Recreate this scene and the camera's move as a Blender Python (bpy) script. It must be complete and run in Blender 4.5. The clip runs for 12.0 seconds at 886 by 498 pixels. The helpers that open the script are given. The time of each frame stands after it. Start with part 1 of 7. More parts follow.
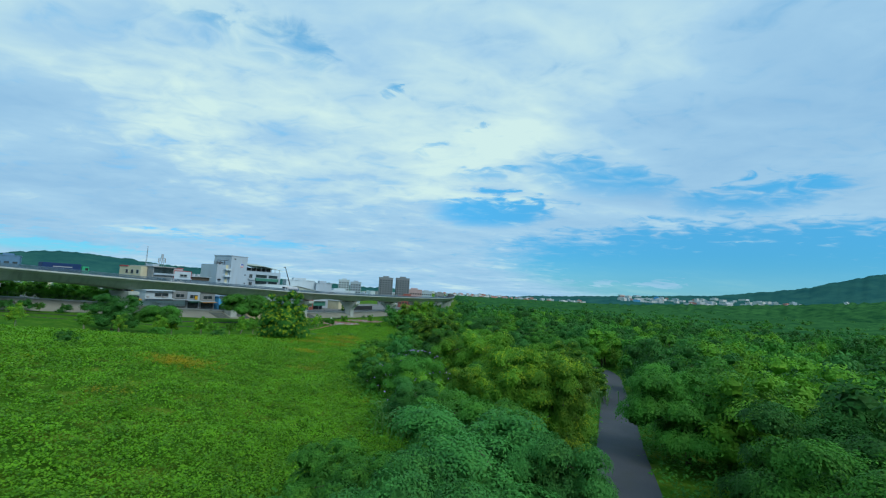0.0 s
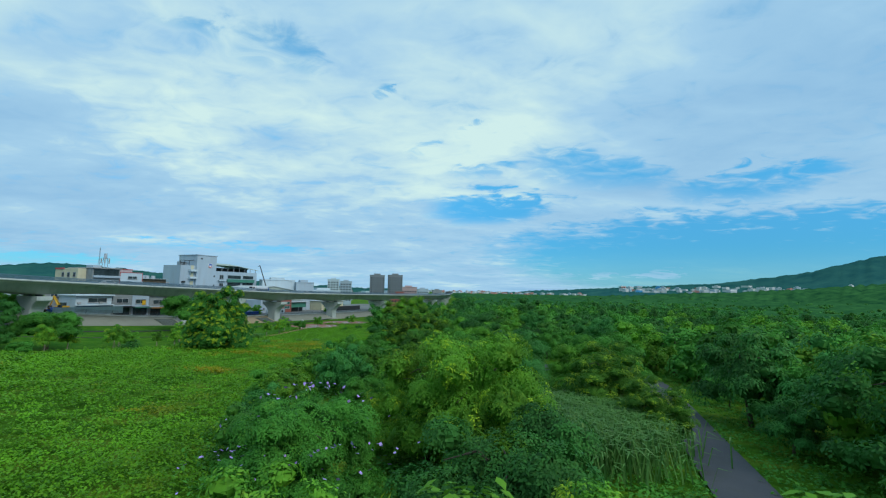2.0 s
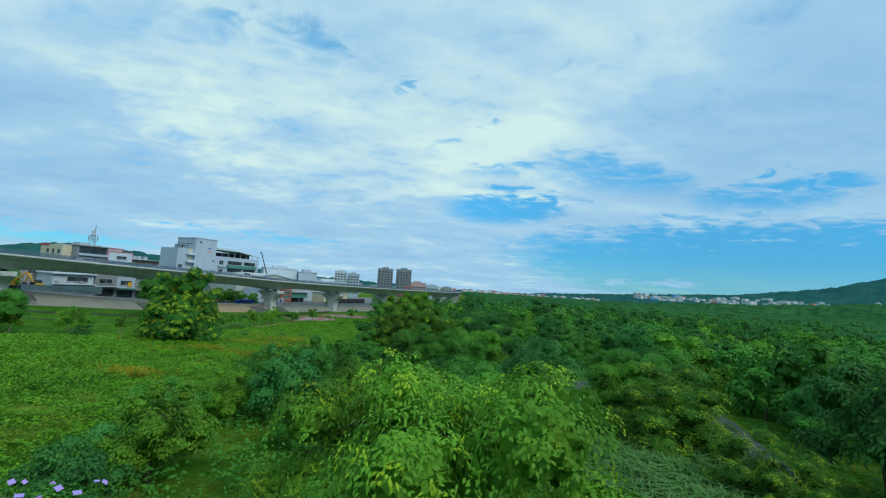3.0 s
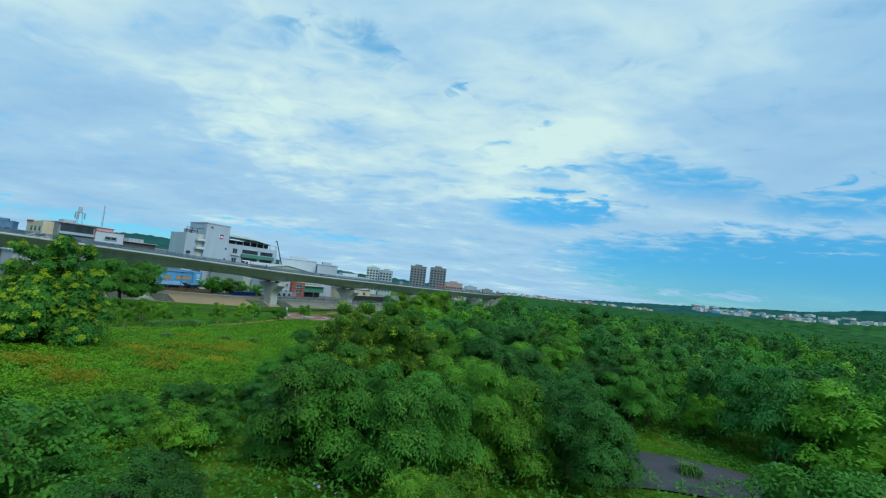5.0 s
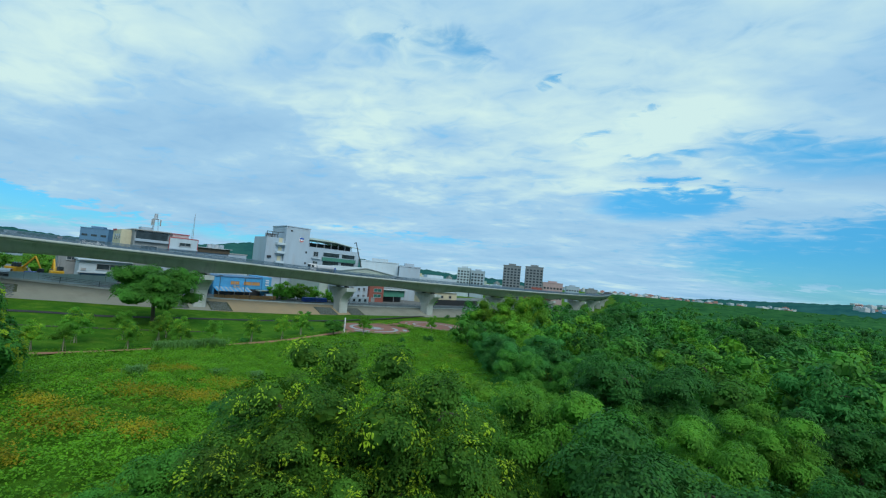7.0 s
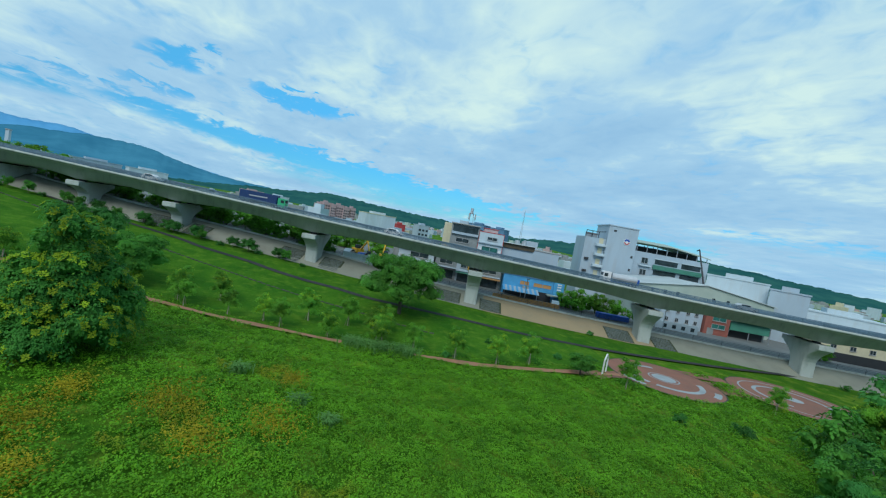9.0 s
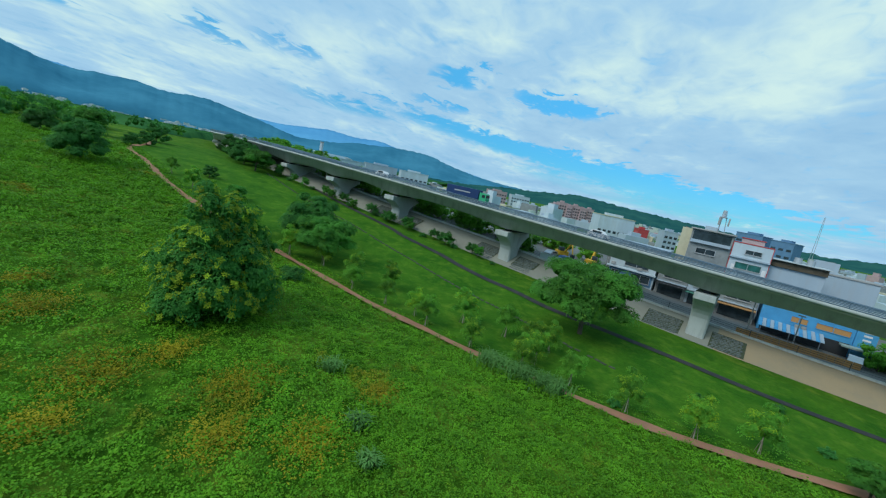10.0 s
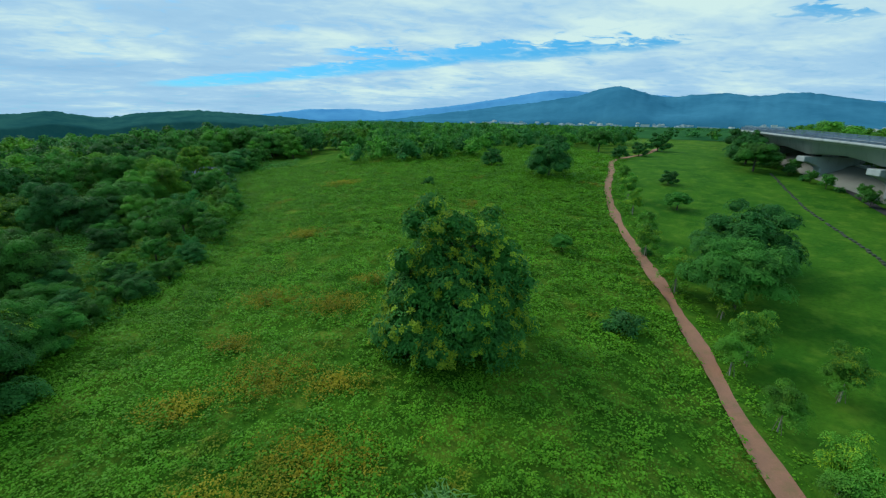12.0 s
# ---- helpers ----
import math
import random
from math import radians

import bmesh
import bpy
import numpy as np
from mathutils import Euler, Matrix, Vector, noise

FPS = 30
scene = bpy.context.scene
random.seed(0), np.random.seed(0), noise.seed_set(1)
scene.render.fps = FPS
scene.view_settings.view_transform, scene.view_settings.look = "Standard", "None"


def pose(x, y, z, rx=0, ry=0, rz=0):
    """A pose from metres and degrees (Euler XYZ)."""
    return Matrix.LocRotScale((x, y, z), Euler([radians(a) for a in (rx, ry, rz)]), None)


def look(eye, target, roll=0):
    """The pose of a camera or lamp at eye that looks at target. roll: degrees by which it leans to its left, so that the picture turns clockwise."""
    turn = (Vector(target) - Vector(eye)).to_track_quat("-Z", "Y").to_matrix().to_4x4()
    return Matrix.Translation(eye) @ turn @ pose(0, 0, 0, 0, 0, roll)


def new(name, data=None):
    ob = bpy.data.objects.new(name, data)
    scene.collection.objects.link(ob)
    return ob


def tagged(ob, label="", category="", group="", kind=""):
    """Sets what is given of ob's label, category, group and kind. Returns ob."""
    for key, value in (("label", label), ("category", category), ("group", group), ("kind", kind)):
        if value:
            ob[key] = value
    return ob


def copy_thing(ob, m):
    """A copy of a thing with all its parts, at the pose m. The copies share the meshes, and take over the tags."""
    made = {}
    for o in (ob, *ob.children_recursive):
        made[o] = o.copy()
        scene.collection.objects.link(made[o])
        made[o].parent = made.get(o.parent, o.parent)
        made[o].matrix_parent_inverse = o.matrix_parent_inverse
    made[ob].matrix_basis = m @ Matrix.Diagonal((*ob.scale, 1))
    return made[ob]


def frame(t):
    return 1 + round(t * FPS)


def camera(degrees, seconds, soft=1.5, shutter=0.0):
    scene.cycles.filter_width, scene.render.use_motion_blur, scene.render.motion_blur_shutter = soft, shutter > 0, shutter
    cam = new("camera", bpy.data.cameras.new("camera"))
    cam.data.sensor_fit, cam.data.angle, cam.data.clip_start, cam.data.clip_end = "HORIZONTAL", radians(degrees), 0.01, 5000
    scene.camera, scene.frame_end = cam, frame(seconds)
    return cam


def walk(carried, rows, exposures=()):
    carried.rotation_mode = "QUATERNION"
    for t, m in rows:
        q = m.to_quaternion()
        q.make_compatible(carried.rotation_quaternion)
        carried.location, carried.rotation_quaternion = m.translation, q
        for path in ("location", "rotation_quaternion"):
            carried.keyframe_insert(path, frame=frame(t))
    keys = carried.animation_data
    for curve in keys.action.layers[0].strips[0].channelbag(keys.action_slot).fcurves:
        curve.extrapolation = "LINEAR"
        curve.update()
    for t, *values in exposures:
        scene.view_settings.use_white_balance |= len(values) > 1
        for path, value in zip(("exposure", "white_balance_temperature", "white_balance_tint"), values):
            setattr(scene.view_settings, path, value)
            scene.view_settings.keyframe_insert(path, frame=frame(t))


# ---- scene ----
cam = camera(92.2, 12.0, soft=1.2, shutter=0.025)
PATH = [
    (0, (-6.604, 67.536, 11.487), (-6.624, 77.486, 12.484), 3.27),
    (0.5, (-5.736, 73.229, 10.815), (-5.631, 83.180, 11.799), 1.24),
    (1, (-4.971, 79.241, 10.067), (-4.801, 89.187, 11.090), 0.56),
    (1.5, (-4.131, 85.088, 9.759), (-3.971, 95.034, 10.788), 0.55),
    (2, (-3.273, 91.163, 9.760), (-3.247, 101.117, 10.723), 1.11),
    (2.5, (-2.572, 97.445, 9.569), (-2.707, 107.401, 10.498), 2.59),
    (3, (-2.030, 103.407, 9.251), (-2.307, 113.363, 10.153), 3.84),
    (4.8, (3.193, 126.584, 9.331), (1.993, 136.489, 9.999), 5.01),
    (5, (2.978, 129.307, 8.888), (1.635, 139.180, 9.739), 6.25),
    (5.5, (2.345, 135.612, 8.856), (0.798, 145.456, 9.690), 6.20),
    (6, (1.681, 141.365, 9.181), (-0.281, 151.138, 9.978), 6.10),
    (6.5, (1.227, 146.995, 9.088), (-1.375, 156.621, 9.848), 5.18),
    (6.7, (1.165, 149.077, 9.269), (-1.740, 158.619, 9.986), 5.03),
    (8.3, (2.548, 172.670, 12.932), (-4.931, 179.308, 12.897), 8.92),
    (8.5, (1.402, 175.560, 12.910), (-6.662, 181.471, 12.758), 9.44),
    (9, (-1.482, 182.164, 13.074), (-10.729, 185.936, 12.558), 10.36),
    (9.5, (-5.446, 188.085, 13.442), (-15.326, 189.248, 12.425), 11.08),
    (10, (-10.372, 193.073, 13.848), (-20.110, 191.429, 12.276), 11.84),
    (10.5, (-16.549, 196.961, 14.268), (-25.246, 192.505, 12.142), 11.20),
    (11, (-23.373, 198.914, 14.581), (-30.306, 192.188, 11.996), 9.50),
    (11.5, (-30.188, 198.380, 14.517), (-34.868, 190.019, 11.655), 6.23),
    (12, (-36.683, 195.902, 14.488), (-38.477, 186.489, 11.629), 1.09),
]
walk(cam, [(t, look(eye, target, roll)) for t, eye, target, roll in PATH])


# ---- light: broad overcast daylight with a veiled high sun ----
SUN_AZ, SUN_EL = radians(132), radians(43)
sun = new("sun", bpy.data.lights.new("sun", "SUN"))
sun.data.energy, sun.data.angle, sun.data.color = 1.92, radians(32), (1.0, 0.97, 0.92)
sun.matrix_world = look((0, 0, 300), (-300 * math.sin(SUN_AZ) * math.cos(SUN_EL), -300 * math.cos(SUN_AZ) * math.cos(SUN_EL), 300 - 300 * math.sin(SUN_EL)))
tagged(sun, "veiled sun behind thin cloud", "sun", kind="structure")

world = bpy.data.worlds.new("sky")
scene.world = world
world.use_nodes = True


def build_sky(nt):
    nt.nodes.clear()
    n, l = nt.nodes.new, nt.links.new

    def math_node(op, a, b=None, c=None, clamp=False):
        k = n("ShaderNodeMath")
        k.operation, k.use_clamp = op, clamp
        for i, v in enumerate((a, b, c)):
            if v is None:
                continue
            if isinstance(v, (int, float)):
                k.inputs[i].default_value = v
            else:
                l(v, k.inputs[i])
        return k.outputs[0]

    def smooth(v, lo, hi, a=0.0, b=1.0):
        k = n("ShaderNodeMapRange")
        k.interpolation_type = "SMOOTHSTEP"
        l(v, k.inputs[0])
        for i, q in zip((1, 2, 3, 4), (lo, hi, a, b)):
            k.inputs[i].default_value = q
        return k.outputs[0]

    co = n("ShaderNodeTexCoord")
    sep = n("ShaderNodeSeparateXYZ")
    l(co.outputs["Generated"], sep.inputs[0])
    x, y, z = sep.outputs
    up = math_node("MAXIMUM", z, 0.0)
    flat = math_node("ADD", up, 0.13)
    com = n("ShaderNodeCombineXYZ")
    l(math_node("DIVIDE", x, flat), com.inputs[0])
    l(math_node("DIVIDE", y, flat), com.inputs[1])

    def fbm(scale, detail, rough, warp=0.0, stretch=(1, 1, 1), turn=0.0):
        mp = n("ShaderNodeMapping")
        mp.inputs["Scale"].default_value = stretch
        mp.inputs["Rotation"].default_value = (0, 0, turn)
        l(com.outputs[0], mp.inputs[0])
        t = n("ShaderNodeTexNoise")
        t.inputs["Scale"].default_value, t.inputs["Detail"].default_value = scale, detail
        t.inputs["Roughness"].default_value, t.inputs["Distortion"].default_value = rough, warp
        l(mp.outputs[0], t.inputs["Vector"])
        return t.outputs[0]

    big = fbm(0.9, 5, 0.52, 0.3, (1, 1.5, 1), 0.5)
    fine = fbm(2.2, 6, 0.5, 0.4, (1, 1.5, 1), 0.35)
    curl = fbm(6.0, 5, 0.55, 0.8, (1, 1.3, 1), 0.9)
    az = math_node("MULTIPLY", math_node("ARCTAN2", x, y), 57.2958)
    el = math_node("MULTIPLY", math_node("ARCSINE", math_node("MAXIMUM", z, 0.008)), 57.2958)
    wob = math_node("MULTIPLY", math_node("SUBTRACT", fine, 0.5), 5.0)
    wob2 = math_node("MULTIPLY", math_node("SUBTRACT", curl, 0.5), 5.0)
    low = smooth(el, 3.0, 18.0, 0.3, 1.0)
    el_w = math_node("ADD", el, math_node("MULTIPLY", math_node("ADD", wob, wob2), low))
    az_w = math_node("ADD", az, math_node("MULTIPLY", math_node("ADD", wob, wob2), 1.6))

    def lumps(rows):
        """The strongest of several oval areas: azimuth, elevation, half widths, slope, strength."""
        best = None
        for a0, e0, wa, we, k, deep in rows:
            da = math_node("WRAP", math_node("SUBTRACT", az_w, a0), 180.0, -180.0)
            u = math_node("DIVIDE", da, wa)
            v = math_node("DIVIDE", math_node("SUBTRACT", math_node("SUBTRACT", el_w, e0), math_node("MULTIPLY", da, k)), we)
            d = math_node("ADD", math_node("MULTIPLY", u, u), math_node("MULTIPLY", v, v))
            m = math_node("MULTIPLY", smooth(d, 0.0, 2.3, 1.0, 0.0), deep)
            best = m if best is None else math_node("MAXIMUM", best, m)
        return best

    hole = lumps([(6.4, 11.0, 7.5, 1.9, 0.04, 0.9), (21, 15.2, 9, 2.3, -0.12, 0.55), (35, 12.2, 6.5, 1.7, -0.05, 0.72), (37, 4.2, 25, 4.3, -0.03, 1.15), (15, 5.4, 9, 2.6, -0.03, 0.6),
                  (-44, 2.8, 8, 1.0, 0, 0.7), (-27, 4.6, 12, 0.6, 0, 0.4), (-24, 28.2, 5.5, 2.2, 0.1, 0.36), (-19.5, 27.6, 3, 1.6, 0, 0.4), (-32, 28.2, 4, 1.0, 0, 0.36), (-8.9, 25.1, 1.0, 0.6, 0, 0.5),
                  (-3.2, 18.7, 1.6, 0.9, 0, 0.35), (3.2, 21.2, 1.2, 0.7, 0, 0.35), (4.5, 15.6, 4, 0.8, 0, 0.4),
                  (-102, 12.8, 3.4, 1.1, 0.0, 0.95), (-89.5, 11.7, 5.0, 0.8, -0.1, 1.0), (-103, 6.9, 6, 0.55, -0.06, 0.8), (-82, 5.0, 24, 1.1, -0.085, 1.1), (-76, 2.8, 15, 1.2, -0.05, 0.7), (-123, 11.2, 4.0, 0.6, -0.1, 0.5),
                  (-110.5, 8.5, 3.2, 0.4, -0.1, 0.7), (-104, 9.2, 3.4, 0.45, -0.1, 0.65), (-160, 8.3, 11, 0.95, 0.03, 0.9), (-149.5, 8.7, 7, 0.6, 0, 0.75), (-173, 6.9, 7, 0.7, 0.1, 0.8), (176, 5.6, 11, 0.7, 0.12, 0.8),
                  (164, 3.9, 6, 0.5, 0.1, 0.75), (-178, 7.7, 5, 0.5, 0, 0.75), (-131, 10.2, 3.8, 0.5, -0.1, 0.6), (-116, 6.6, 6, 0.8, -0.05, 0.6)])
    bright = lumps([(-14, 23, 26, 12, 0.0, 1.0), (10, 27, 22, 11, 0.0, 0.9), (4, 15, 12, 4, 0.0, 0.5), (-75, 26, 34, 13, 0.0, 0.8), (-165, 12.5, 42, 8, 0.0, 0.9)])
    dim = lumps([(36, 21, 17, 9, 0.0, 1.0), (-48, 12, 16, 10, 0.0, 0.5), (-45, 30, 12, 10, 0.0, 0.5), (170, 14, 14, 6, 0.0, 0.8)])
    body = math_node("ADD", math_node("MULTIPLY", fine, 0.6), math_node("MULTIPLY", curl, 0.4))
    dens = math_node("ADD", 0.84, math_node("MULTIPLY", math_node("SUBTRACT", math_node("ADD", math_node("MULTIPLY", fine, 0.45), math_node("MULTIPLY", curl, 0.55)), 0.5), 2.4))
    cover = smooth(math_node("SUBTRACT", dens, math_node("MULTIPLY", hole, 1.05)), -0.15, 0.78)
    haze = smooth(el, 0.0, 6.0, 0.32, 0.0)
    puffs = lumps([(27.2, 2.3, 2.2, 0.55, 0, 0.8), (20.5, 2.1, 1.3, 0.45, 0, 0.7), (15.4, 2.1, 1.1, 0.4, 0, 0.6), (-41, 3.4, 7, 0.7, 0, 0.9), (-84, 2.6, 7, 0.6, -0.05, 0.7)])
    cover = math_node("MAXIMUM", math_node("MAXIMUM", cover, haze), puffs)

    above = n("ShaderNodeCombineXYZ")
    l(x, above.inputs[0])
    l(y, above.inputs[1])
    l(math_node("MAXIMUM", z, 0.02), above.inputs[2])
    sky = n("ShaderNodeTexSky")
    l(above.outputs[0], sky.inputs[0])
    sky.sky_type, sky.sun_disc = "NISHITA", False
    sky.sun_elevation, sky.sun_rotation = SUN_EL, SUN_AZ
    sky.air_density, sky.dust_density, sky.ozone_density = 1.0, 0.3, 2.0
    blue = n("ShaderNodeMix")
    blue.data_type, blue.blend_type = "RGBA", "MULTIPLY"
    blue.inputs[0].default_value = 1.0
    l(sky.outputs[0], blue.inputs[6])
    high = n("ShaderNodeMix")
    high.data_type = "RGBA"
    l(smooth(el, 2.0, 26.0), high.inputs[0])
    high.inputs[6].default_value, high.inputs[7].default_value = (0.17, 0.62, 0.96, 1), (0.52, 1.65, 1.75, 1)
    l(high.outputs[2], blue.inputs[7])
    bg_sky = n("ShaderNodeBackground")
    bg_sky.inputs[1].default_value = 0.124
    l(blue.outputs[2], bg_sky.inputs[0])

    ramp = n("ShaderNodeValToRGB")
    tone = math_node("ADD", math_node("ADD", math_node("MULTIPLY", big, 0.62), math_node("MULTIPLY", body, 0.38)), math_node("SUBTRACT", math_node("MULTIPLY", bright, 0.14), math_node("MULTIPLY", dim, 0.10)))
    e = ramp.color_ramp.elements
    e[0].position, e[0].color = 0.34, (0.30, 0.56, 0.82, 1)
    e[1].position, e[1].color = 0.69, (0.68, 0.92, 0.91, 1)
    half = e.new(0.535)
    half.color = (0.40, 0.67, 0.89, 1)
    l(tone, ramp.inputs[0])
    bg_cloud = n("ShaderNodeBackground")
    l(ramp.outputs[0], bg_cloud.inputs[0])
    bg_cloud.inputs[1].default_value = 0.925
    mix, out = n("ShaderNodeMixShader"), n("ShaderNodeOutputWorld")
    l(cover, mix.inputs[0])
    l(bg_sky.outputs[0], mix.inputs[1])
    l(bg_cloud.outputs[0], mix.inputs[2])
    l(mix.outputs[0], out.inputs[0])


build_sky(world.node_tree)


# ---- materials ----
def node_kit(name):
    m = bpy.data.materials.new(name)
    m.use_nodes = True
    nt = m.node_tree
    return m, nt, nt.nodes["Principled BSDF"]


def noise_fac(nt, scale, detail=4, rough=0.55, lo=0.35, hi=0.65, stretch=(1, 1, 1), warp=0.0):
    geo, mp, t, r = (nt.nodes.new(k) for k in ("ShaderNodeNewGeometry", "ShaderNodeMapping", "ShaderNodeTexNoise", "ShaderNodeMapRange"))
    nt.links.new(geo.outputs["Position"], mp.inputs[0])
    mp.inputs["Scale"].default_value = stretch
    nt.links.new(mp.outputs[0], t.inputs["Vector"])
    t.inputs["Scale"].default_value, t.inputs["Detail"].default_value = scale, detail
    t.inputs["Roughness"].default_value, t.inputs["Distortion"].default_value = rough, warp
    nt.links.new(t.outputs[0], r.inputs[0])
    r.inputs[1].default_value, r.inputs[2].default_value = lo, hi
    return r.outputs[0]


def mixed(nt, fac, a, b, how="MIX"):
    k = nt.nodes.new("ShaderNodeMix")
    k.data_type, k.blend_type = "RGBA", how
    if isinstance(fac, (int, float)):
        k.inputs[0].default_value = fac
    else:
        nt.links.new(fac, k.inputs[0])
    for i, v in ((6, a), (7, b)):
        if isinstance(v, tuple):
            k.inputs[i].default_value = (*v, 1)
        else:
            nt.links.new(v, k.inputs[i])
    return k.outputs[2]


def bumped(nt, bsdf, fac, strength, distance):
    b = nt.nodes.new("ShaderNodeBump")
    b.inputs["Strength"].default_value, b.inputs["Distance"].default_value = strength, distance
    nt.links.new(fac, b.inputs["Height"])
    nt.links.new(b.outputs[0], bsdf.inputs["Normal"])


def surface(name, a, b, scale=1.0, rough=0.8, metal=0.0, grain=8.0, grain_depth=0.25, bump=0.2, distance=0.02, stain=None, stain_amount=0.4, streak=(1, 1, 1), gloss=0.4):
    """A weathered surface: two tones at a large scale, a fine grain, and optional stains."""
    m, nt, p = node_kit(name)
    col = mixed(nt, noise_fac(nt, scale, stretch=streak), a, b)
    fine = noise_fac(nt, grain, 6, 0.65, 0.3, 0.7)
    dark = tuple(v * 0.55 for v in a)
    k = nt.nodes.new("ShaderNodeMath")
    k.operation = "MULTIPLY"
    nt.links.new(fine, k.inputs[0])
    k.inputs[1].default_value = grain_depth
    col = mixed(nt, k.outputs[0], col, dark)
    if stain:
        s = nt.nodes.new("ShaderNodeMath")
        s.operation = "MULTIPLY"
        nt.links.new(noise_fac(nt, scale * 2.7, 5, 0.6, 0.5, 0.72, streak), s.inputs[0])
        s.inputs[1].default_value = stain_amount
        col = mixed(nt, s.outputs[0], col, stain)
    nt.links.new(col, p.inputs["Base Color"])
    p.inputs["Roughness"].default_value, p.inputs["Metallic"].default_value = rough, metal
    p.inputs["Specular IOR Level"].default_value = gloss
    if bump:
        bumped(nt, p, fine, bump, distance)
    return m


def foliage(name, dark, light, tip, patch=None, patch_scale=0.05, patch_lo=0.56, patch_hi=0.68, through_light=0.3, vary=0.35, broad=0.25, sprig_scale=1.3):
    """Leaves: every spray and leaf its own tone, every plant its own shade, light shining through, optional dry patches on the ground plan."""
    m, nt, p = node_kit(name)
    geo, info = nt.nodes.new("ShaderNodeNewGeometry"), nt.nodes.new("ShaderNodeObjectInfo")
    ramp = nt.nodes.new("ShaderNodeValToRGB")
    e = ramp.color_ramp.elements
    e[0].color, e[1].color = (*dark, 1), (*tip, 1)
    e[1].position = 1.0
    mid = e.new(0.65)
    mid.color = (*light, 1)
    part_leaf, sprig = nt.nodes.new("ShaderNodeMath"), nt.nodes.new("ShaderNodeMath")
    part_leaf.operation, sprig.operation = "MULTIPLY", "MULTIPLY_ADD"
    nt.links.new(geo.outputs["Random Per Island"], part_leaf.inputs[0])
    part_leaf.inputs[1].default_value = 0.36
    nt.links.new(noise_fac(nt, sprig_scale, 3, 0.6, 0.32, 0.70), sprig.inputs[0])
    sprig.inputs[1].default_value = 0.64
    nt.links.new(part_leaf.outputs[0], sprig.inputs[2])
    nt.links.new(sprig.outputs[0], ramp.inputs[0])
    col = ramp.outputs[0]
    hsv = nt.nodes.new("ShaderNodeHueSaturation")
    for slot, lo, hi in (("Hue", 0.5 - 0.03 * vary, 0.5 + 0.02 * vary), ("Value", 1 - vary, 1 + vary * 0.6)):
        r = nt.nodes.new("ShaderNodeMapRange")
        nt.links.new(info.outputs["Random"], r.inputs[0])
        r.inputs[3].default_value, r.inputs[4].default_value = lo, hi
        nt.links.new(r.outputs[0], hsv.inputs[slot])
    nt.links.new(col, hsv.inputs["Color"])
    col = mixed(nt, noise_fac(nt, broad, 3, 0.6, 0.4, 0.7), hsv.outputs[0], tuple(v * 1.45 for v in light))
    if patch:
        col = mixed(nt, noise_fac(nt, patch_scale, 5, 0.62, patch_lo, patch_hi), col, patch)
    nt.links.new(col, p.inputs["Base Color"])
    p.inputs["Roughness"].default_value = 0.6
    p.inputs["Specular IOR Level"].default_value = 0.14
    tr, mx = nt.nodes.new("ShaderNodeBsdfTranslucent"), nt.nodes.new("ShaderNodeMixShader")
    nt.links.new(col, tr.inputs[0])
    mx.inputs[0].default_value = through_light
    nt.links.new(p.outputs[0], mx.inputs[1])
    nt.links.new(tr.outputs[0], mx.inputs[2])
    nt.links.new(mx.outputs[0], nt.nodes["Material Output"].inputs[0])
    return m


def plain(name, col, rough=0.6, metal=0.0, vary=0.12):
    return surface(name, col, tuple(v * (1 - vary) for v in col), 0.6, rough, metal, 14, 0.12, 0.05, 0.01)


def glassy(name, col=(0.02, 0.03, 0.035)):
    m, nt, p = node_kit(name)
    nt.links.new(mixed(nt, noise_fac(nt, 0.7), col, tuple(v * 2.2 for v in col)), p.inputs["Base Color"])
    p.inputs["Roughness"].default_value, p.inputs["Specular IOR Level"].default_value = 0.08, 0.6
    return m


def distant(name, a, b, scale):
    """Far wooded ridges; aerial haze of hills and mountains is put into their colours."""
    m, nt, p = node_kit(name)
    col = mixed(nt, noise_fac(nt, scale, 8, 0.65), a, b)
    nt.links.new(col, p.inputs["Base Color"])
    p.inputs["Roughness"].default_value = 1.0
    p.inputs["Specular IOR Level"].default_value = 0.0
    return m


M_SOIL = surface("weedy_ground", (0.044, 0.140, 0.009), (0.080, 0.205, 0.012), 0.12, 0.95, 0, 2.2, 0.5, 0.8, 0.15, (0.20, 0.27, 0.03), 0.75, gloss=0.05)
M_LAWN = surface("mown_lawn", (0.031, 0.126, 0.009), (0.072, 0.192, 0.013), 0.22, 0.95, 0, 3.0, 0.6, 0.5, 0.1, (0.125, 0.225, 0.02), 0.6, gloss=0.05)
M_CLAY = surface("red_clay_path", (0.42, 0.20, 0.115), (0.32, 0.165, 0.10), 0.5, 0.95, 0, 9, 0.35, 0.5, 0.03, (0.16, 0.15, 0.05), 0.5)
M_TARMAC = surface("worn_asphalt", (0.042, 0.046, 0.046), (0.058, 0.060, 0.056), 0.3, 0.95, 0, 22, 0.4, 0.3, 0.01, (0.09, 0.09, 0.07), 0.4, gloss=0.1)
M_ROAD = surface("woodland_asphalt", (0.05, 0.056, 0.068), (0.07, 0.074, 0.084), 0.25, 0.8, 0, 16, 0.4, 0.3, 0.01, (0.045, 0.05, 0.04), 0.6)
M_PAVING = surface("brick_red_paving", (0.30, 0.125, 0.082), (0.235, 0.11, 0.078), 0.4, 0.85, 0, 10, 0.3, 0.3, 0.01, (0.2, 0.16, 0.12), 0.3)
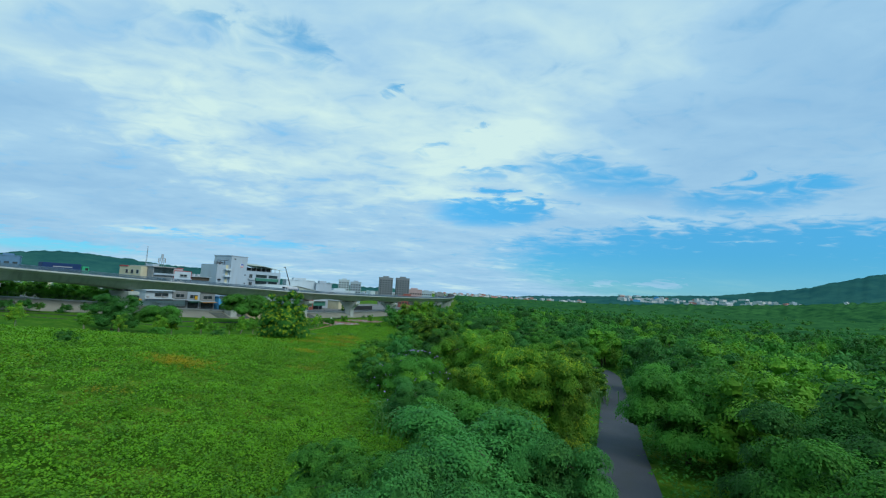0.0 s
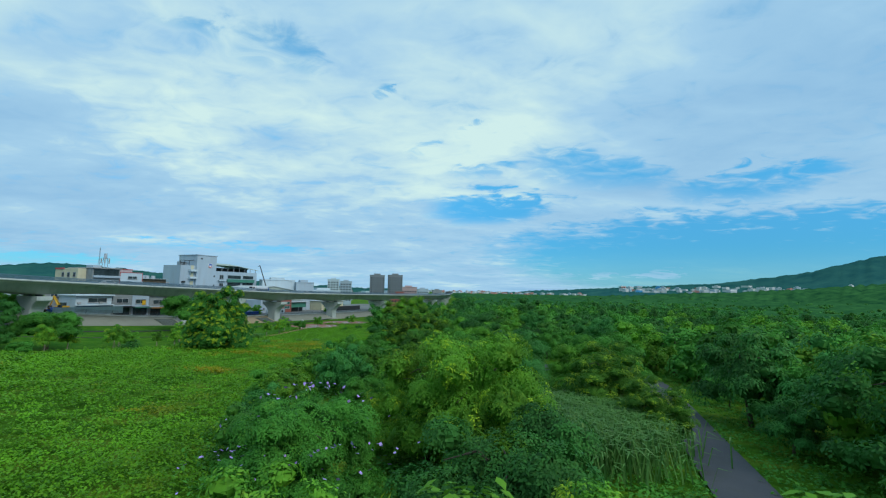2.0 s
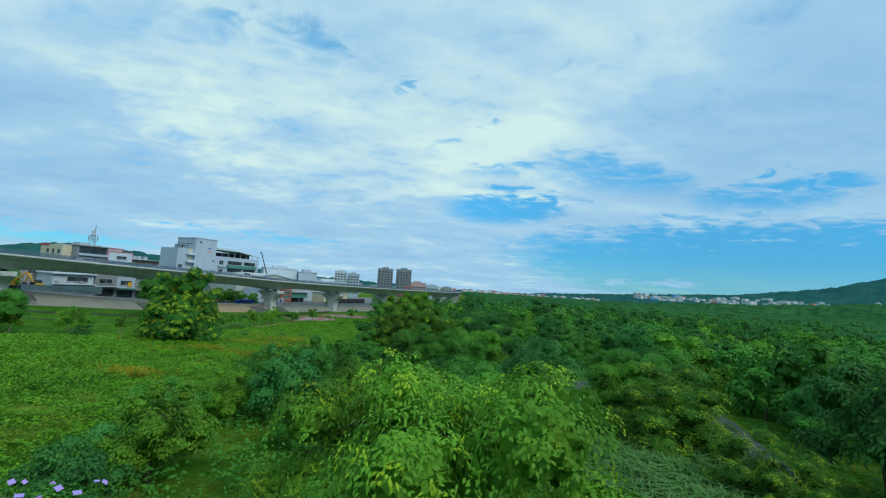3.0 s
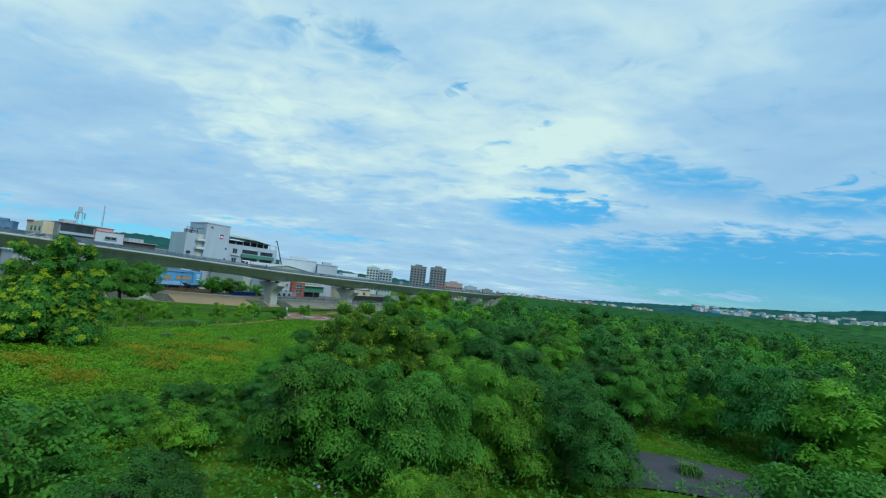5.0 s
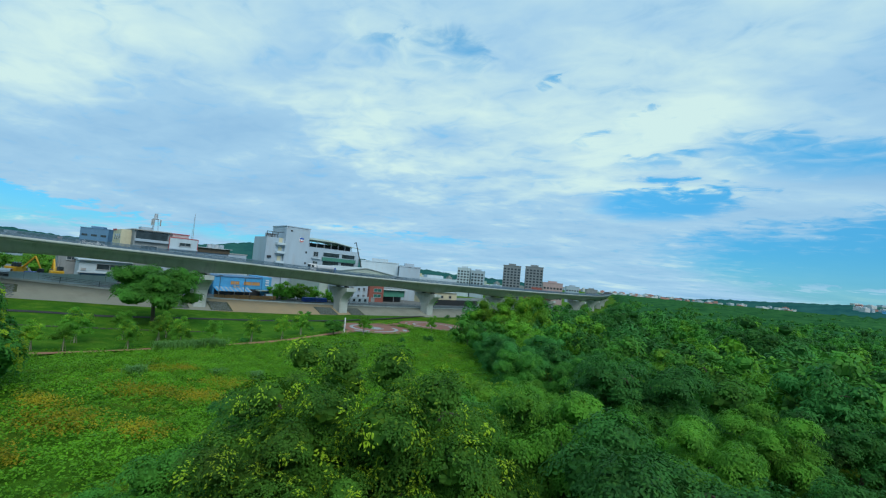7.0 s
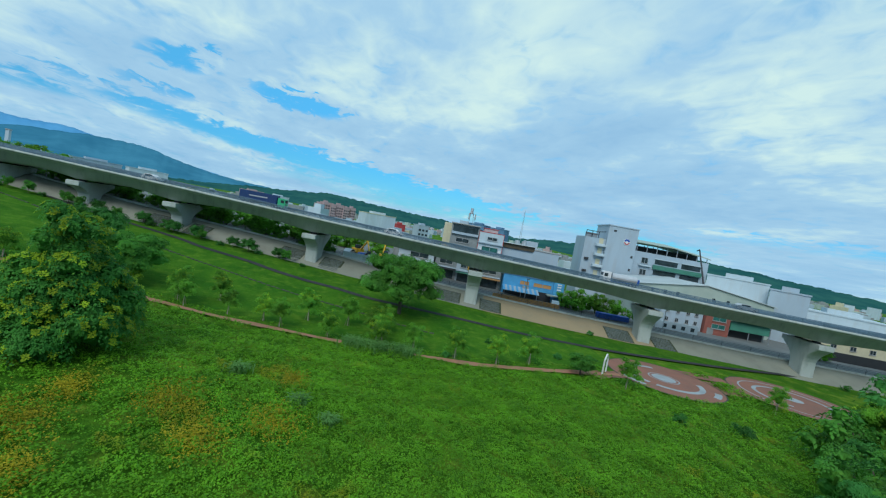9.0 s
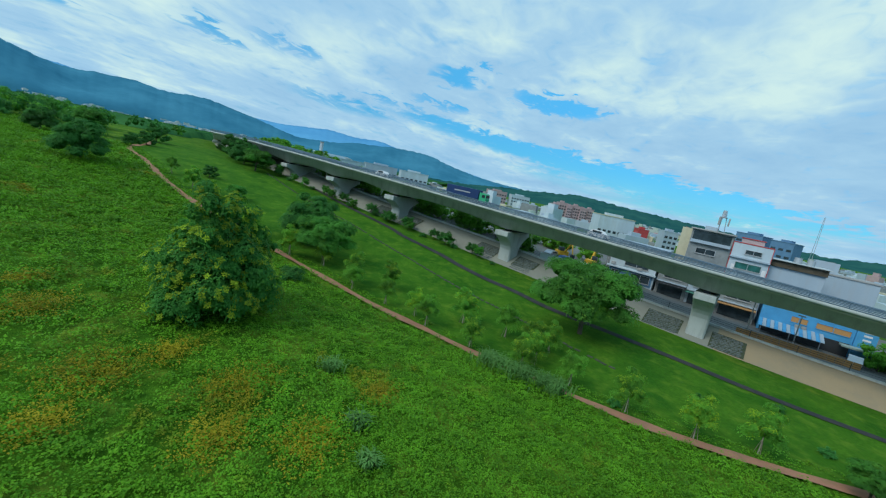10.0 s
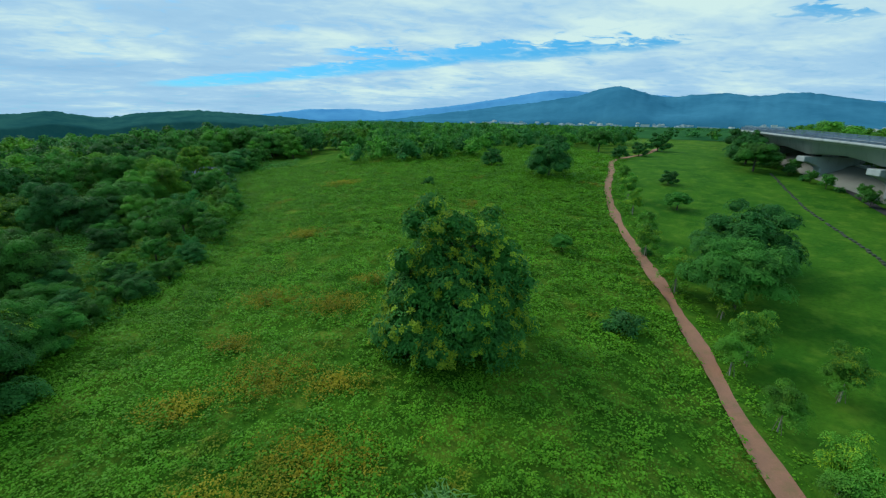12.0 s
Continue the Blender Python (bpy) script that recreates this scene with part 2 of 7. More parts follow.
M_RING = surface("grey_ring_paving", (0.36, 0.40, 0.41), (0.28, 0.32, 0.33), 0.5, 0.85, 0, 10, 0.3, 0.25, 0.01, (0.2, 0.21, 0.2), 0.4)
M_PALE = surface("pale_stone_paving", (0.36, 0.37, 0.36), (0.30, 0.31, 0.30), 0.6, 0.8, 0, 12, 0.2, 0.2, 0.01)
M_CONC = surface("viaduct_concrete", (0.43, 0.48, 0.46), (0.37, 0.42, 0.40), 0.25, 0.85, 0, 7, 0.2, 0.25, 0.01, (0.16, 0.19, 0.17), 0.5, (1, 1, 0.35))
M_GIRDER = surface("girder_concrete", (0.37, 0.42, 0.385), (0.32, 0.365, 0.335), 0.3, 0.85, 0, 6, 0.25, 0.25, 0.01, (0.15, 0.175, 0.155), 0.45, (1, 1, 0.3))
M_LEVEE = surface("levee_concrete", (0.27, 0.285, 0.23), (0.225, 0.24, 0.20), 0.12, 0.9, 0, 6, 0.25, 0.3, 0.02, (0.17, 0.17, 0.14), 0.5)
M_LEVEE_TAN = surface("tan_levee_render", (0.37, 0.29, 0.17), (0.31, 0.26, 0.165), 0.15, 0.9, 0, 6, 0.25, 0.3, 0.02, (0.24, 0.22, 0.16), 0.5)
M_STONE = surface("river_stone", (0.15, 0.18, 0.17), (0.085, 0.11, 0.105), 1.5, 0.9, 0, 9, 0.3, 0.5, 0.03)
M_DARKSTONE = surface("mossy_kerb_stone", (0.066, 0.085, 0.048), (0.042, 0.062, 0.032), 1.5, 0.95, 0, 9, 0.3, 0.4, 0.02)
M_STEEL = surface("galvanised_steel", (0.42, 0.45, 0.48), (0.34, 0.37, 0.40), 1.0, 0.45, 0.7, 18, 0.15, 0.05, 0.005)
M_BARK = surface("grey_brown_bark", (0.12, 0.10, 0.07), (0.075, 0.065, 0.045), 1.2, 0.95, 0, 9, 0.5, 0.8, 0.03)
M_PALEBARK = surface("pale_bark", (0.42, 0.38, 0.32), (0.30, 0.27, 0.22), 1.4, 0.9, 0, 9, 0.4, 0.5, 0.02)
M_LEAF = foliage("broad_leaves", (0.026, 0.118, 0.019), (0.066, 0.238, 0.03), (0.175, 0.385, 0.04))
M_LEAF_FRESH = foliage("fresh_broad_leaves", (0.034, 0.14, 0.017), (0.10, 0.30, 0.028), (0.25, 0.46, 0.04))
M_LEAF_BLUE = foliage("bluish_leaves", (0.021, 0.118, 0.027), (0.054, 0.22, 0.044), (0.135, 0.34, 0.056))
M_LEAF_LIME = foliage("lime_green_leaves", (0.043, 0.170, 0.016), (0.118, 0.310, 0.026), (0.29, 0.47, 0.038))
M_LEAF_GOLD = foliage("yellow_olive_leaves", (0.020, 0.084, 0.011), (0.060, 0.165, 0.017), (0.225, 0.335, 0.026))
M_LEAF_DEEP = foliage("deep_green_leaves", (0.021, 0.100, 0.018), (0.050, 0.190, 0.027), (0.125, 0.31, 0.036))
M_SHOOT = foliage("young_shoots", (0.14, 0.27, 0.016), (0.27, 0.42, 0.022), (0.42, 0.54, 0.03))
M_LEAF_DARK = foliage("dark_leaves", (0.019, 0.090, 0.020), (0.040, 0.160, 0.028), (0.095, 0.25, 0.034))
M_WEED = foliage("field_weeds", (0.046, 0.172, 0.009), (0.105, 0.285, 0.013), (0.215, 0.385, 0.018), (0.30, 0.20, 0.012), 0.16, 0.61, 0.74, 0.25, 0.0, 0.35)
M_WEED_DRY = foliage("yellowing_weeds", (0.15, 0.20, 0.011), (0.31, 0.265, 0.015), (0.48, 0.37, 0.02), vary=0.0)
M_REED = foliage("tall_reeds", (0.05, 0.155, 0.03), (0.10, 0.23, 0.055), (0.22, 0.32, 0.11))
# hill woods with a blue-green distance haze mixed into the base colour
M_HILL = distant("hazed_wooded_hill", (0.015, 0.078, 0.078), (0.032, 0.118, 0.098), 0.012)
M_TERRACE = distant("far_woodland", (0.013, 0.065, 0.025), (0.044, 0.145, 0.042), 0.05)
# both ranges: blue aerial haze is put into the base colours, paler farther off
M_MOUNT = distant("haze_blue_mountain", (0.034, 0.160, 0.245), (0.058, 0.222, 0.315), 0.004)
M_MOUNT2 = distant("haze_pale_mountain", (0.08, 0.28, 0.50), (0.12, 0.36, 0.58), 0.003)
M_WHITE = surface("white_painted_wall", (0.48, 0.59, 0.64), (0.42, 0.52, 0.57), 0.3, 0.7, 0, 5, 0.12, 0.05, 0.01, (0.38, 0.40, 0.38), 0.35, (1, 1, 0.2))
M_PALEGREY = surface("pale_grey_wall", (0.37, 0.47, 0.54), (0.32, 0.41, 0.48), 0.2, 0.75, 0, 5, 0.12, 0.05, 0.01, (0.33, 0.34, 0.35), 0.4, (1, 1, 0.2))
M_GREYTILE = surface("grey_tiled_wall", (0.26, 0.29, 0.29), (0.20, 0.23, 0.235), 0.5, 0.7, 0, 6, 0.2, 0.05, 0.01, (0.13, 0.145, 0.14), 0.4)
M_CREAM = surface("cream_yellow_wall", (0.56, 0.53, 0.36), (0.49, 0.47, 0.33), 0.3, 0.75, 0, 6, 0.15, 0.05, 0.01, (0.35, 0.33, 0.24), 0.4)
M_BLUE = surface("sky_blue_sheet_wall", (0.08, 0.37, 0.66), (0.065, 0.31, 0.58), 0.4, 0.5, 0, 6, 0.12, 0.05, 0.01, (0.05, 0.19, 0.36), 0.3)
M_GREEN = surface("green_sheet_panel", (0.06, 0.24, 0.17), (0.05, 0.19, 0.14), 0.5, 0.55, 0, 8, 0.15, 0.05, 0.01)
M_BRICKRED = surface("red_brown_tiled_wall", (0.30, 0.10, 0.075), (0.25, 0.085, 0.065), 0.6, 0.75, 0, 8, 0.2, 0.05, 0.01)
M_ROOFW = surface("white_metal_roof", (0.5, 0.57, 0.57), (0.42, 0.48, 0.49), 0.2, 0.5, 0, 6, 0.15, 0.05, 0.01, (0.35, 0.36, 0.34), 0.4)
M_ROOFG = surface("pale_green_roof", (0.38, 0.46, 0.40), (0.32, 0.40, 0.35), 0.3, 0.6, 0, 6, 0.15, 0.05, 0.01)
M_DARKSTEEL = plain("dark_steel", (0.05, 0.055, 0.06), 0.5, 0.3)
M_REDTRIM = plain("red_trim", (0.45, 0.06, 0.06), 0.6)
M_PINK = plain("pink_tile", (0.44, 0.33, 0.33), 0.8)
M_ORANGE = plain("orange_awning", (0.50, 0.27, 0.10), 0.7)
M_TOWER = plain("taupe_tile", (0.20, 0.235, 0.245), 0.8)
M_BLUEGREY = plain("blue_grey_screen", (0.10, 0.22, 0.36), 0.8)
M_GLASS = glassy("dark_window_glass")
M_TEAL = glassy("teal_window_glass", (0.02, 0.09, 0.08))
M_PAINTW = plain("white_paint", (0.75, 0.76, 0.76), 0.4)
M_CABGREEN = plain("bright_green_paint", (0.04, 0.42, 0.20), 0.35)
M_CONTAINER = surface("navy_container_paint", (0.012, 0.05, 0.16), (0.010, 0.04, 0.13), 0.5, 0.5, 0, 8, 0.15, 0.05, 0.01)
M_RUBBER = plain("tyre_rubber", (0.02, 0.02, 0.02), 0.9)
M_TANK = plain("tank_shell", (0.62, 0.62, 0.62), 0.3, 0.4)
M_TRUCKBLUE = plain("royal_blue_paint", (0.015, 0.09, 0.40), 0.4)
M_YELLOW = plain("machine_yellow", (0.62, 0.36, 0.02), 0.5)
M_VIOLET = plain("violet_petal", (0.42, 0.30, 0.72), 0.6)
M_WOODSTAKE = plain("weathered_stake", (0.24, 0.2, 0.15), 0.9)
M_SILVER = plain("silver_paint", (0.52, 0.54, 0.56), 0.3, 0.5)
M_RAILBLUE = surface("blue_grey_rail", (0.115, 0.195, 0.262), (0.09, 0.16, 0.22), 0.8, 0.55, 0.0, 14, 0.15, 0.05, 0.005)
M_TOWN = plain("far_town_wall", (0.62, 0.66, 0.68), 0.9, 0, 0.3)
M_TOWNRED = plain("far_town_roof", (0.50, 0.25, 0.22), 0.9)
M_PAVE = surface("street_concrete", (0.185, 0.195, 0.185), (0.14, 0.15, 0.145), 0.2, 0.9, 0, 8, 0.25, 0.2, 0.01, (0.11, 0.11, 0.10), 0.5)


# ---- building helpers ----
def mesh_from(name, verts, faces, material=None, smooth=False):
    me = bpy.data.meshes.new(name)
    me.from_pydata([tuple(v) for v in verts], [], [tuple(q) for q in faces])
    me.update()
    if material:
        me.materials.append(material)
    if smooth:
        me.polygons.foreach_set("use_smooth", [True] * len(me.polygons))
    return me


def quads_mesh(name, verts, quads, material):
    """A mesh from numpy arrays of corners and four-sided faces."""
    me = bpy.data.meshes.new(name)
    me.vertices.add(len(verts))
    me.vertices.foreach_set("co", np.asarray(verts, np.float32).ravel())
    k = len(quads)
    me.loops.add(4 * k)
    me.loops.foreach_set("vertex_index", np.asarray(quads, np.int32).ravel())
    me.polygons.add(k)
    me.polygons.foreach_set("loop_start", np.arange(0, 4 * k, 4, dtype=np.int32))
    me.update(calc_edges=True)
    me.materials.append(material)
    return me


def part(name, bm, material, parent, label="", smooth=False):
    """Links a bmesh as one mesh object under a thing or a part."""
    me = bpy.data.meshes.new(name)
    bm.to_mesh(me)
    bm.free()
    me.materials.append(material)
    if smooth:
        me.polygons.foreach_set("use_smooth", [True] * len(me.polygons))
    ob = new(name, me)
    ob.parent = parent
    return tagged(ob, label)


def child(name, me, parent, label=""):
    ob = new(name, me)
    ob.parent = parent
    return tagged(ob, label)


def block(bm, x0, x1, y0, y1, z0, z1, bevel=0.0):
    """An upright block in bm, its edges softened."""
    r = bmesh.ops.create_cube(bm, size=1.0)
    for v in r["verts"]:
        v.co = Vector(((x0 + x1) / 2 + v.co.x * (x1 - x0), (y0 + y1) / 2 + v.co.y * (y1 - y0), (z0 + z1) / 2 + v.co.z * (z1 - z0)))
    if bevel:
        es = list({e for v in r["verts"] for e in v.link_edges})
        bmesh.ops.bevel(bm, geom=es, offset=bevel, segments=1, affect="EDGES")
    return bm


def box_bm(*a, bevel=0.0):
    return block(bmesh.new(), *a, bevel=bevel)


def rod(bm, a, b, r0, r1=None, sides=8):
    """A tapered rod from a to b."""
    a, b = Vector(a), Vector(b)
    r1 = r0 if r1 is None else r1
    d = b - a
    m = Matrix.Translation((a + b) / 2) @ d.to_track_quat("Z", "Y").to_matrix().to_4x4()
    bmesh.ops.create_cone(bm, cap_ends=True, segments=sides, radius1=r0, radius2=r1, depth=d.length, matrix=m)
    return bm


def rod_bm(*a, **k):
    return rod(bmesh.new(), *a, **k)


def thing(name, m, label, category, group="", kind=""):
    ob = new(name)
    ob.matrix_world = m
    ob.empty_display_size = 0.5
    return tagged(ob, label, category, group, kind)


# ---- the lie of the land ----
def valley(x, y):
    """How far the land drops into the river valley to the south-east."""
    d = np.hypot(x + 37, y - 196)
    turn = np.degrees(np.arctan2(x + 37, y - 196))
    return np.clip(np.minimum((turn - 80) / 20, (177 - turn) / 27), 0, 1) * np.clip(d - 170, 0, 6000) * 0.055


def swale(x, y):
    """A shallow hollow along the footpath and a low rise at the south-western end of the meadow."""
    u, v = (x + 66.3) * -0.2756 + (y - 175.2) * -0.9613, (x + 66.3) * 0.9613 + (y - 175.2) * -0.2756
    a, b, c = np.clip((155 - y) / 45, 0, 1), np.clip((-14 - x) / 25, 0, 1), np.clip((340 + x) / 120, 0, 1)
    return -2.24 * np.exp(-((u / 36.8) ** 2) - (v / 18.9) ** 2) + 1.48 * a * a * (3 - 2 * a) * b * b * (3 - 2 * b) * c


def ground_np(x, y):
    """Riverside land that falls gently to the north-east and levels out far off."""
    q = 5.870 - 0.041389 * x - 0.051158 * y - 1.5
    return 1.5 + q / (1 + np.abs(q / 5.5) ** 4) ** 0.25 - valley(x, y) + swale(x, y)


def ground_z(x, y):
    return float(ground_np(x, y))


def curve_points(knots, step):
    """A smooth line through the knots, at even steps."""
    k = np.array(knots, float)
    k = np.vstack([2 * k[0] - k[1], k, 2 * k[-1] - k[-2]])
    out = []
    for i in range(1, len(k) - 2):
        p0, p1, p2, p3 = k[i - 1 : i + 3]
        for s in np.linspace(0, 1, 24, endpoint=False):
            out.append(0.5 * (2 * p1 + (p2 - p0) * s + (2 * p0 - 5 * p1 + 4 * p2 - p3) * s * s + (3 * p1 - p0 - 3 * p2 + p3) * s**3))
    out = np.array(out + [k[-2]])
    run = np.r_[0, np.cumsum(np.linalg.norm(np.diff(out[:, :2], axis=0), axis=1))]
    at = np.arange(0, run[-1], step)
    return np.stack([np.interp(at, run, out[:, j]) for j in range(out.shape[1])], 1)


def sides_of(line):
    """Unit vectors to the left of a line, seen from above."""
    t = np.gradient(line[:, :2], axis=0)
    t /= np.linalg.norm(t, axis=1)[:, None]
    return np.stack([-t[:, 1], t[:, 0]], 1)


def ribbon(name, line, offsets, height, material, rise=None):
    """A strip along a line: offsets to its left, height(x, y, offset index) for its surface."""
    nrm = sides_of(line)
    verts, quads = [], []
    w = len(offsets)
    for i, (p, q) in enumerate(zip(line, nrm)):
        for j, o in enumerate(offsets):
            o = o(i) if callable(o) else o
            x, y = p[0] + q[0] * o, p[1] + q[1] * o
            verts.append((x, y, height(x, y, i, j)))
    for i in range(len(line) - 1):
        for j in range(w - 1):
            a = i * w + j
            quads.append((a, a + 1, a + w + 1, a + w))
    return quads_mesh(name, verts, [q[::-1] for q in quads], material)


def spread(lo, hi, mid, near, count):
    """Grid lines that stand close together round mid and far apart at the ends."""
    s = np.linspace(-1, 1, count)
    k = np.sinh(s * 6.2) / np.sinh(6.2)
    return np.where(s < 0, mid + k * (mid - lo), mid + k * (hi - mid)) + 0 * near


gx, gy = spread(-4700, 4700, -30, 3, 170), spread(-4700, 4700, 160, 3, 170)
XX, YY = np.meshgrid(gx, gy)
back_side = ((XX + 90) * -0.91 + (YY - 205) * 0.4156) > 60
ZZ = np.where(back_side, np.minimum(ground_np(XX, YY), 1.0), ground_np(XX, YY)) + 0.07 * np.sin(XX * 0.31 + 1.3) * np.sin(YY * 0.27)
gv = np.stack([XX.ravel(), YY.ravel(), ZZ.ravel() - 0.1], 1)
gi = np.arange(170 * 170).reshape(170, 170)
gq = np.stack([gi[:-1, :-1].ravel(), gi[:-1, 1:].ravel(), gi[1:, 1:].ravel(), gi[1:, :-1].ravel()], 1)
ground = new("ground", quads_mesh("ground", gv, gq, M_SOIL))
ground.data.polygons.foreach_set("use_smooth", [True] * len(gq))
tagged(ground, "weedy green riverside ground sloping gently", "ground", kind="structure")

# ---- footpaths ----
RED = curve_points([(-46.4, 232), (-46.6, 222), (-46.8, 214), (-47.3, 209), (-48.3, 205), (-50, 200), (-51.9, 194.5), (-53.5, 190), (-55.3, 186), (-57, 182), (-58.7, 178), (-60.5, 174), (-62.4, 170), (-64, 166), (-65.5, 162), (-67, 158), (-70, 150), (-73, 141), (-79, 127.5), (-84, 119.5), (-88.5, 112.8), (-93, 105), (-99, 98), (-112, 90), (-128, 74)], 1.0)
rng = np.random.RandomState(3)
wob = np.convolve(rng.uniform(-0.5, 0.5, len(RED) + 8), np.ones(5) / 5, "same")
red = new("footpath", ribbon("footpath", RED, [lambda i: -0.62 + wob[i], -0.25, 0.25, lambda i: 0.62 + wob[i + 5]], lambda x, y, i, j: ground_z(x, y) + (0.12, 0.10, 0.10, 0.12)[j], M_CLAY))
tagged(red, "worn red clay footpath through the grass", "path", kind="structure")

GREY = curve_points([(-40, 330), (-46, 306), (-51, 288), (-54, 262), (-57.5, 242), (-61, 231), (-64, 224), (-68.5, 216), (-71.6, 209.5), (-75.9, 200), (-79.6, 194.5), (-82.2, 189.2), (-86, 183.4), (-89.6, 179), (-95, 170), (-99.4, 165), (-115, 142), (-136, 113), (-165, 82)], 1.5)
grey = new("cycle_path", ribbon("cycle_path", GREY, [-0.7, 0.0, 0.7], lambda x, y, i, j: ground_z(x, y) + (0.13, 0.15, 0.13)[j], M_TARMAC))
tagged(grey, "narrow dark asphalt cycle path", "path", kind="structure")

SPINE_MID = np.array([-110.0, 164.0])
# mown lawn between the two paths, and beyond the dark one to the levee
lawn_side = sides_of(RED)
lawn_v, lawn_q = [], []
for i, (p, q) in enumerate(zip(RED[::2], lawn_side[::2])):
    far = GREY[np.argmin(((GREY[:, :2] - p[:2]) ** 2).sum(1))][:2]
    for j in range(14):
        s = j / 13
        xy = p[:2] * (1 - s) + far * s
        lawn_v.append((*xy, ground_z(*xy) + 0.06 + 0.02 * math.sin(xy[0] * 0.7) * math.sin(xy[1] * 0.9)))
for i in range(len(RED[::2]) - 1):
    for j in range(13):
        a = i * 14 + j
        lawn_q.append((a, a + 14, a + 15, a + 1))
verge_side = sides_of(GREY)
out = 1 if (SPINE_MID - GREY[20][:2]) @ verge_side[20][:2] > 0 else -1
base = len(lawn_v)
for p, q in zip(GREY, verge_side):
    for j in range(8):
        xy = p[:2] + q[:2] * out * 1.3 * j
        lawn_v.append((*xy, ground_z(*xy) + 0.064 + 0.02 * math.sin(xy[0] * 0.7) * math.sin(xy[1] * 0.9)))
for i in range(len(GREY) - 1):
    for j in range(7):
        a = base + i * 8 + j
        lawn_q.append((a, a + 1, a + 9, a + 8) if out < 0 else (a, a + 8, a + 9, a + 1))
lawn = new("lawn", quads_mesh("lawn", lawn_v, lawn_q, M_LAWN))
tagged(lawn, "smooth bright green mown lawn", "lawn", kind="structure")

# woodland lane
LANE = curve_points([(-2, 62), (2, 84), (6.5, 98), (11.5, 111), (18, 128), (22.5, 140), (26, 150), (27, 159), (22.5, 164.5), (16, 165.5), (11.5, 163)], 1.0)
lane = new("woodland_lane", ribbon("woodland_lane", LANE, [-1.7, -0.8, 0.8, 1.7], lambda x, y, i, j: ground_z(x, y) + (0.07, 0.12, 0.12, 0.07)[j], M_ROAD))
apron = new("lane_apron", ribbon("lane_apron", curve_points([(9.5, 160.2), (13.5, 161.8), (18, 162.2), (23.5, 161.5)], 0.8), [-2.6, -1.0, 1.0, 2.6], lambda x, y, i, j: ground_z(x, y) + (0.05, 0.10, 0.10, 0.05)[j], M_ROAD))
tagged(apron, "worn asphalt turning place at the lane's end", "road", kind="structure")
tagged(lane, "narrow grey asphalt lane between trees", "road", kind="structure")

# ---- viaduct line: plan, height of the parapet top ----
SPINE = curve_points([(-520, -200, 14.6), (-330, -60, 14.6), (-253, 2, 14.6), (-200, 42, 14.7), (-160, 78, 14.7), (-138, 104, 14.6), (-125.1, 127.4, 13.9), (-118.9, 144.4, 13.2), (-110, 164, 12.4), (-98.2, 191.7, 11.1), (-82.2, 223.3, 9.9), (-67.1, 256.5, 8.7), (-52.5, 285.1, 8.2), (-36, 322, 7.8), (-22, 362, 7.5), (-8, 420, 7.2), (0, 500, 7.2), (6, 650, 7.2), (12, 900, 7.4), (16, 1400, 7.6)], 2.0)
SPINE_SIDE = sides_of(SPINE)
PIERS = [(-225, 23), (-183, 57), (-150, 90), (-137, 107), (-125.1, 127.4), (-118.9, 144.4), (-110, 164), (-98.2, 191.7), (-82.2, 223.3), (-67.1, 256.5), (-52.5, 285.1), (-37, 320), (-23, 358), (-11, 402), (-4, 450), (0, 500), (3, 560)]


def spine_at(x, y):
    i = int(np.argmin((SPINE[:, 0] - x) ** 2 + (SPINE[:, 1] - y) ** 2))
    return SPINE[i], SPINE_SIDE[i]


pier_near = np.array([min(math.hypot(p[0] - a, p[1] - b) for a, b in PIERS) for p in SPINE])


BANK = 0.045  # fall of the deck towards the inside of its bend


def swept(name, profile, material):
    """A closed profile of (offset to the left, height below the parapet top) drawn along the viaduct."""
    verts, faces, n = [], [], len(profile)
    for i, (p, q) in enumerate(zip(SPINE, SPINE_SIDE)):
        deeper = 0.8 * max(0.0, 1 - pier_near[i] / 12.0) ** 1.5
        for o, h in profile:
            drop = h - deeper if h < -3.0 else h
            verts.append((p[0] + q[0] * o, p[1] + q[1] * o, p[2] + drop - BANK * (o + 5.6)))
    for i in range(len(SPINE) - 1):
        for j in range(n):
            a, b = i * n + j, i * n + (j + 1) % n
            faces.append((a, b, b + n, a + n))
    return quads_mesh(name, verts, faces, material)


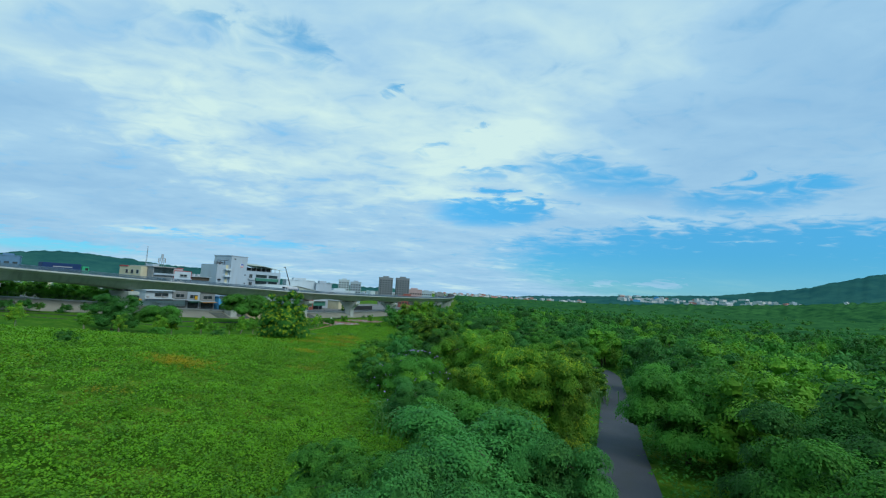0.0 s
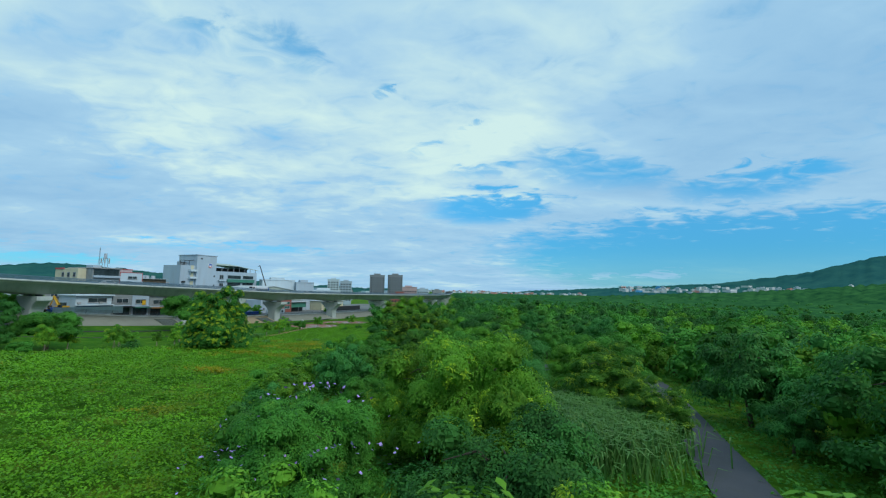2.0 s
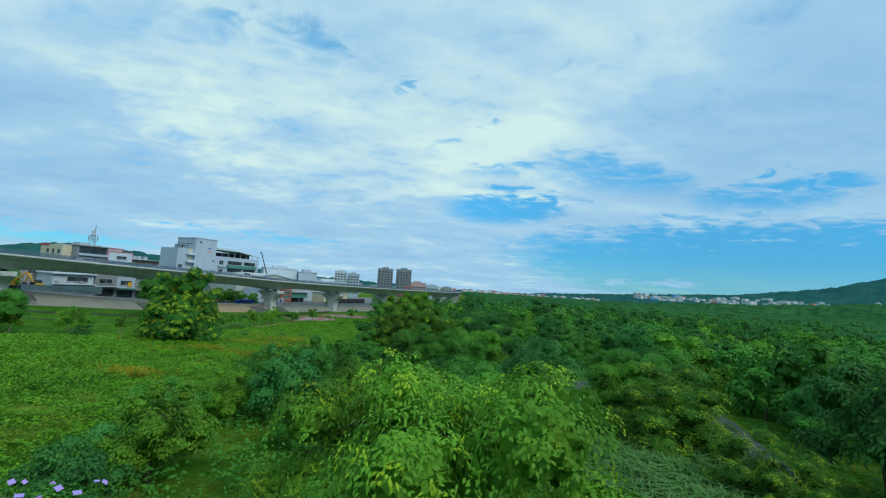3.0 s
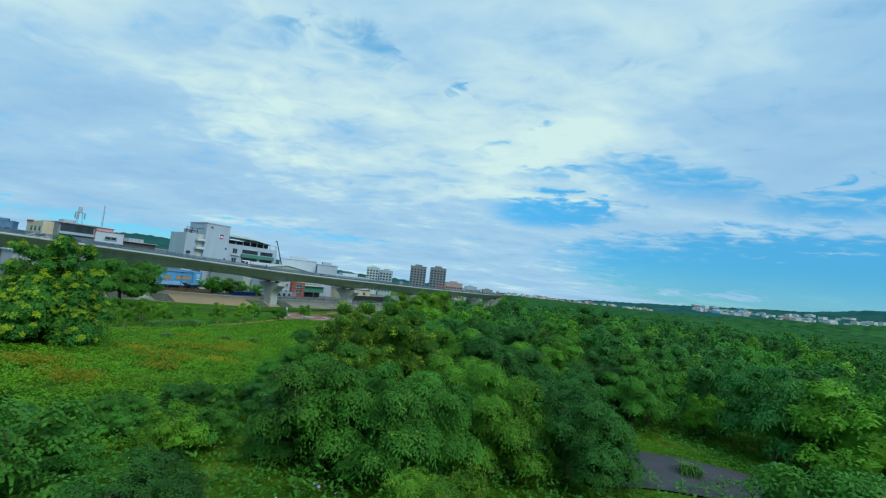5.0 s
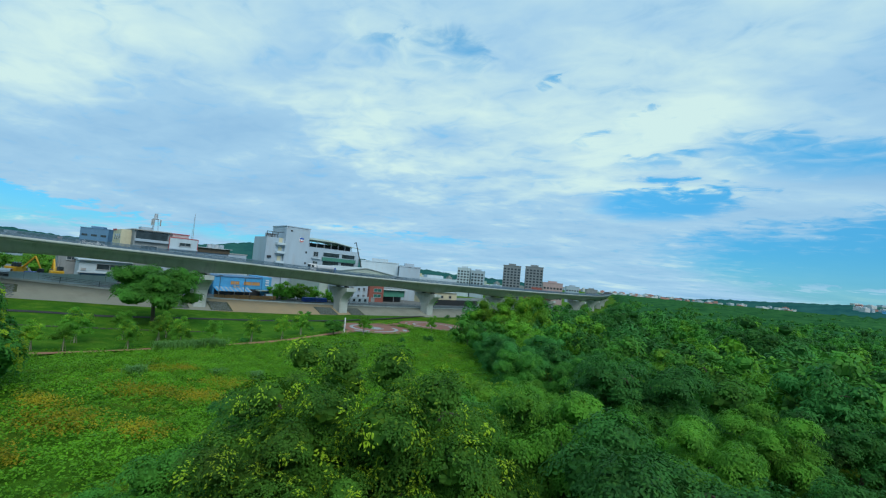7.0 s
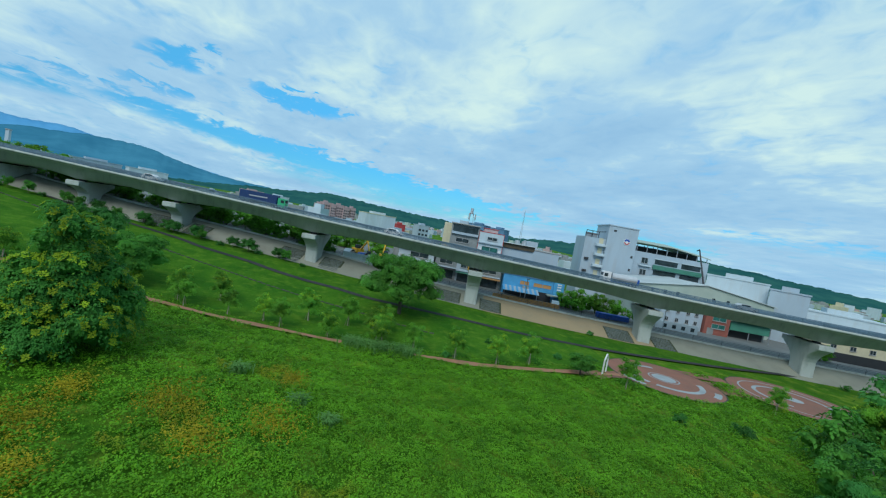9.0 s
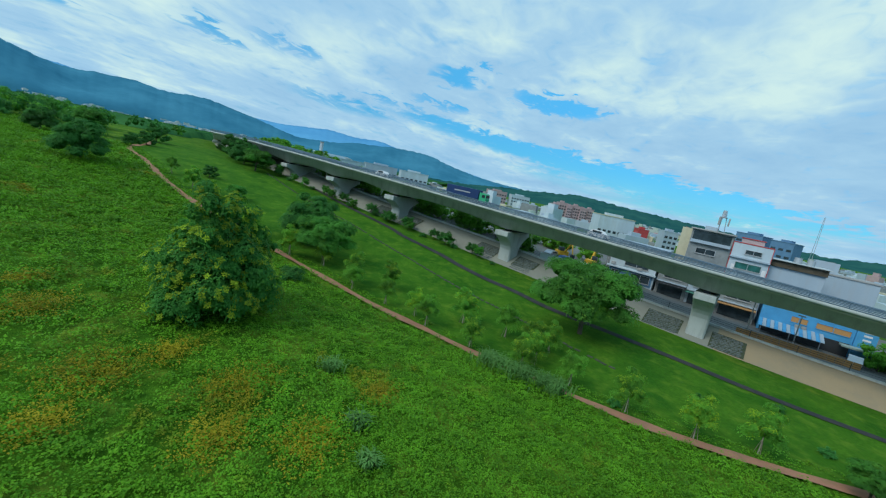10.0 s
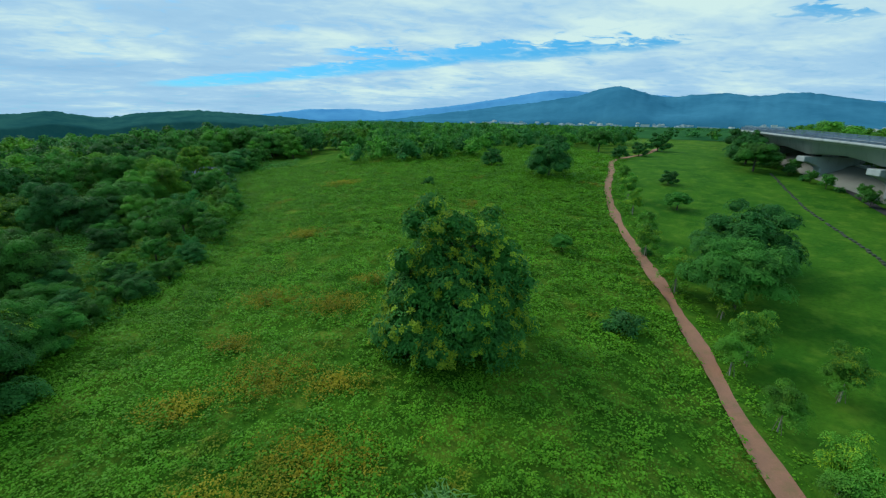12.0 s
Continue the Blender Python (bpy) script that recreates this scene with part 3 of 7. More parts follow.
viaduct = thing("viaduct", Matrix.Identity(4), "long grey concrete road viaduct on flared piers", "viaduct", kind="structure")
NEAR, FAR = -5.6, 5.6
child("girder", swept("girder", [(NEAR, -1.05), (NEAR, -1.5), (-4.5, -1.72), (-4.0, -3.2), (4.0, -3.2), (4.5, -1.72), (FAR, -1.5), (FAR, -1.05)], M_GIRDER), viaduct)
child("roadway", swept("roadway", [(-5.2, -1.04), (-5.2, -0.99), (5.2, -0.99), (5.2, -1.04)], M_TARMAC), viaduct, "grey asphalt carriageway")
for s in (-1, 1):
    child("parapet", swept("parapet", [(s * 5.65, -1.46), (s * 5.65, -0.88), (s * 5.58, -0.86), (s * 5.30, -0.86), (s * 5.22, -1.0)][:: s], M_CONC), viaduct)
    for h in (-0.70, -0.515, -0.33, -0.145, 0.04):
        child("guard_rail", swept("guard_rail", [(s * 5.54, h - 0.03), (s * 5.47, h), (s * 5.36, h), (s * 5.36, h - 0.125), (s * 5.47, h - 0.125), (s * 5.54, h - 0.095)][:: s], M_RAILBLUE), viaduct, "blue-grey steel rail")
    post = box_bm(-0.06, 0.05, -0.05, 0.05, -0.9, 0.02)
    pm = bpy.data.meshes.new("rail_post")
    post.to_mesh(pm), post.free(), pm.materials.append(M_RAILBLUE)
    for i in range(60, len(SPINE) - 300, 2):
        if SPINE[i][1] < 20 or SPINE[i][1] > 330 or (s > 0 and i % 4):
            continue
        p, q = SPINE[i], SPINE_SIDE[i]
        o = child("rail_post", pm, viaduct)
        o.matrix_world = pose(p[0] + q[0] * s * 5.40, p[1] + q[1] * s * 5.40, p[2] - BANK * (s * 5.40 + 5.6), 0, 0, math.degrees(math.atan2(q[1], q[0])))


def pier_bm(height):
    """A flared pier: narrow stem that widens in a curve to a broad head, across the deck (x)."""
    bm = bmesh.new()
    rings = []
    for k in range(15):
        s = k / 14
        z = -2.0 + (height + 2.0) * s
        f = max(0.0, (z - height * 0.42) / (height * 0.58 - 1.0))
        half = 1.85 + 3.05 * min(1.0, f) ** 2.0
        deep = 1.3 + 0.12 * min(1, f)
        c = 0.22
        ring = [(-half + c, -deep), (half - c, -deep), (half, -deep + c), (half, deep - c), (half - c, deep), (-half + c, deep), (-half, deep - c), (-half, -deep + c)]
        rings.append([bm.verts.new((x, y, z)) for x, y in ring])
    for a, b in zip(rings[:-1], rings[1:]):
        for j in range(8):
            bm.faces.new((a[j], a[(j + 1) % 8], b[(j + 1) % 8], b[j]))
    bm.faces.new(rings[-1])
    bm.faces.new(rings[0][::-1])
    return bm


for x, y in PIERS:
    p, q = spine_at(x, y)
    base = ground_z(x, y)
    top = p[2] - 3.2 - 0.8 - 0.5
    pier = part("pier", pier_bm(top - base), M_CONC, viaduct, "flared pale concrete pier")
    pier.matrix_world = pose(x, y, base, 0, 0, math.degrees(math.atan2(q[1], q[0])))
    cap = part("pier_cap", box_bm(-4.94, 4.94, -1.46, 1.46, top - base - 1.0, top - base - 0.02, bevel=0.08), M_CONC, pier)
    for s in (-2.2, 2.2):
        part("bearing", box_bm(s - 0.5, s + 0.5, -0.5, 0.5, top - base - 0.03, top - base + 0.5 - BANK * (s + 5.6)), M_DARKSTEEL, pier)

# ---- levee: sloping revetment behind the paths, street behind it ----
LEVEE = SPINE[(SPINE[:, 1] > 40) & (SPINE[:, 1] < 420)]


def levee_rise(y):
    return float(np.interp(y, (190, 216), (2.7, 2.0)))


def levee_z(i, f):
    """Height on the slope above the i-th place of the line: f runs from toe (0) to crest (1)."""
    x, y = LEVEE[i][:2]
    return ground_z(x, y) + levee_rise(y) * f


def levee_slope(o):
    """How far up the slope (0 to 1) a place stands that lies o metres behind the line of piers."""
    return float(np.interp(o, (-3.4, -1.2, 1.2, 4.0), (-0.08, 0.28, 0.63, 1.0)))


levee = thing("levee", Matrix.Identity(4), "sloping pale concrete levee wall with stains", "levee wall", kind="structure")
SLOPE = (-3.4, -1.2, 1.2, 4.0, 4.5)
cuts = [0] + [int(np.argmin(abs(LEVEE[:, 1] - y))) for y in (110, 130, 147, 167, 197, 216, 226, 259, 288, 323)] + [len(LEVEE) - 1]
for a, b in zip(cuts[:-1], cuts[1:]):
    bay = ribbon("revetment", LEVEE[a : b + 1], SLOPE, lambda x, y, i, j, a=a: levee_z(i + a, levee_slope(SLOPE[j])), M_LEVEE_TAN if abs(LEVEE[a][1] - 226) < 2 else M_LEVEE)
    child("revetment", bay, levee, "tan rendered bay of the slope" if abs(LEVEE[a][1] - 226) < 2 else "")
child("coping", ribbon("coping", LEVEE, [3.7, 3.72, 4.4, 4.42], lambda x, y, i, j: levee_z(i, 1.0) + (-0.2, 0.22, 0.22, -0.2)[j], M_CONC), levee)
LEVEE_SIDE = sides_of(LEVEE)
for i in range(0, len(LEVEE) - 1, 3):
    p, q = LEVEE[i], LEVEE_SIDE[i]
    x, y = p[0] + q[0] * 4.05, p[1] + q[1] * 4.05
    part("railing_post", rod_bm((x, y, levee_z(i, 1) + 0.1), (x, y, levee_z(i, 1) + 1.3), 0.05, sides=5), M_DARKSTEEL, levee)
for h in (0.65, 0.95, 1.25):
    child("railing_bar", ribbon("railing_bar", LEVEE, [4.02, 4.03, 4.07, 4.08], lambda x, y, i, j, h=h: levee_z(i, 1) + h + (0, 0.05, 0.05, 0)[j], M_DARKSTEEL), levee)
street = new("street", ribbon("street", LEVEE, [4.42, 9, 16, 30, 60], lambda x, y, i, j: levee_z(i, 1) - 0.02 * j, M_PAVE))
tagged(street, "grey street on top of the levee", "street", kind="structure")

# stone pitching: framed panels of close-set rubble on the slope beside each pier foot
PITCH = [(-7.4, -2.2), (2.2, 6.6)]
for x, y in PIERS[6:10]:
    p, q = spine_at(x, y)
    t = np.array([q[1], -q[0]]) * (1 if q[0] < 0 else -1)
    t = -t if t[1] < 0 else t
    rr = random.Random(int(x * 7))
    protos = []
    for k in range(5):
        bm = bmesh.new()
        n = rr.choice((5, 6, 6))
        base, lid = [], []
        for c in range(n):
            a, r = 6.283 * (c + rr.uniform(-0.22, 0.22)) / n, rr.uniform(0.86, 1.1)
            base.append(bm.verts.new((math.cos(a) * 0.30 * r, math.sin(a) * 0.25 * r, -0.1)))
            lid.append(bm.verts.new((math.cos(a) * 0.25 * r, math.sin(a) * 0.205 * r, 0.07 + rr.uniform(-0.02, 0.02))))
        bm.faces.new(lid)
        for c in range(n):
            bm.faces.new((base[c], base[(c + 1) % n], lid[(c + 1) % n], lid[c]))
        me = bpy.data.meshes.new("stone")
        bm.to_mesh(me), bm.free(), me.materials.append(M_STONE)
        protos.append(me)
    for s0, s1 in PITCH:
        pitching = thing("stone_pitching", pose(x, y, ground_z(x, y)), "grey rubble stones set in mortar beside a pier foot", "rocks", "stone pitching at pier feet")
        cols, rows = int((s1 - s0) / 0.5), 9

        def lie(s, o):
            wx, wy = x + q[0] * o + t[0] * s, y + q[1] * o + t[1] * s
            return (wx - x, wy - y, ground_z(wx, wy) + levee_rise(wy) * levee_slope(o) - ground_z(x, y))

        bm = bmesh.new()
        grid = [[bm.verts.new(Vector(lie(s0 - 0.12 + (s1 - s0 + 0.24) * a / 4, o)) + Vector((0, 0, 0.07))) for a in range(5)] for o in (-3.1, -1.2, 1.2, 1.6)]
        for a in range(4):
            for b in range(3):
                bm.faces.new((grid[b][a], grid[b][a + 1], grid[b + 1][a + 1], grid[b + 1][a]))
        part("mortar_bed", bm, M_DARKSTONE, pitching, "dark mortar between the stones")
        tilt = math.atan2(levee_rise(y) * 0.36, 2.3)
        for a in range(cols):
            for b in range(rows):
                o, s = -2.85 + b * 0.5 + rr.uniform(-0.05, 0.05), s0 + 0.25 + a * 0.5 + 0.2 * (b % 2) + rr.uniform(-0.06, 0.06)
                st = child("stone", protos[rr.randint(0, 4)], pitching)
                face = Matrix(((t[0], q[0] * math.cos(tilt), 0), (t[1], q[1] * math.cos(tilt), 0), (0, math.sin(tilt), 1))).to_quaternion().to_matrix()
                st.matrix_local = Matrix.LocRotScale(Vector(lie(s, o)) + Vector((0, 0, 0.08)), (face @ Matrix.Rotation(rr.uniform(-0.5, 0.5), 3, "Z")).to_euler(), (1, 1, rr.uniform(0.7, 1.3)))

# ---- round plazas with pale rings, and the arch at their entrance ----
def disc_ring(r0, r1, z, a0=0.0, a1=360.0, steps=64):
    verts, faces = [], []
    for k in range(steps + 1):
        a = radians(a0 + (a1 - a0) * k / steps)
        for r in (r0, r1):
            verts.append((math.cos(a) * r, math.sin(a) * r, z))
    for k in range(steps):
        i = 2 * k
        faces.append((i, i + 1, i + 3, i + 2))
    return verts, faces


def plaza(x, y, radius, rings, label):
    th = thing("plaza", pose(x, y, ground_z(x, y)), label, "plaza", "round plazas", "structure")

    def laid(name, r0, r1, up, a0, a1, mat, word=""):
        v, f = disc_ring(r0, r1, 0.0, a0, a1)
        v = [(p, q, ground_z(x + p, y + q) - ground_z(x, y) + up) for p, q, _ in v]
        child(name, mesh_from(name, v, f, mat), th, word)

    laid("paving", 0.0, radius, 0.09, 0, 360, M_PAVING)
    for r0, r1, a0, a1 in rings:
        laid("stone_ring", r0, r1, 0.105, a0, a1, M_RING, "grey stone ring")
    laid("edge", radius, radius + 0.22, 0.11, 0, 360, M_DARKSTONE)
    return th


plaza(-46.2, 239.2, 8.0, [(0.0, 1.7, 0, 360), (2.0, 2.2, 0, 360), (4.7, 5.5, 150, 290), (4.7, 5.5, 300, 425), (6.6, 7.5, 262, 292), (6.6, 7.5, 20, 44)], "round red brick plaza with pale rings")
plaza(-40.2, 260, 8.8, [(0.0, 1.4, 0, 360), (4.7, 5.3, 0, 300), (7.0, 7.25, 0, 360)], "round red brick plaza with thin pale rings")
for line, wide in (([(-43.6, 246.2), (-42.6, 252.0)], 2.6), ([(-49.4, 245.5), (-46.4, 254.6)], 1.5), ([(-46.0, 225.5), (-46.8, 229.0), (-46.5, 232.5)], 1.3)):
    link = new("paved_link", ribbon("paved_link", curve_points(line, 0.8), [-wide, 0.0, wide], lambda x, y, i, j: ground_z(x, y) + 0.075, M_PAVING))
    tagged(link, "red brick paving between the round plazas", "path", kind="structure")

arch = thing("garden_arch", pose(-47, 228.3, ground_z(-47, 228.3) + 0.05, 0, 0, -55), "white painted metal garden arch over the path", "arch")
for s in (-1, 1):
    part("post", rod_bm((s * 1.1, 0, 0), (s * 1.1, 0, 2.1), 0.11), M_PAINTW, arch)
    part("rafter", rod_bm((s * 1.1, 0, 2.08), (0, 0, 2.75), 0.11), M_PAINTW, arch)

# low stone edging that runs across the lawn
DRAIN = curve_points([(-60, 206.6), (-63.7, 201.6), (-66.3, 198.8), (-70.0, 193.5), (-73.8, 187.5), (-77.6, 182), (-82, 175.5), (-87.5, 167), (-93.3, 158.7), (-98, 150.5), (-104, 141), (-118, 122)], 0.9)
edging = thing("stone_edging", Matrix.Identity(4), "line of small grey stones across the lawn", "edging", kind="structure")
rr = random.Random(5)
stone_me = []
for k in range(3):
    bm = box_bm(-0.36, 0.36, -0.17, 0.17, -0.1, 0.13, bevel=0.05)
    me = bpy.data.meshes.new("kerb_stone")
    bm.to_mesh(me), bm.free(), me.materials.append(M_DARKSTONE)
    stone_me.append(me)
for i, p in enumerate(DRAIN[:-1]):
    if rr.random() < 0.05:
        continue
    a = math.degrees(math.atan2(DRAIN[i + 1][1] - p[1], DRAIN[i + 1][0] - p[0]))
    o = child("kerb_stone", stone_me[i % 3], edging)
    o.matrix_world = pose(p[0] + rr.uniform(-0.1, 0.1), p[1] + rr.uniform(-0.1, 0.1), ground_z(p[0], p[1]) + 0.06, 0, 0, a + rr.uniform(-8, 8))


# ---- plants ----
def leaf_cloud(seed, lobes, clumps, leaves, length, width, droop=0.5, spread_out=0.6, inner=0.2, core=0):
    """Leaves in small domed sprays over a crown made of several lobes. lobes: centre and radii; spread_out: radius of a spray; core: facets round the closed foliage inside each lobe.
    Returns corners (n, 4, 3)."""
    r = np.random.RandomState(seed)
    lobes = np.array(lobes, float)
    vol = (lobes[:, 3] * lobes[:, 4] * lobes[:, 5]) ** (2 / 3)
    tries = clumps * 4
    pick = r.choice(len(lobes), tries, p=vol / vol.sum())
    d = r.normal(size=(tries, 3))
    d[:, 2] = np.where(d[:, 2] < -0.3, -d[:, 2] * 0.6, d[:, 2])
    d /= np.linalg.norm(d, axis=1)[:, None]
    depth = np.where(r.rand(tries) < inner, r.uniform(0.55, 0.85, tries), r.uniform(0.88, 1.04, tries))
    centre = lobes[pick, :3] + d * lobes[pick, 3:] * depth[:, None]
    # only sprays on the outside of the whole crown
    within = (((centre[:, None] - lobes[None, :, :3]) / lobes[None, :, 3:]) ** 2).sum(2) < 0.62
    within[np.arange(tries), pick] = False
    order = np.argsort(within.any(1), kind="stable")[:clumps]
    d, centre = d[order], centre[order]
    out_dir = d * np.array([1, 1, 0.7]) + np.array([0, 0, 0.6]) + r.normal(0, 0.2, (clumps, 3))
    out_dir /= np.linalg.norm(out_dir, axis=1)[:, None]
    side = np.cross(out_dir, np.array([0.31, 0.2, 0.93]))
    side /= np.linalg.norm(side, axis=1)[:, None]
    other = np.cross(out_dir, side)
    # every spray is a rosette of arching fronds; the leaves stand in pairs along them
    fronds = max(3, int(round(leaves / 4.5)))
    pair = np.arange(leaves) // fronds
    deep = (pair + 0.6) / (pair[-1] + 1)
    a = (np.arange(leaves) % fronds) * 6.283 / fronds + r.uniform(0, 6.283, (clumps, 1)) + r.normal(0, 0.16, (clumps, leaves))
    rad = np.clip(deep + r.normal(0, 0.09, (clumps, leaves)), 0.05, 1.15)[..., None]
    size = spread_out * r.uniform(0.65, 1.35, (clumps, 1, 1))
    lay = np.cos(a)[..., None] * side[:, None] + np.sin(a)[..., None] * other[:, None]
    across = -np.sin(a)[..., None] * side[:, None] + np.cos(a)[..., None] * other[:, None]
    hand = np.where((np.arange(leaves) + pair) % 2, 1.0, -1.0)[:, None]
    o = out_dir[:, None]
    root = centre[:, None] + lay * rad * size + o * size * (0.6 * rad - 0.55 * rad**2 + r.normal(0, 0.06, (clumps, leaves, 1))) - np.array([0, 0, 1.0]) * size * 0.7 * droop * rad**2
    along = lay * (0.45 + 0.5 * rad) + across * hand * (1.0 - 0.6 * rad) + o * (0.3 - 0.4 * rad) + r.normal(0, 0.22, (clumps, leaves, 3)) - np.array([0, 0, 1.0]) * droop * (0.2 + 0.7 * rad)
    along /= np.linalg.norm(along, axis=2)[..., None]
    up = o + lay * 0.35 * rad + r.normal(0, 0.2, (clumps, leaves, 3))
    wide = np.cross(along, up)
    wide /= np.linalg.norm(wide, axis=2)[..., None] + 1e-6
    ln = length * r.uniform(0.6, 1.3, (clumps, leaves, 1))
    wd = width * r.uniform(0.7, 1.25, (clumps, leaves, 1))
    mid = root + along * ln * 0.5
    tip = root + along * ln - np.array([0, 0, 1.0]) * ln * 0.2 * droop
    q = np.stack([root, mid + wide * wd, tip, mid - wide * wd], 2).reshape(-1, 4, 3)
    if core:
        q = np.concatenate([q, inner_mass(r, lobes, core)])
    return q


def inner_mass(r, lobes, around):
    """The closed, uneven foliage inside each lobe, below the outer sprays: around = facets round a lobe."""
    out = []
    usual = np.median(lobes[:, 3])
    for x, y, z, p, q, h in lobes:
        n = max(5, int(round(around * p / usual)))
        a, b = np.meshgrid(np.arange(n) * 2 * math.pi / n, np.linspace(-1.35, 1.5, max(3, n // 2) + 1))
        k = 0.60 * r.uniform(0.8, 1.15, a.shape)
        g = np.stack([x + p * k * np.cos(a) * np.cos(b), y + q * k * np.sin(a) * np.cos(b), z + h * k * np.sin(b)], -1)
        g = np.concatenate([g, g[:, :1]], 1)
        f = np.stack([g[:-1, :-1], g[:-1, 1:], g[1:, 1:], g[1:, :-1]], 2).reshape(-1, 4, 3)
        mid = f.mean(1, keepdims=True)
        f = mid + (f - mid) * r.uniform(0.95, 1.5, (len(f), 1, 1)) + r.normal(0, 0.5 * p / n, f.shape)
        out.append(f)
    return np.concatenate(out)


def cloud_mesh(name, corners, material):
    n = len(corners)
    return quads_mesh(name, corners.reshape(-1, 3), np.arange(4 * n).reshape(n, 4), material)


def crown_lobes(seed, radius, height, count, low=0.3, flat=0.75):
    """Lobes of an uneven crown that stands from low * height to height: a core, a ring of boughs low down, smaller heads above."""
    r = random.Random(seed)
    deep = height * (1 - low)
    out = [(0, 0, height * low + deep * 0.46, radius * 0.55, radius * 0.55, deep * 0.40)]
    for k in range(count):
        a, f = k * 2.4 + r.uniform(-0.4, 0.4), (k + 0.5) / count
        h = 0.14 + 0.74 * f + r.uniform(-0.08, 0.08)
        s = math.sqrt(max(0.06, 1 - (abs(h - 0.36) / 0.66) ** 2.2)) * r.uniform(0.55, 0.82)
        q = radius * r.uniform(0.26, 0.40) * (1.08 - 0.3 * f)
        z = height * low + deep * h
        out.append((math.cos(a) * radius * s, math.sin(a) * radius * s, min(z, height - q * flat), q, q, q * flat))
    return out


def trunk_bm(seed, height, girth, limbs, reach, fork=0.35):
    r = random.Random(seed)
    bm = bmesh.new()
    lean = (r.uniform(-0.06, 0.06) * height, r.uniform(-0.06, 0.06) * height)
    rod(bm, (0, 0, -0.4), (lean[0] * 0.5, lean[1] * 0.5, height * fork), girth, girth * 0.72, 7)
    rod(bm, (lean[0] * 0.5, lean[1] * 0.5, height * fork - 0.05), (lean[0], lean[1], height * 0.7), girth * 0.7, girth * 0.2, 6)
    for k in range(limbs):
        a = k * 6.28 / limbs + r.uniform(-0.4, 0.4)
        z = height * r.uniform(fork * 0.8, 0.6)
        e = (math.cos(a) * reach * r.uniform(0.3, 0.55), math.sin(a) * reach * r.uniform(0.3, 0.55), min(height * 0.68, z + height * r.uniform(0.12, 0.25)))
        s = (lean[0] * z / height, lean[1] * z / height, z)
        m = tuple((p + q) / 2 + (0.1 * height if i == 2 else 0) for i, (p, q) in enumerate(zip(s, e)))
        rod(bm, s, m, girth * 0.42, girth * 0.28, 5)
        rod(bm, m, e, girth * 0.27, girth * 0.08, 5)
    return bm


def make_tree(name, seed, radius, height, material, label, group="", clumps=430, leaves=22, length=0.17, width=0.055, lobes=11, low=0.28, girth=0.2, bark=None, droop=0.3, flat=0.75, inner=0.12, spray=0.40, core=18, shoots=0):
    t = thing(name, Matrix.Identity(4), label, "tree", group)
    part("trunk", trunk_bm(seed, height, girth, 6, radius), bark or M_BARK, t)
    child("crown", cloud_mesh("crown", leaf_cloud(seed, crown_lobes(seed, radius, height, lobes, low, flat), clumps, leaves, length, width, droop, spray, inner, core), material), t)
    if shoots:
        child("young_leaves", cloud_mesh("young_leaves", leaf_cloud(seed + 500, crown_lobes(seed, radius * 1.03, height * 1.02, lobes, low, flat), shoots, 24, 0.11, 0.022, 0.5, 0.26, 0.0), M_SHOOT), t, "yellow-green young leaves")
    return t


def put(proto, x, y, turn=0.0, size=1.0, sink=0.0, squash=1.0, first=False):
    """Stands a tree on the ground: the first use moves the one that was built, the later ones are copies."""
    m = Matrix.LocRotScale((x, y, ground_z(x, y) - sink), Euler((0, 0, radians(turn))), (size, size, size * squash))
    if first:
        proto.matrix_basis = m
        return proto
    c = copy_thing(proto, Matrix.Identity(4))
    c.matrix_basis = m
    return c


class Stock:
    """Kinds of trees: each is built when first used, then copied."""

    def __init__(self, *kinds):
        self.kinds, self.used = kinds, {}

    def plant(self, k, x, y, **place):
        k = k % len(self.kinds)
        if k not in self.used:
            self.used[k] = make_tree(**self.kinds[k])
            return put(self.used[k], x, y, first=True, **place)
        return put(self.used[k], x, y, **place)


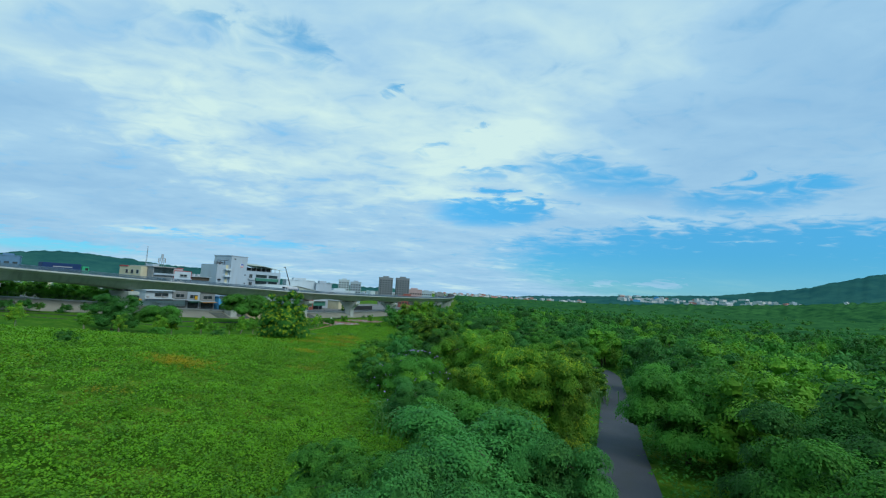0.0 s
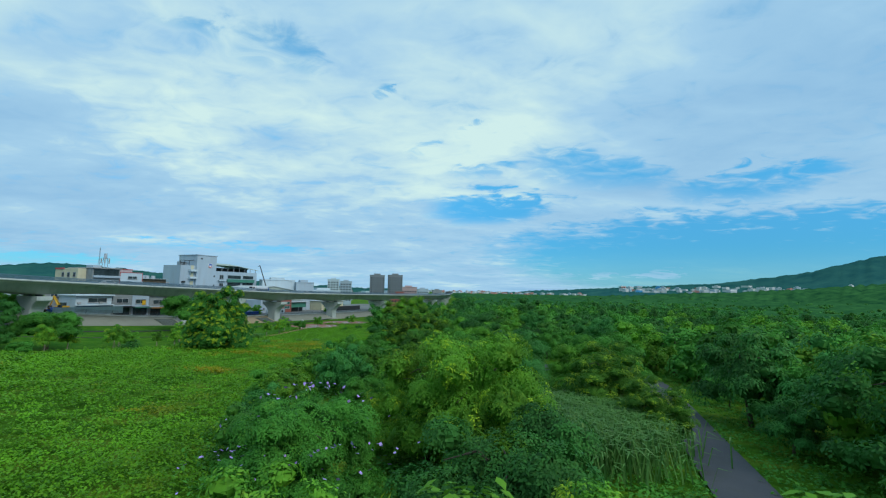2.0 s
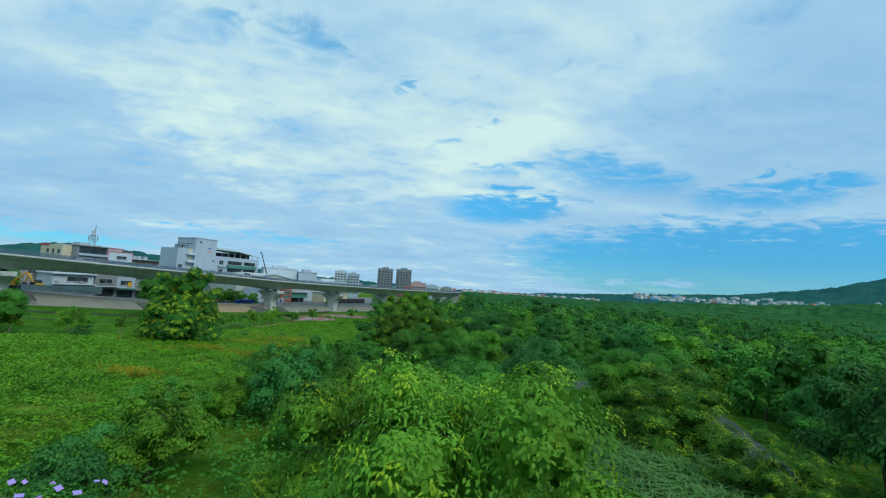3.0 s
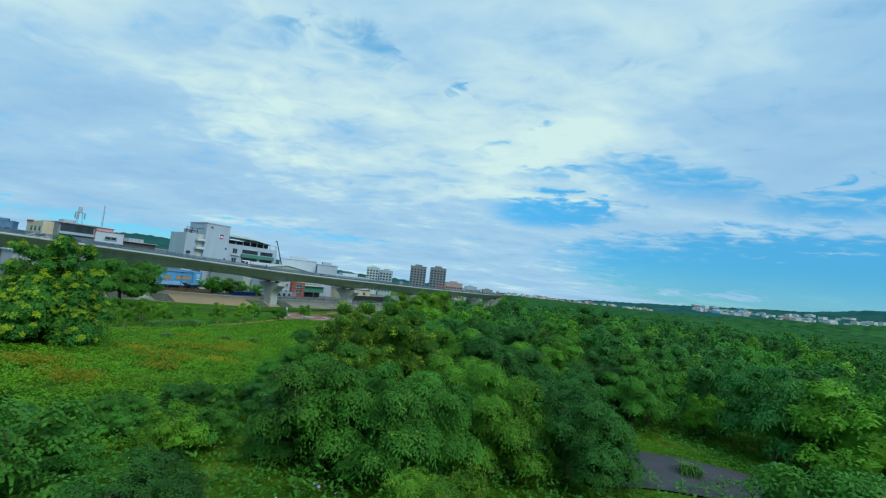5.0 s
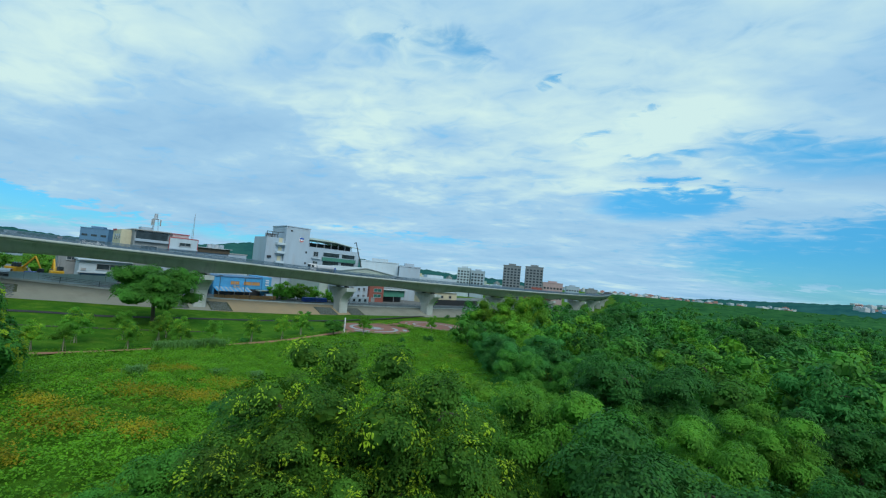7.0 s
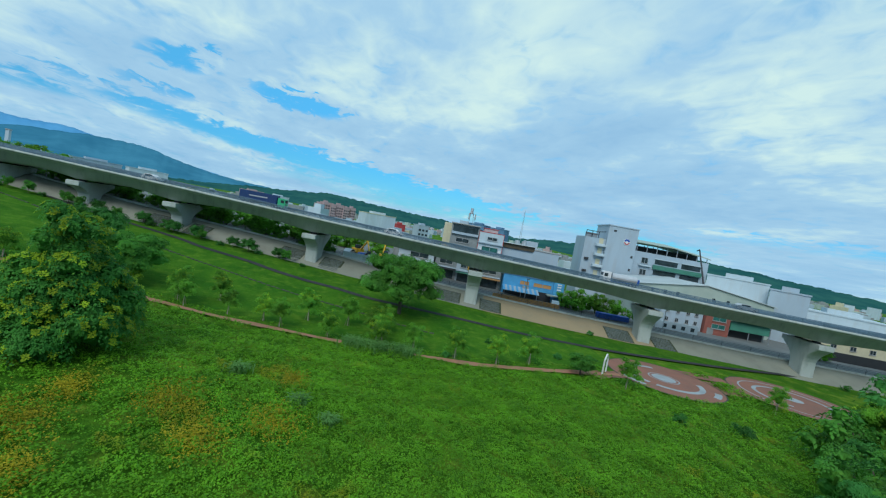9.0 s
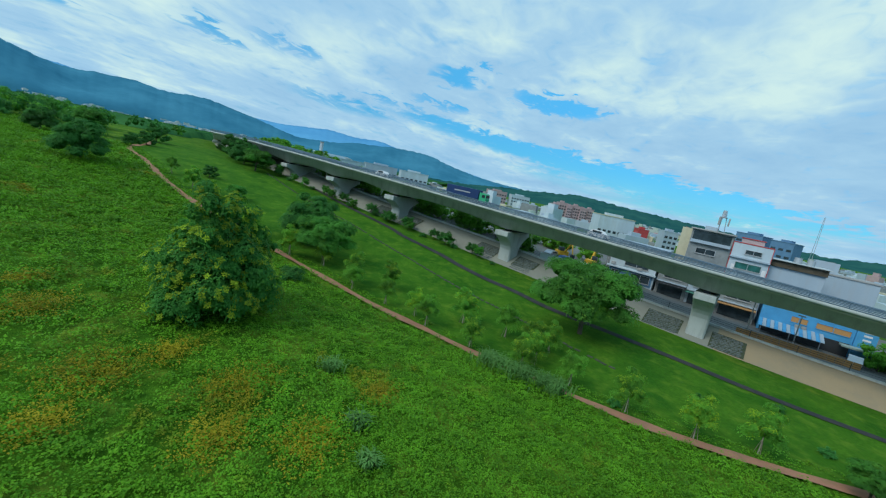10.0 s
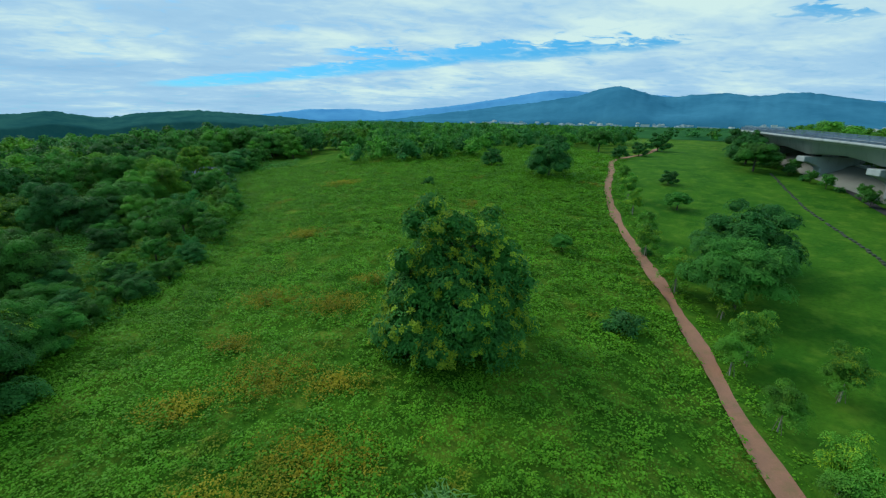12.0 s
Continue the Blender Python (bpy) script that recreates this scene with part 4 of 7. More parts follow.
WOOD = "trees of the riverside wood"
near_stock = Stock(
    dict(name="tree", seed=11, radius=4.2, height=7.0, material=M_LEAF, label="dense broad green tree in the riverside wood", group=WOOD, clumps=1150, leaves=26, length=0.15, width=0.040, spray=0.36, lobes=18, low=-0.02, droop=0.5, core=30),
    dict(name="tree", seed=12, radius=3.8, height=7.4, material=M_LEAF_BLUE, label="bluish green feathery tree in the riverside wood", group=WOOD, clumps=1150, leaves=28, spray=0.36, length=0.15, width=0.034, lobes=18, low=-0.02, droop=0.6, core=30),
    dict(name="tree", seed=13, radius=3.5, height=7.6, material=M_LEAF_LIME, label="light yellow-green leafy tree in the riverside wood", group=WOOD, clumps=1000, leaves=30, spray=0.34, length=0.105, width=0.027, lobes=18, low=-0.02, flat=0.9, core=34, shoots=130, droop=0.8),
    dict(name="tree", seed=14, radius=4.4, height=6.6, material=M_LEAF_DARK, label="dark green spreading tree in the riverside wood", group=WOOD, clumps=1100, leaves=26, length=0.16, width=0.042, spray=0.36, lobes=18, low=-0.02, droop=0.4, core=30),
    dict(name="tree", seed=15, radius=3.9, height=6.9, material=M_LEAF, label="dense broad green tree in the riverside wood", group=WOOD, clumps=900, leaves=28, length=0.20, width=0.042, spray=0.44, lobes=17, low=-0.02, droop=0.75, core=28),
    dict(name="tree", seed=16, radius=3.6, height=6.8, material=M_LEAF_GOLD, label="olive tree with yellow shoots in the wood", group=WOOD, clumps=1500, leaves=25, length=0.095, width=0.03, spray=0.28, lobes=22, low=-0.02, shoots=240, core=28),
    dict(name="tree", seed=17, radius=2.2, height=7.9, material=M_LEAF_LIME, label="slender yellow-green tree beside the lane", group=WOOD, clumps=800, leaves=30, spray=0.30, length=0.105, width=0.027, lobes=20, low=-0.02, flat=1.0, core=30, shoots=150, droop=0.7),
    dict(name="tree", seed=18, radius=3.8, height=6.9, material=M_LEAF_FRESH, label="fresh light green feathery tree in the wood", group=WOOD, clumps=1000, leaves=28, length=0.17, width=0.038, spray=0.40, lobes=18, low=-0.02, droop=0.7, core=28),
)
mid_stock = Stock(
    dict(name="tree", seed=21, radius=4.0, height=7.2, material=M_LEAF, label="green tree in the thick of the wood", group=WOOD, clumps=260, leaves=16, length=0.27, width=0.075, spray=0.46, lobes=15, low=0.05, inner=0.05, core=11),
    dict(name="tree", seed=22, radius=3.8, height=7.6, material=M_LEAF_DARK, label="dark green tree in the thick of the wood", group=WOOD, clumps=260, leaves=16, length=0.27, width=0.075, spray=0.46, lobes=15, low=0.05, inner=0.05, core=11),
    dict(name="tree", seed=23, radius=3.6, height=7.4, material=M_LEAF_BLUE, label="bluish green tree in the thick of the wood", group=WOOD, clumps=260, leaves=16, length=0.29, width=0.068, spray=0.46, lobes=15, low=0.05, inner=0.05, core=11, droop=0.9),
    dict(name="tree", seed=24, radius=3.7, height=6.8, material=M_LEAF_LIME, label="light green tree in the thick of the wood", group=WOOD, clumps=260, leaves=16, length=0.26, width=0.075, spray=0.45, lobes=16, low=0.05, inner=0.05, core=11),
)
deep_stock = Stock(
    dict(name="tree", seed=26, radius=4.0, height=7.2, material=M_LEAF, label="green tree deep in the wood", group=WOOD, clumps=130, leaves=11, length=0.55, width=0.17, spray=0.7, lobes=9, low=0.0, flat=0.9, inner=0.0, core=8),
    dict(name="tree", seed=27, radius=4.0, height=7.4, material=M_LEAF_DARK, label="dark green tree deep in the wood", group=WOOD, clumps=130, leaves=11, length=0.55, width=0.17, spray=0.7, lobes=9, low=0.0, flat=0.9, inner=0.0, core=8),
    dict(name="tree", seed=28, radius=3.8, height=7.0, material=M_LEAF_LIME, label="light green tree deep in the wood", group=WOOD, clumps=130, leaves=11, length=0.55, width=0.17, spray=0.7, lobes=9, low=0.0, flat=0.9, inner=0.0, core=8),
)

# the flight line over the plan, kept clear of crowns
CLEAR = np.array([e for _, e, _, _ in PATH])
EDGE = [(60, -40), (74, -38), (80, -29), (84, -14), (92, -9), (105, -11), (115, -15.5), (125, -18.5), (135, -19.5), (141, -19.5), (152, -17.5), (160, -15.5), (168, -13.5), (176, -11), (184, -7.5), (194, -8), (203, -11), (215, -15), (232, -24), (250, -29), (275, -30), (300, -22), (340, 2)]


def wood_edge(y):
    return float(np.interp(y, [e[0] for e in EDGE], [e[1] for e in EDGE]))


def room_above(x, y, reach):
    """The lowest height at which the flight passes within reach of a place."""
    seg = [CLEAR[i] * (1 - s) + CLEAR[i + 1] * s for i in range(len(CLEAR) - 1) for s in (0, 0.25, 0.5, 0.75)]
    d = [p[2] for p in seg if math.hypot(p[0] - x, p[1] - y) < reach]
    return min(d) if d else 99.0


rw = random.Random(41)
planted = []
rim = random.Random(52)
for y in np.arange(104, 168, 4.3):
    for row in range(2):
        x, v = wood_edge(y) + 2.2 + 4.2 * row + rim.uniform(-0.8, 0.8), y + rim.uniform(-1.2, 1.2) + 2 * row
        if not (-10.5 < x and 150 < v) and not (x > -12 and 104 < v < 128):
            mid_stock.plant(rim.choice([0, 0, 3, 2, 3]), x, v, turn=rim.uniform(0, 360), size=(0.5 + 0.16 * row) * rim.uniform(0.85, 1.2) * (0.55 if v > 142 else 1.0))
            planted.append((x, v))
# trees that stand out along the flight: kind, place, size
for k, x, y, size, turn, squash in [(1, -5.2, 84.5, 1.22, 10, 0.6), (1, -1.9, 84.0, 0.62, 80, 1.1), (6, -2.0, 93.3, 1.08, 40, 1.0), (6, 0.7, 92.8, 0.96, 140, 1.08), (6, -4.4, 97.0, 0.8, 80, 1.0), (6, -0.2, 97.5, 0.9, 10, 0.95), (0, -8.8, 110.0, 0.72, 5, 1), (2, -1.4, 112.5, 1.10, 120, 1), (2, -4.0, 116.5, 0.95, 200, 1), (5, 12.3, 131.8, 1.15, 0, 0.85), (5, 13.0, 124.0, 0.74, 70, 0.9),
                                    (4, -5.5, 152.5, 0.98, 20, 1), (4, -1.0, 152.0, 0.95, 150, 1), (7, 3.5, 156.5, 0.95, 70, 1), (7, 0.5, 160.5, 0.9, 10, 1), (5, -10.0, 168.0, 1.3, 30, 1.0), (5, -5.4, 169.5, 1.3, 210, 1.04), (5, -7.5, 163.5, 0.95, 100, 1.0), (2, -6.5, 184.0, 0.8, 0, 1), (2, -19.5, 241, 1.4, 40, 0.98), (2, -13.2, 243, 1.55, 160, 1.05), (2, -16, 237, 1.1, 220, 0.95), (1, -11, 212.5, 0.8, 40, 1.0), (1, -14, 219, 0.75, 140, 1.0), (1, -8, 207, 0.8, 10, 1.0), (1, -6, 218, 0.85, 70, 1.0), (2, 1.6, 144.0, 0.62, 20, 1), (1, -8.4, 153.2, 0.55, 20, 0.8), (1, -12.5, 158.5, 0.42, 70, 0.8), (0, -14.0, 163.8, 0.55, 10, 0.9), (4, -11.6, 161.8, 0.5, 50, 0.9), (0, -14.6, 159.6, 0.34, 130, 0.9), (3, -16.0, 155.5, 0.42, 200, 0.9), (0, -17.2, 151.5, 0.36, 20, 0.9), (1, -18.3, 147.0, 0.34, 90, 0.9), (3, -13.0, 151.5, 0.36, 160, 0.9), (0, -12.8, 166.5, 0.8, 240, 0.95), (0, -9.6, 157.4, 0.48, 300, 0.9), (3, -13.6, 171.0, 0.9, 60, 0.95),
                                    (5, 14.5, 96.0, 1.0, 60, 1), (3, 12.0, 88.0, 1.0, 0, 1), (0, 18.0, 104.0, 1.0, 90, 1), (3, 9.5, 168.5, 0.9, 10, 1), (1, -8.2, 99.5, 0.62, 0, 0.9), (3, 22.0, 114.0, 1.05, 0, 1), (3, 27.0, 239.5, 1.5, 0, 1), (3, 8.0, 287.0, 1.35, 90, 1)]:
    if x > 14 or y > 250:
        mid_stock.plant((0, 2, 3, 1, 0, 3, 3, 3)[k], x, y, turn=turn, size=size * 1.05, squash=squash)
    else:
        near_stock.plant(k, x, y, turn=turn, size=size, squash=squash)
    planted.append((x, y))
cand = []
for j in np.arange(40, 340, 5.4):
    for i in np.arange(-60, 130, 5.4):
        x, y = i + rw.uniform(-2.0, 2.0), j + rw.uniform(-2.0, 2.0)
        if x < wood_edge(y) + 1.5 or y < 40 or (y < 106 and x < -10.5 and y > 62):
            continue
        if min((LANE[:, 0] - x) ** 2 + (LANE[:, 1] - y) ** 2) < 4.4**2 or math.hypot(x - 16, y - 165) < 8 or math.hypot(x - 6, y - 121.5) < 6.5:
            continue
        lx = float(np.interp(y, LANE[:60, 1], LANE[:60, 0]))
        if 74 < y < 128 and lx - 7.0 < x < lx or 100 < y < 127 and lx - 9.5 < x < lx:
            continue
        s = min(1.0, max(0.0, ((x - 4) * 11 + (y - 138) * 24) / 697))
        if math.hypot(x - 4 - 11 * s, y - 138 - 24 * s) < 4.0:
            continue
        s = min(1.0, max(0.0, ((x - 9) * 10 + (y - 143) * 18) / 424))
        if math.hypot(x - 9 - 10 * s, y - 143 - 18 * s) < 5.5:
            continue
        if planted and min((a - x) ** 2 + (b - y) ** 2 for a, b in planted) < 3.9**2:
            continue
        if (math.hypot(x + 47, y - 240) < 12) or (math.hypot(x + 41, y - 261) < 13):
            continue
        if -16.5 < x < 0.5 and 145 < y < 169:
            continue
        d = min(math.hypot(p[0] - x, p[1] - y) for p in CLEAR)
        cand.append((d, x, y))
        planted.append((x, y))
cand.sort()
rest = []
for n, (d, x, y) in enumerate(cand):
    size = rw.choice((0.6, 0.75, 0.9, 1.0, 1.1, 1.25)) * rw.uniform(0.92, 1.06) * (0.92 if x < wood_edge(y) + 5 else 1.0)
    lid = room_above(x, y, 7.0) - 2.2 - ground_z(x, y)
    size = min(size, lid / 7.6, 0.95 if y > 150 and x > 5 and d < 15 else 2.0) * (0.42 if math.hypot(x + 5, y - 143) < 7 or math.hypot(x + 9, y - 122) < 6 else 0.85 if 116 < y < 151 and x < -5 else 1.0)
    if size < 0.3:
        continue
    if d < 16 and n < 56:
        near_stock.plant(rw.choice([0, 7, 1, 3, 4, 7, 0]), x, y, turn=rw.uniform(0, 360), size=size)
    elif n < 120:
        mid_stock.plant(rw.choice([0, 0, 0, 1, 2, 3, 3]), x, y, turn=rw.uniform(0, 360), size=size)
    elif n < 165:
        deep_stock.plant(rw.choice([0, 0, 1, 2]), x, y, turn=rw.uniform(0, 360), size=size)
    elif d < 60 or rw.random() < 0.75:
        rest.append((x, y, size))

# the rest of the wood, too many to count: small crowns joined by kind
far_protos = [leaf_cloud(60 + k, crown_lobes(60 + k, 3.7, 7.0, 6, 0.0, 0.9), 80, 9, 0.5, 0.17, 0.5, 0.75, 0.0, 7) for k in range(5)]


def scattered(name, protos, places, material, label, category):
    parts = []
    for n, (x, y, size, turn) in enumerate(places):
        c, s = math.cos(turn) * size, math.sin(turn) * size
        q = protos[n % len(protos)]
        parts.append(np.stack([q[..., 0] * c - q[..., 1] * s + x, q[..., 0] * s + q[..., 1] * c + y, q[..., 2] * size + ground_z(x, y)], -1))
    ob = new(name, cloud_mesh(name, np.concatenate(parts), material))
    return tagged(ob, label, category, kind="stuff")


groups = {0: [], 1: [], 2: [], 3: []}
for x, y, size in rest:
    groups[rw.choice([0, 0, 1, 1, 2, 3])].append((x, y, size, rw.uniform(0, 6.28)))
for k, (m, word) in enumerate(((M_LEAF, "green"), (M_LEAF_DARK, "dark green"), (M_LEAF_BLUE, "bluish green"), (M_LEAF_LIME, "light green"))):
    if groups[k]:
        scattered("woodland", far_protos, groups[k], m, f"{word} trees of the wood, crown by crown", "wood")

# woods all round to the foot of the hills
def wooded(x, y):
    """True where the plain is wood: east of the viaduct, outside the meadow, the lawns and the near wood."""
    p, q = spine_at(x, y)
    if (x - p[0]) * q[0] + (y - p[1]) * q[1] > -14 or 130 > x > wood_edge(y) and 40 < y < 340:
        return False
    if 72 < y < 96 - 0.45 * (-x - 45) and -70 < x < -13 - 1.036 * (y - 67.5):
        return True
    if y > 72:
        return x > wood_edge(y) + 2
    return min((RED[:, 0] - x) ** 2 + (RED[:, 1] - y) ** 2) > 14**2


ring = {0: [], 1: [], 2: []}
south = {0: [], 1: [], 2: []}
for n in range(700):
    a, d = rw.uniform(0, 6.28), 200 + 900 * rw.random() ** 1.4
    x, y = -20 + math.sin(a) * d, 150 + math.cos(a) * d
    if wooded(x, y):
        ring[rw.choice([0, 0, 1, 2])].append((x, y, rw.uniform(0.8, 1.25) * (0.7 if y < 100 else 1.0), rw.uniform(0, 6.28)))
for j in range(-50, 98, 6):
    for i in range(-130, 130, 6):
        x, y = i + rw.uniform(-3, 3), j + rw.uniform(-3, 3)
        if wooded(x, y) and not (y > 40 and x > wood_edge(y)) and (y < 74 or x < -30):
            south[rw.choice([0, 0, 1, 2, 2])].append((x, y, rw.uniform(0.6, 0.95), rw.uniform(0, 6.28)))
for j in range(44, 500, 12):
    for i in range(-20, 240, 12):
        x, y = i + rw.uniform(-4, 4), j + rw.uniform(-4, 4)
        if (x > 130 or y > 340) and wooded(x, y):
            ring[rw.choice([0, 0, 1, 2])].append((x, y, rw.uniform(0.6, 1.05), rw.uniform(0, 6.28)))
far_light = [leaf_cloud(80 + k, crown_lobes(80 + k, 5.2, 7.0, 7, 0.05), 22, 4, 0.9, 0.4, 0.4, 1.1, 0.0, 5) for k in range(4)]
for k, (m, word) in enumerate(((M_LEAF, "green"), (M_LEAF_DARK, "dark green"), (M_LEAF_BLUE, "bluish green"))):
    scattered("distant_woods", far_light, ring[k], m, f"{word} distant woods on the river plain", "wood")
    scattered("woodland", far_protos, south[k], M_LEAF_FRESH if k == 1 else m, f"{word if k != 1 else 'fresh green'} trees beyond the meadow, crown by crown", "wood")


def canopy():
    """The closed roof of the far woods, seen as one rough surface from above."""
    az, rad = np.radians(np.arange(-20, 262, 0.6)), np.geomspace(215, 1500, 70)
    verts = []
    for k, d in enumerate(rad):
        for a in az:
            x, y = -20 + math.sin(a) * d, 150 + math.cos(a) * d
            high = (3.0 if y < 100 else 4.6) * min(1.0, k / 3)
            high += (2.2 * noise.noise((x * 0.06, y * 0.06, 2.0)) + 1.6 * noise.noise((x * 0.15, y * 0.15, 7.0))) * min(1.0, k / 3)
            if not wooded(x, y):
                high = -2.0
            verts.append((x, y, ground_z(x, y) + high))
    w = len(az)
    idx = np.arange(len(rad) * w).reshape(len(rad), w)
    q = np.stack([idx[:-1, :-1].ravel(), idx[:-1, 1:].ravel(), idx[1:, 1:].ravel(), idx[1:, :-1].ravel()], 1)
    return quads_mesh("woodland_canopy", verts, q[:, ::-1], M_TERRACE)


tagged(new("woodland_canopy", canopy()), "rough dark green canopy of far woods", "wood", kind="stuff")

# ---- trees of the meadow and the park strip ----
meadow_tree = thing("tree", Matrix.Identity(4), "tall dense green tree alone in the weedy meadow", "tree")
part("trunk", trunk_bm(31, 10.0, 0.24, 6, 4.0), M_BARK, meadow_tree)
twin = []
for seed, dx, dy, wide, high, count in ((31, 1.8, 0.3, 3.1, 10.7, 24), (33, -1.9, -0.4, 3.2, 10.2, 22), (35, 0.2, -0.5, 5.3, 6.6, 26), (37, -3.9, 0.8, 1.9, 7.8, 9), (38, 3.9, -0.6, 1.8, 7.2, 8)):
    twin += [(x + dx, y + dy, z, p, q, h) for x, y, z, p, q, h in crown_lobes(seed, wide, high, count, -0.03, 0.95)]
child("crown", cloud_mesh("crown", leaf_cloud(31, twin, 2300, 22, 0.19, 0.058, 0.4, 0.38, 0.05, 18), M_LEAF_DEEP), meadow_tree)
high_lobes = [(x, y, z, p * 1.07, q * 1.07, h * 1.09) for x, y, z, p, q, h in twin]
child("young_leaves", cloud_mesh("young_leaves", leaf_cloud(131, high_lobes, 640, 26, 0.18, 0.055, 0.0, 0.24, 0.0), M_SHOOT), meadow_tree, "yellow-green shoots at the branch ends")
put(meadow_tree, -43.0, 168.6, first=True, squash=1.07)
park = Stock(
    dict(name="tree", seed=32, radius=4.6, height=6.6, material=M_LEAF, label="wide-crowned park tree on the lawn", group="park trees", clumps=1500, leaves=20, length=0.15, width=0.05, spray=0.30, lobes=24, low=0.36, flat=0.7, girth=0.24, core=24),
    dict(name="tree", seed=33, radius=4.2, height=7.2, material=M_LEAF_DARK, label="dark rounded park tree on the lawn", group="park trees", clumps=900, leaves=18, length=0.17, width=0.058, spray=0.34, lobes=18, low=0.0, girth=0.22, core=20),
)
park.plant(0, -68.7, 203.9, size=1.5, squash=1.0)
for k, x, y, size, turn in [(1, -76, 159.4, 1.2, 0), (0, -70, 165.2, 1.0, 50), (1, -73.4, 115, 1.1, 40), (1, -122, 112, 1.0, 10), (1, -128, 104, 1.1, 90), (0, -116, 120, 0.9, 200), (0, -84, 139, 0.42, 0), (1, -92, 126, 0.4, 70),
                            (1, -100, 97, 0.5, 0), (1, -108, 93, 0.55, 100), (0, -60, 150, 0.3, 30), (1, -66, 100, 0.6, 30), (1, -88, 86, 0.8, 30), (0, -104, 80, 0.9, 30), (1, -120, 84, 0.8, 80), (0, -46.2, 223.4, 0.42, 0)]:
    park.plant(k, x, y, size=size, turn=turn)

young = Stock(
    dict(name="sapling", seed=34, radius=1.25, height=3.6, material=M_LEAF_FRESH, label="young staked tree with sparse light leaves", group="young trees along the footpath", shoots=35, clumps=330, leaves=16, length=0.105, width=0.03, spray=0.24, lobes=11, low=0.2, core=8, girth=0.05, bark=M_PALEBARK),
    dict(name="sapling", seed=35, radius=1.2, height=3.5, material=M_LEAF_LIME, label="young staked tree with yellowish leaves", group="young trees along the footpath", shoots=60, clumps=320, leaves=16, length=0.105, width=0.03, spray=0.24, lobes=11, low=0.2, core=8, girth=0.05, bark=M_PALEBARK),
    dict(name="sapling", seed=36, radius=1.15, height=3.5, material=M_LEAF_FRESH, label="young staked tree with green leaves", group="young trees along the footpath", clumps=320, leaves=16, length=0.105, width=0.03, spray=0.24, lobes=11, low=0.2, core=8, girth=0.05, bark=M_PALEBARK),
)
spots = [(-54.5, 190.6), (-59.4, 183), (-60.3, 178.8), (-61.9, 173.6), (-57.8, 197), (-51.8, 201), (-49.2, 205.8), (-47.9, 211.2), (-48.4, 216.5), (-61.8, 188.7), (-60.9, 194.1), (-59.3, 199.3), (-64.2, 172.5), (-67.6, 166.4), (-66.8, 177.2), (-41.9, 227.4), (-57.1, 185), (-55.0, 197.7), (-52.4, 196.2), (-69.4, 152.6), (-66.9, 161.2), (-72.5, 148), (-76.5, 139), (-79.5, 133), (-84.5, 123.5), (-35.5, 247.5)]
ry = random.Random(8)
for n, (x, y) in enumerate(spots):
    t = young.plant(2 if n == 15 else ry.choice([0, 1, 1, 0, 2]) if n > 2 else n, x, y, size=ry.uniform(0.98, 1.32), turn=ry.uniform(0, 360))
    if n < 3:
        for k in range(3):
            a = k * 2.09
            part("stake", rod_bm((math.cos(a) * 0.3, math.sin(a) * 0.3, -0.1), (math.cos(a) * 0.06, math.sin(a) * 0.06, 1.1), 0.018, sides=5), M_WOODSTAKE, t)

bush = Stock(
    dict(name="shrub", seed=37, radius=1.5, height=1.7, material=M_LEAF_DARK, label="low dark green shrub", group="shrubs by the levee and paths", clumps=60, leaves=16, length=0.22, width=0.06, spray=0.35, lobes=8, low=-0.1, core=8, girth=0.05),
    dict(name="shrub", seed=38, radius=1.3, height=1.5, material=M_LEAF_BLUE, label="low bluish green shrub", group="shrubs by the levee and paths", clumps=60, leaves=16, length=0.22, width=0.06, spray=0.35, lobes=8, low=-0.1, core=8, girth=0.05),
)
toe = Stock(
    dict(name="small_tree", seed=45, radius=1.5, height=3.1, material=M_LEAF, label="small feathery tree at the levee foot", group="small trees at the levee foot", clumps=130, leaves=16, length=0.2, width=0.055, spray=0.34, lobes=10, low=0.22, core=8, girth=0.06),
    dict(name="small_tree", seed=46, radius=1.7, height=2.8, material=M_LEAF_DARK, label="small dark tree at the levee foot", group="small trees at the levee foot", clumps=130, leaves=16, length=0.2, width=0.055, spray=0.34, lobes=10, low=0.22, core=8, girth=0.06),
)
rb = random.Random(19)
for i in range(4, len(LEVEE) - 20):
    p, q = LEVEE[i], LEVEE_SIDE[i]
    if p[1] > 192 and rb.random() < 0.88 or p[1] < 90 or i % 3 == 2:
        continue
    o = -3.8 - rb.uniform(0, 2.6)
    if p[1] < 190 and i % 4:
        toe.plant(rb.randint(0, 1), p[0] + q[0] * o, p[1] + q[1] * o, size=rb.uniform(0.7, 1.1), turn=rb.uniform(0, 360))
    else:
        bush.plant(rb.randint(0, 1), p[0] + q[0] * o, p[1] + q[1] * o, size=rb.uniform(0.5, 0.9), turn=rb.uniform(0, 360))
for x, y, s in [(-57.4, 167.2, 1.25), (-50, 205, 0.5), (-48.7, 116.8, 0.8), (-70, 152, 0.6), (-30, 232, 0.8), (-33, 226, 0.6), (-57, 215, 0.45), (-60, 224, 0.5), (-52, 224, 0.55)]:
    bush.plant(rb.randint(0, 1), x, y, size=s, turn=rb.uniform(0, 360))

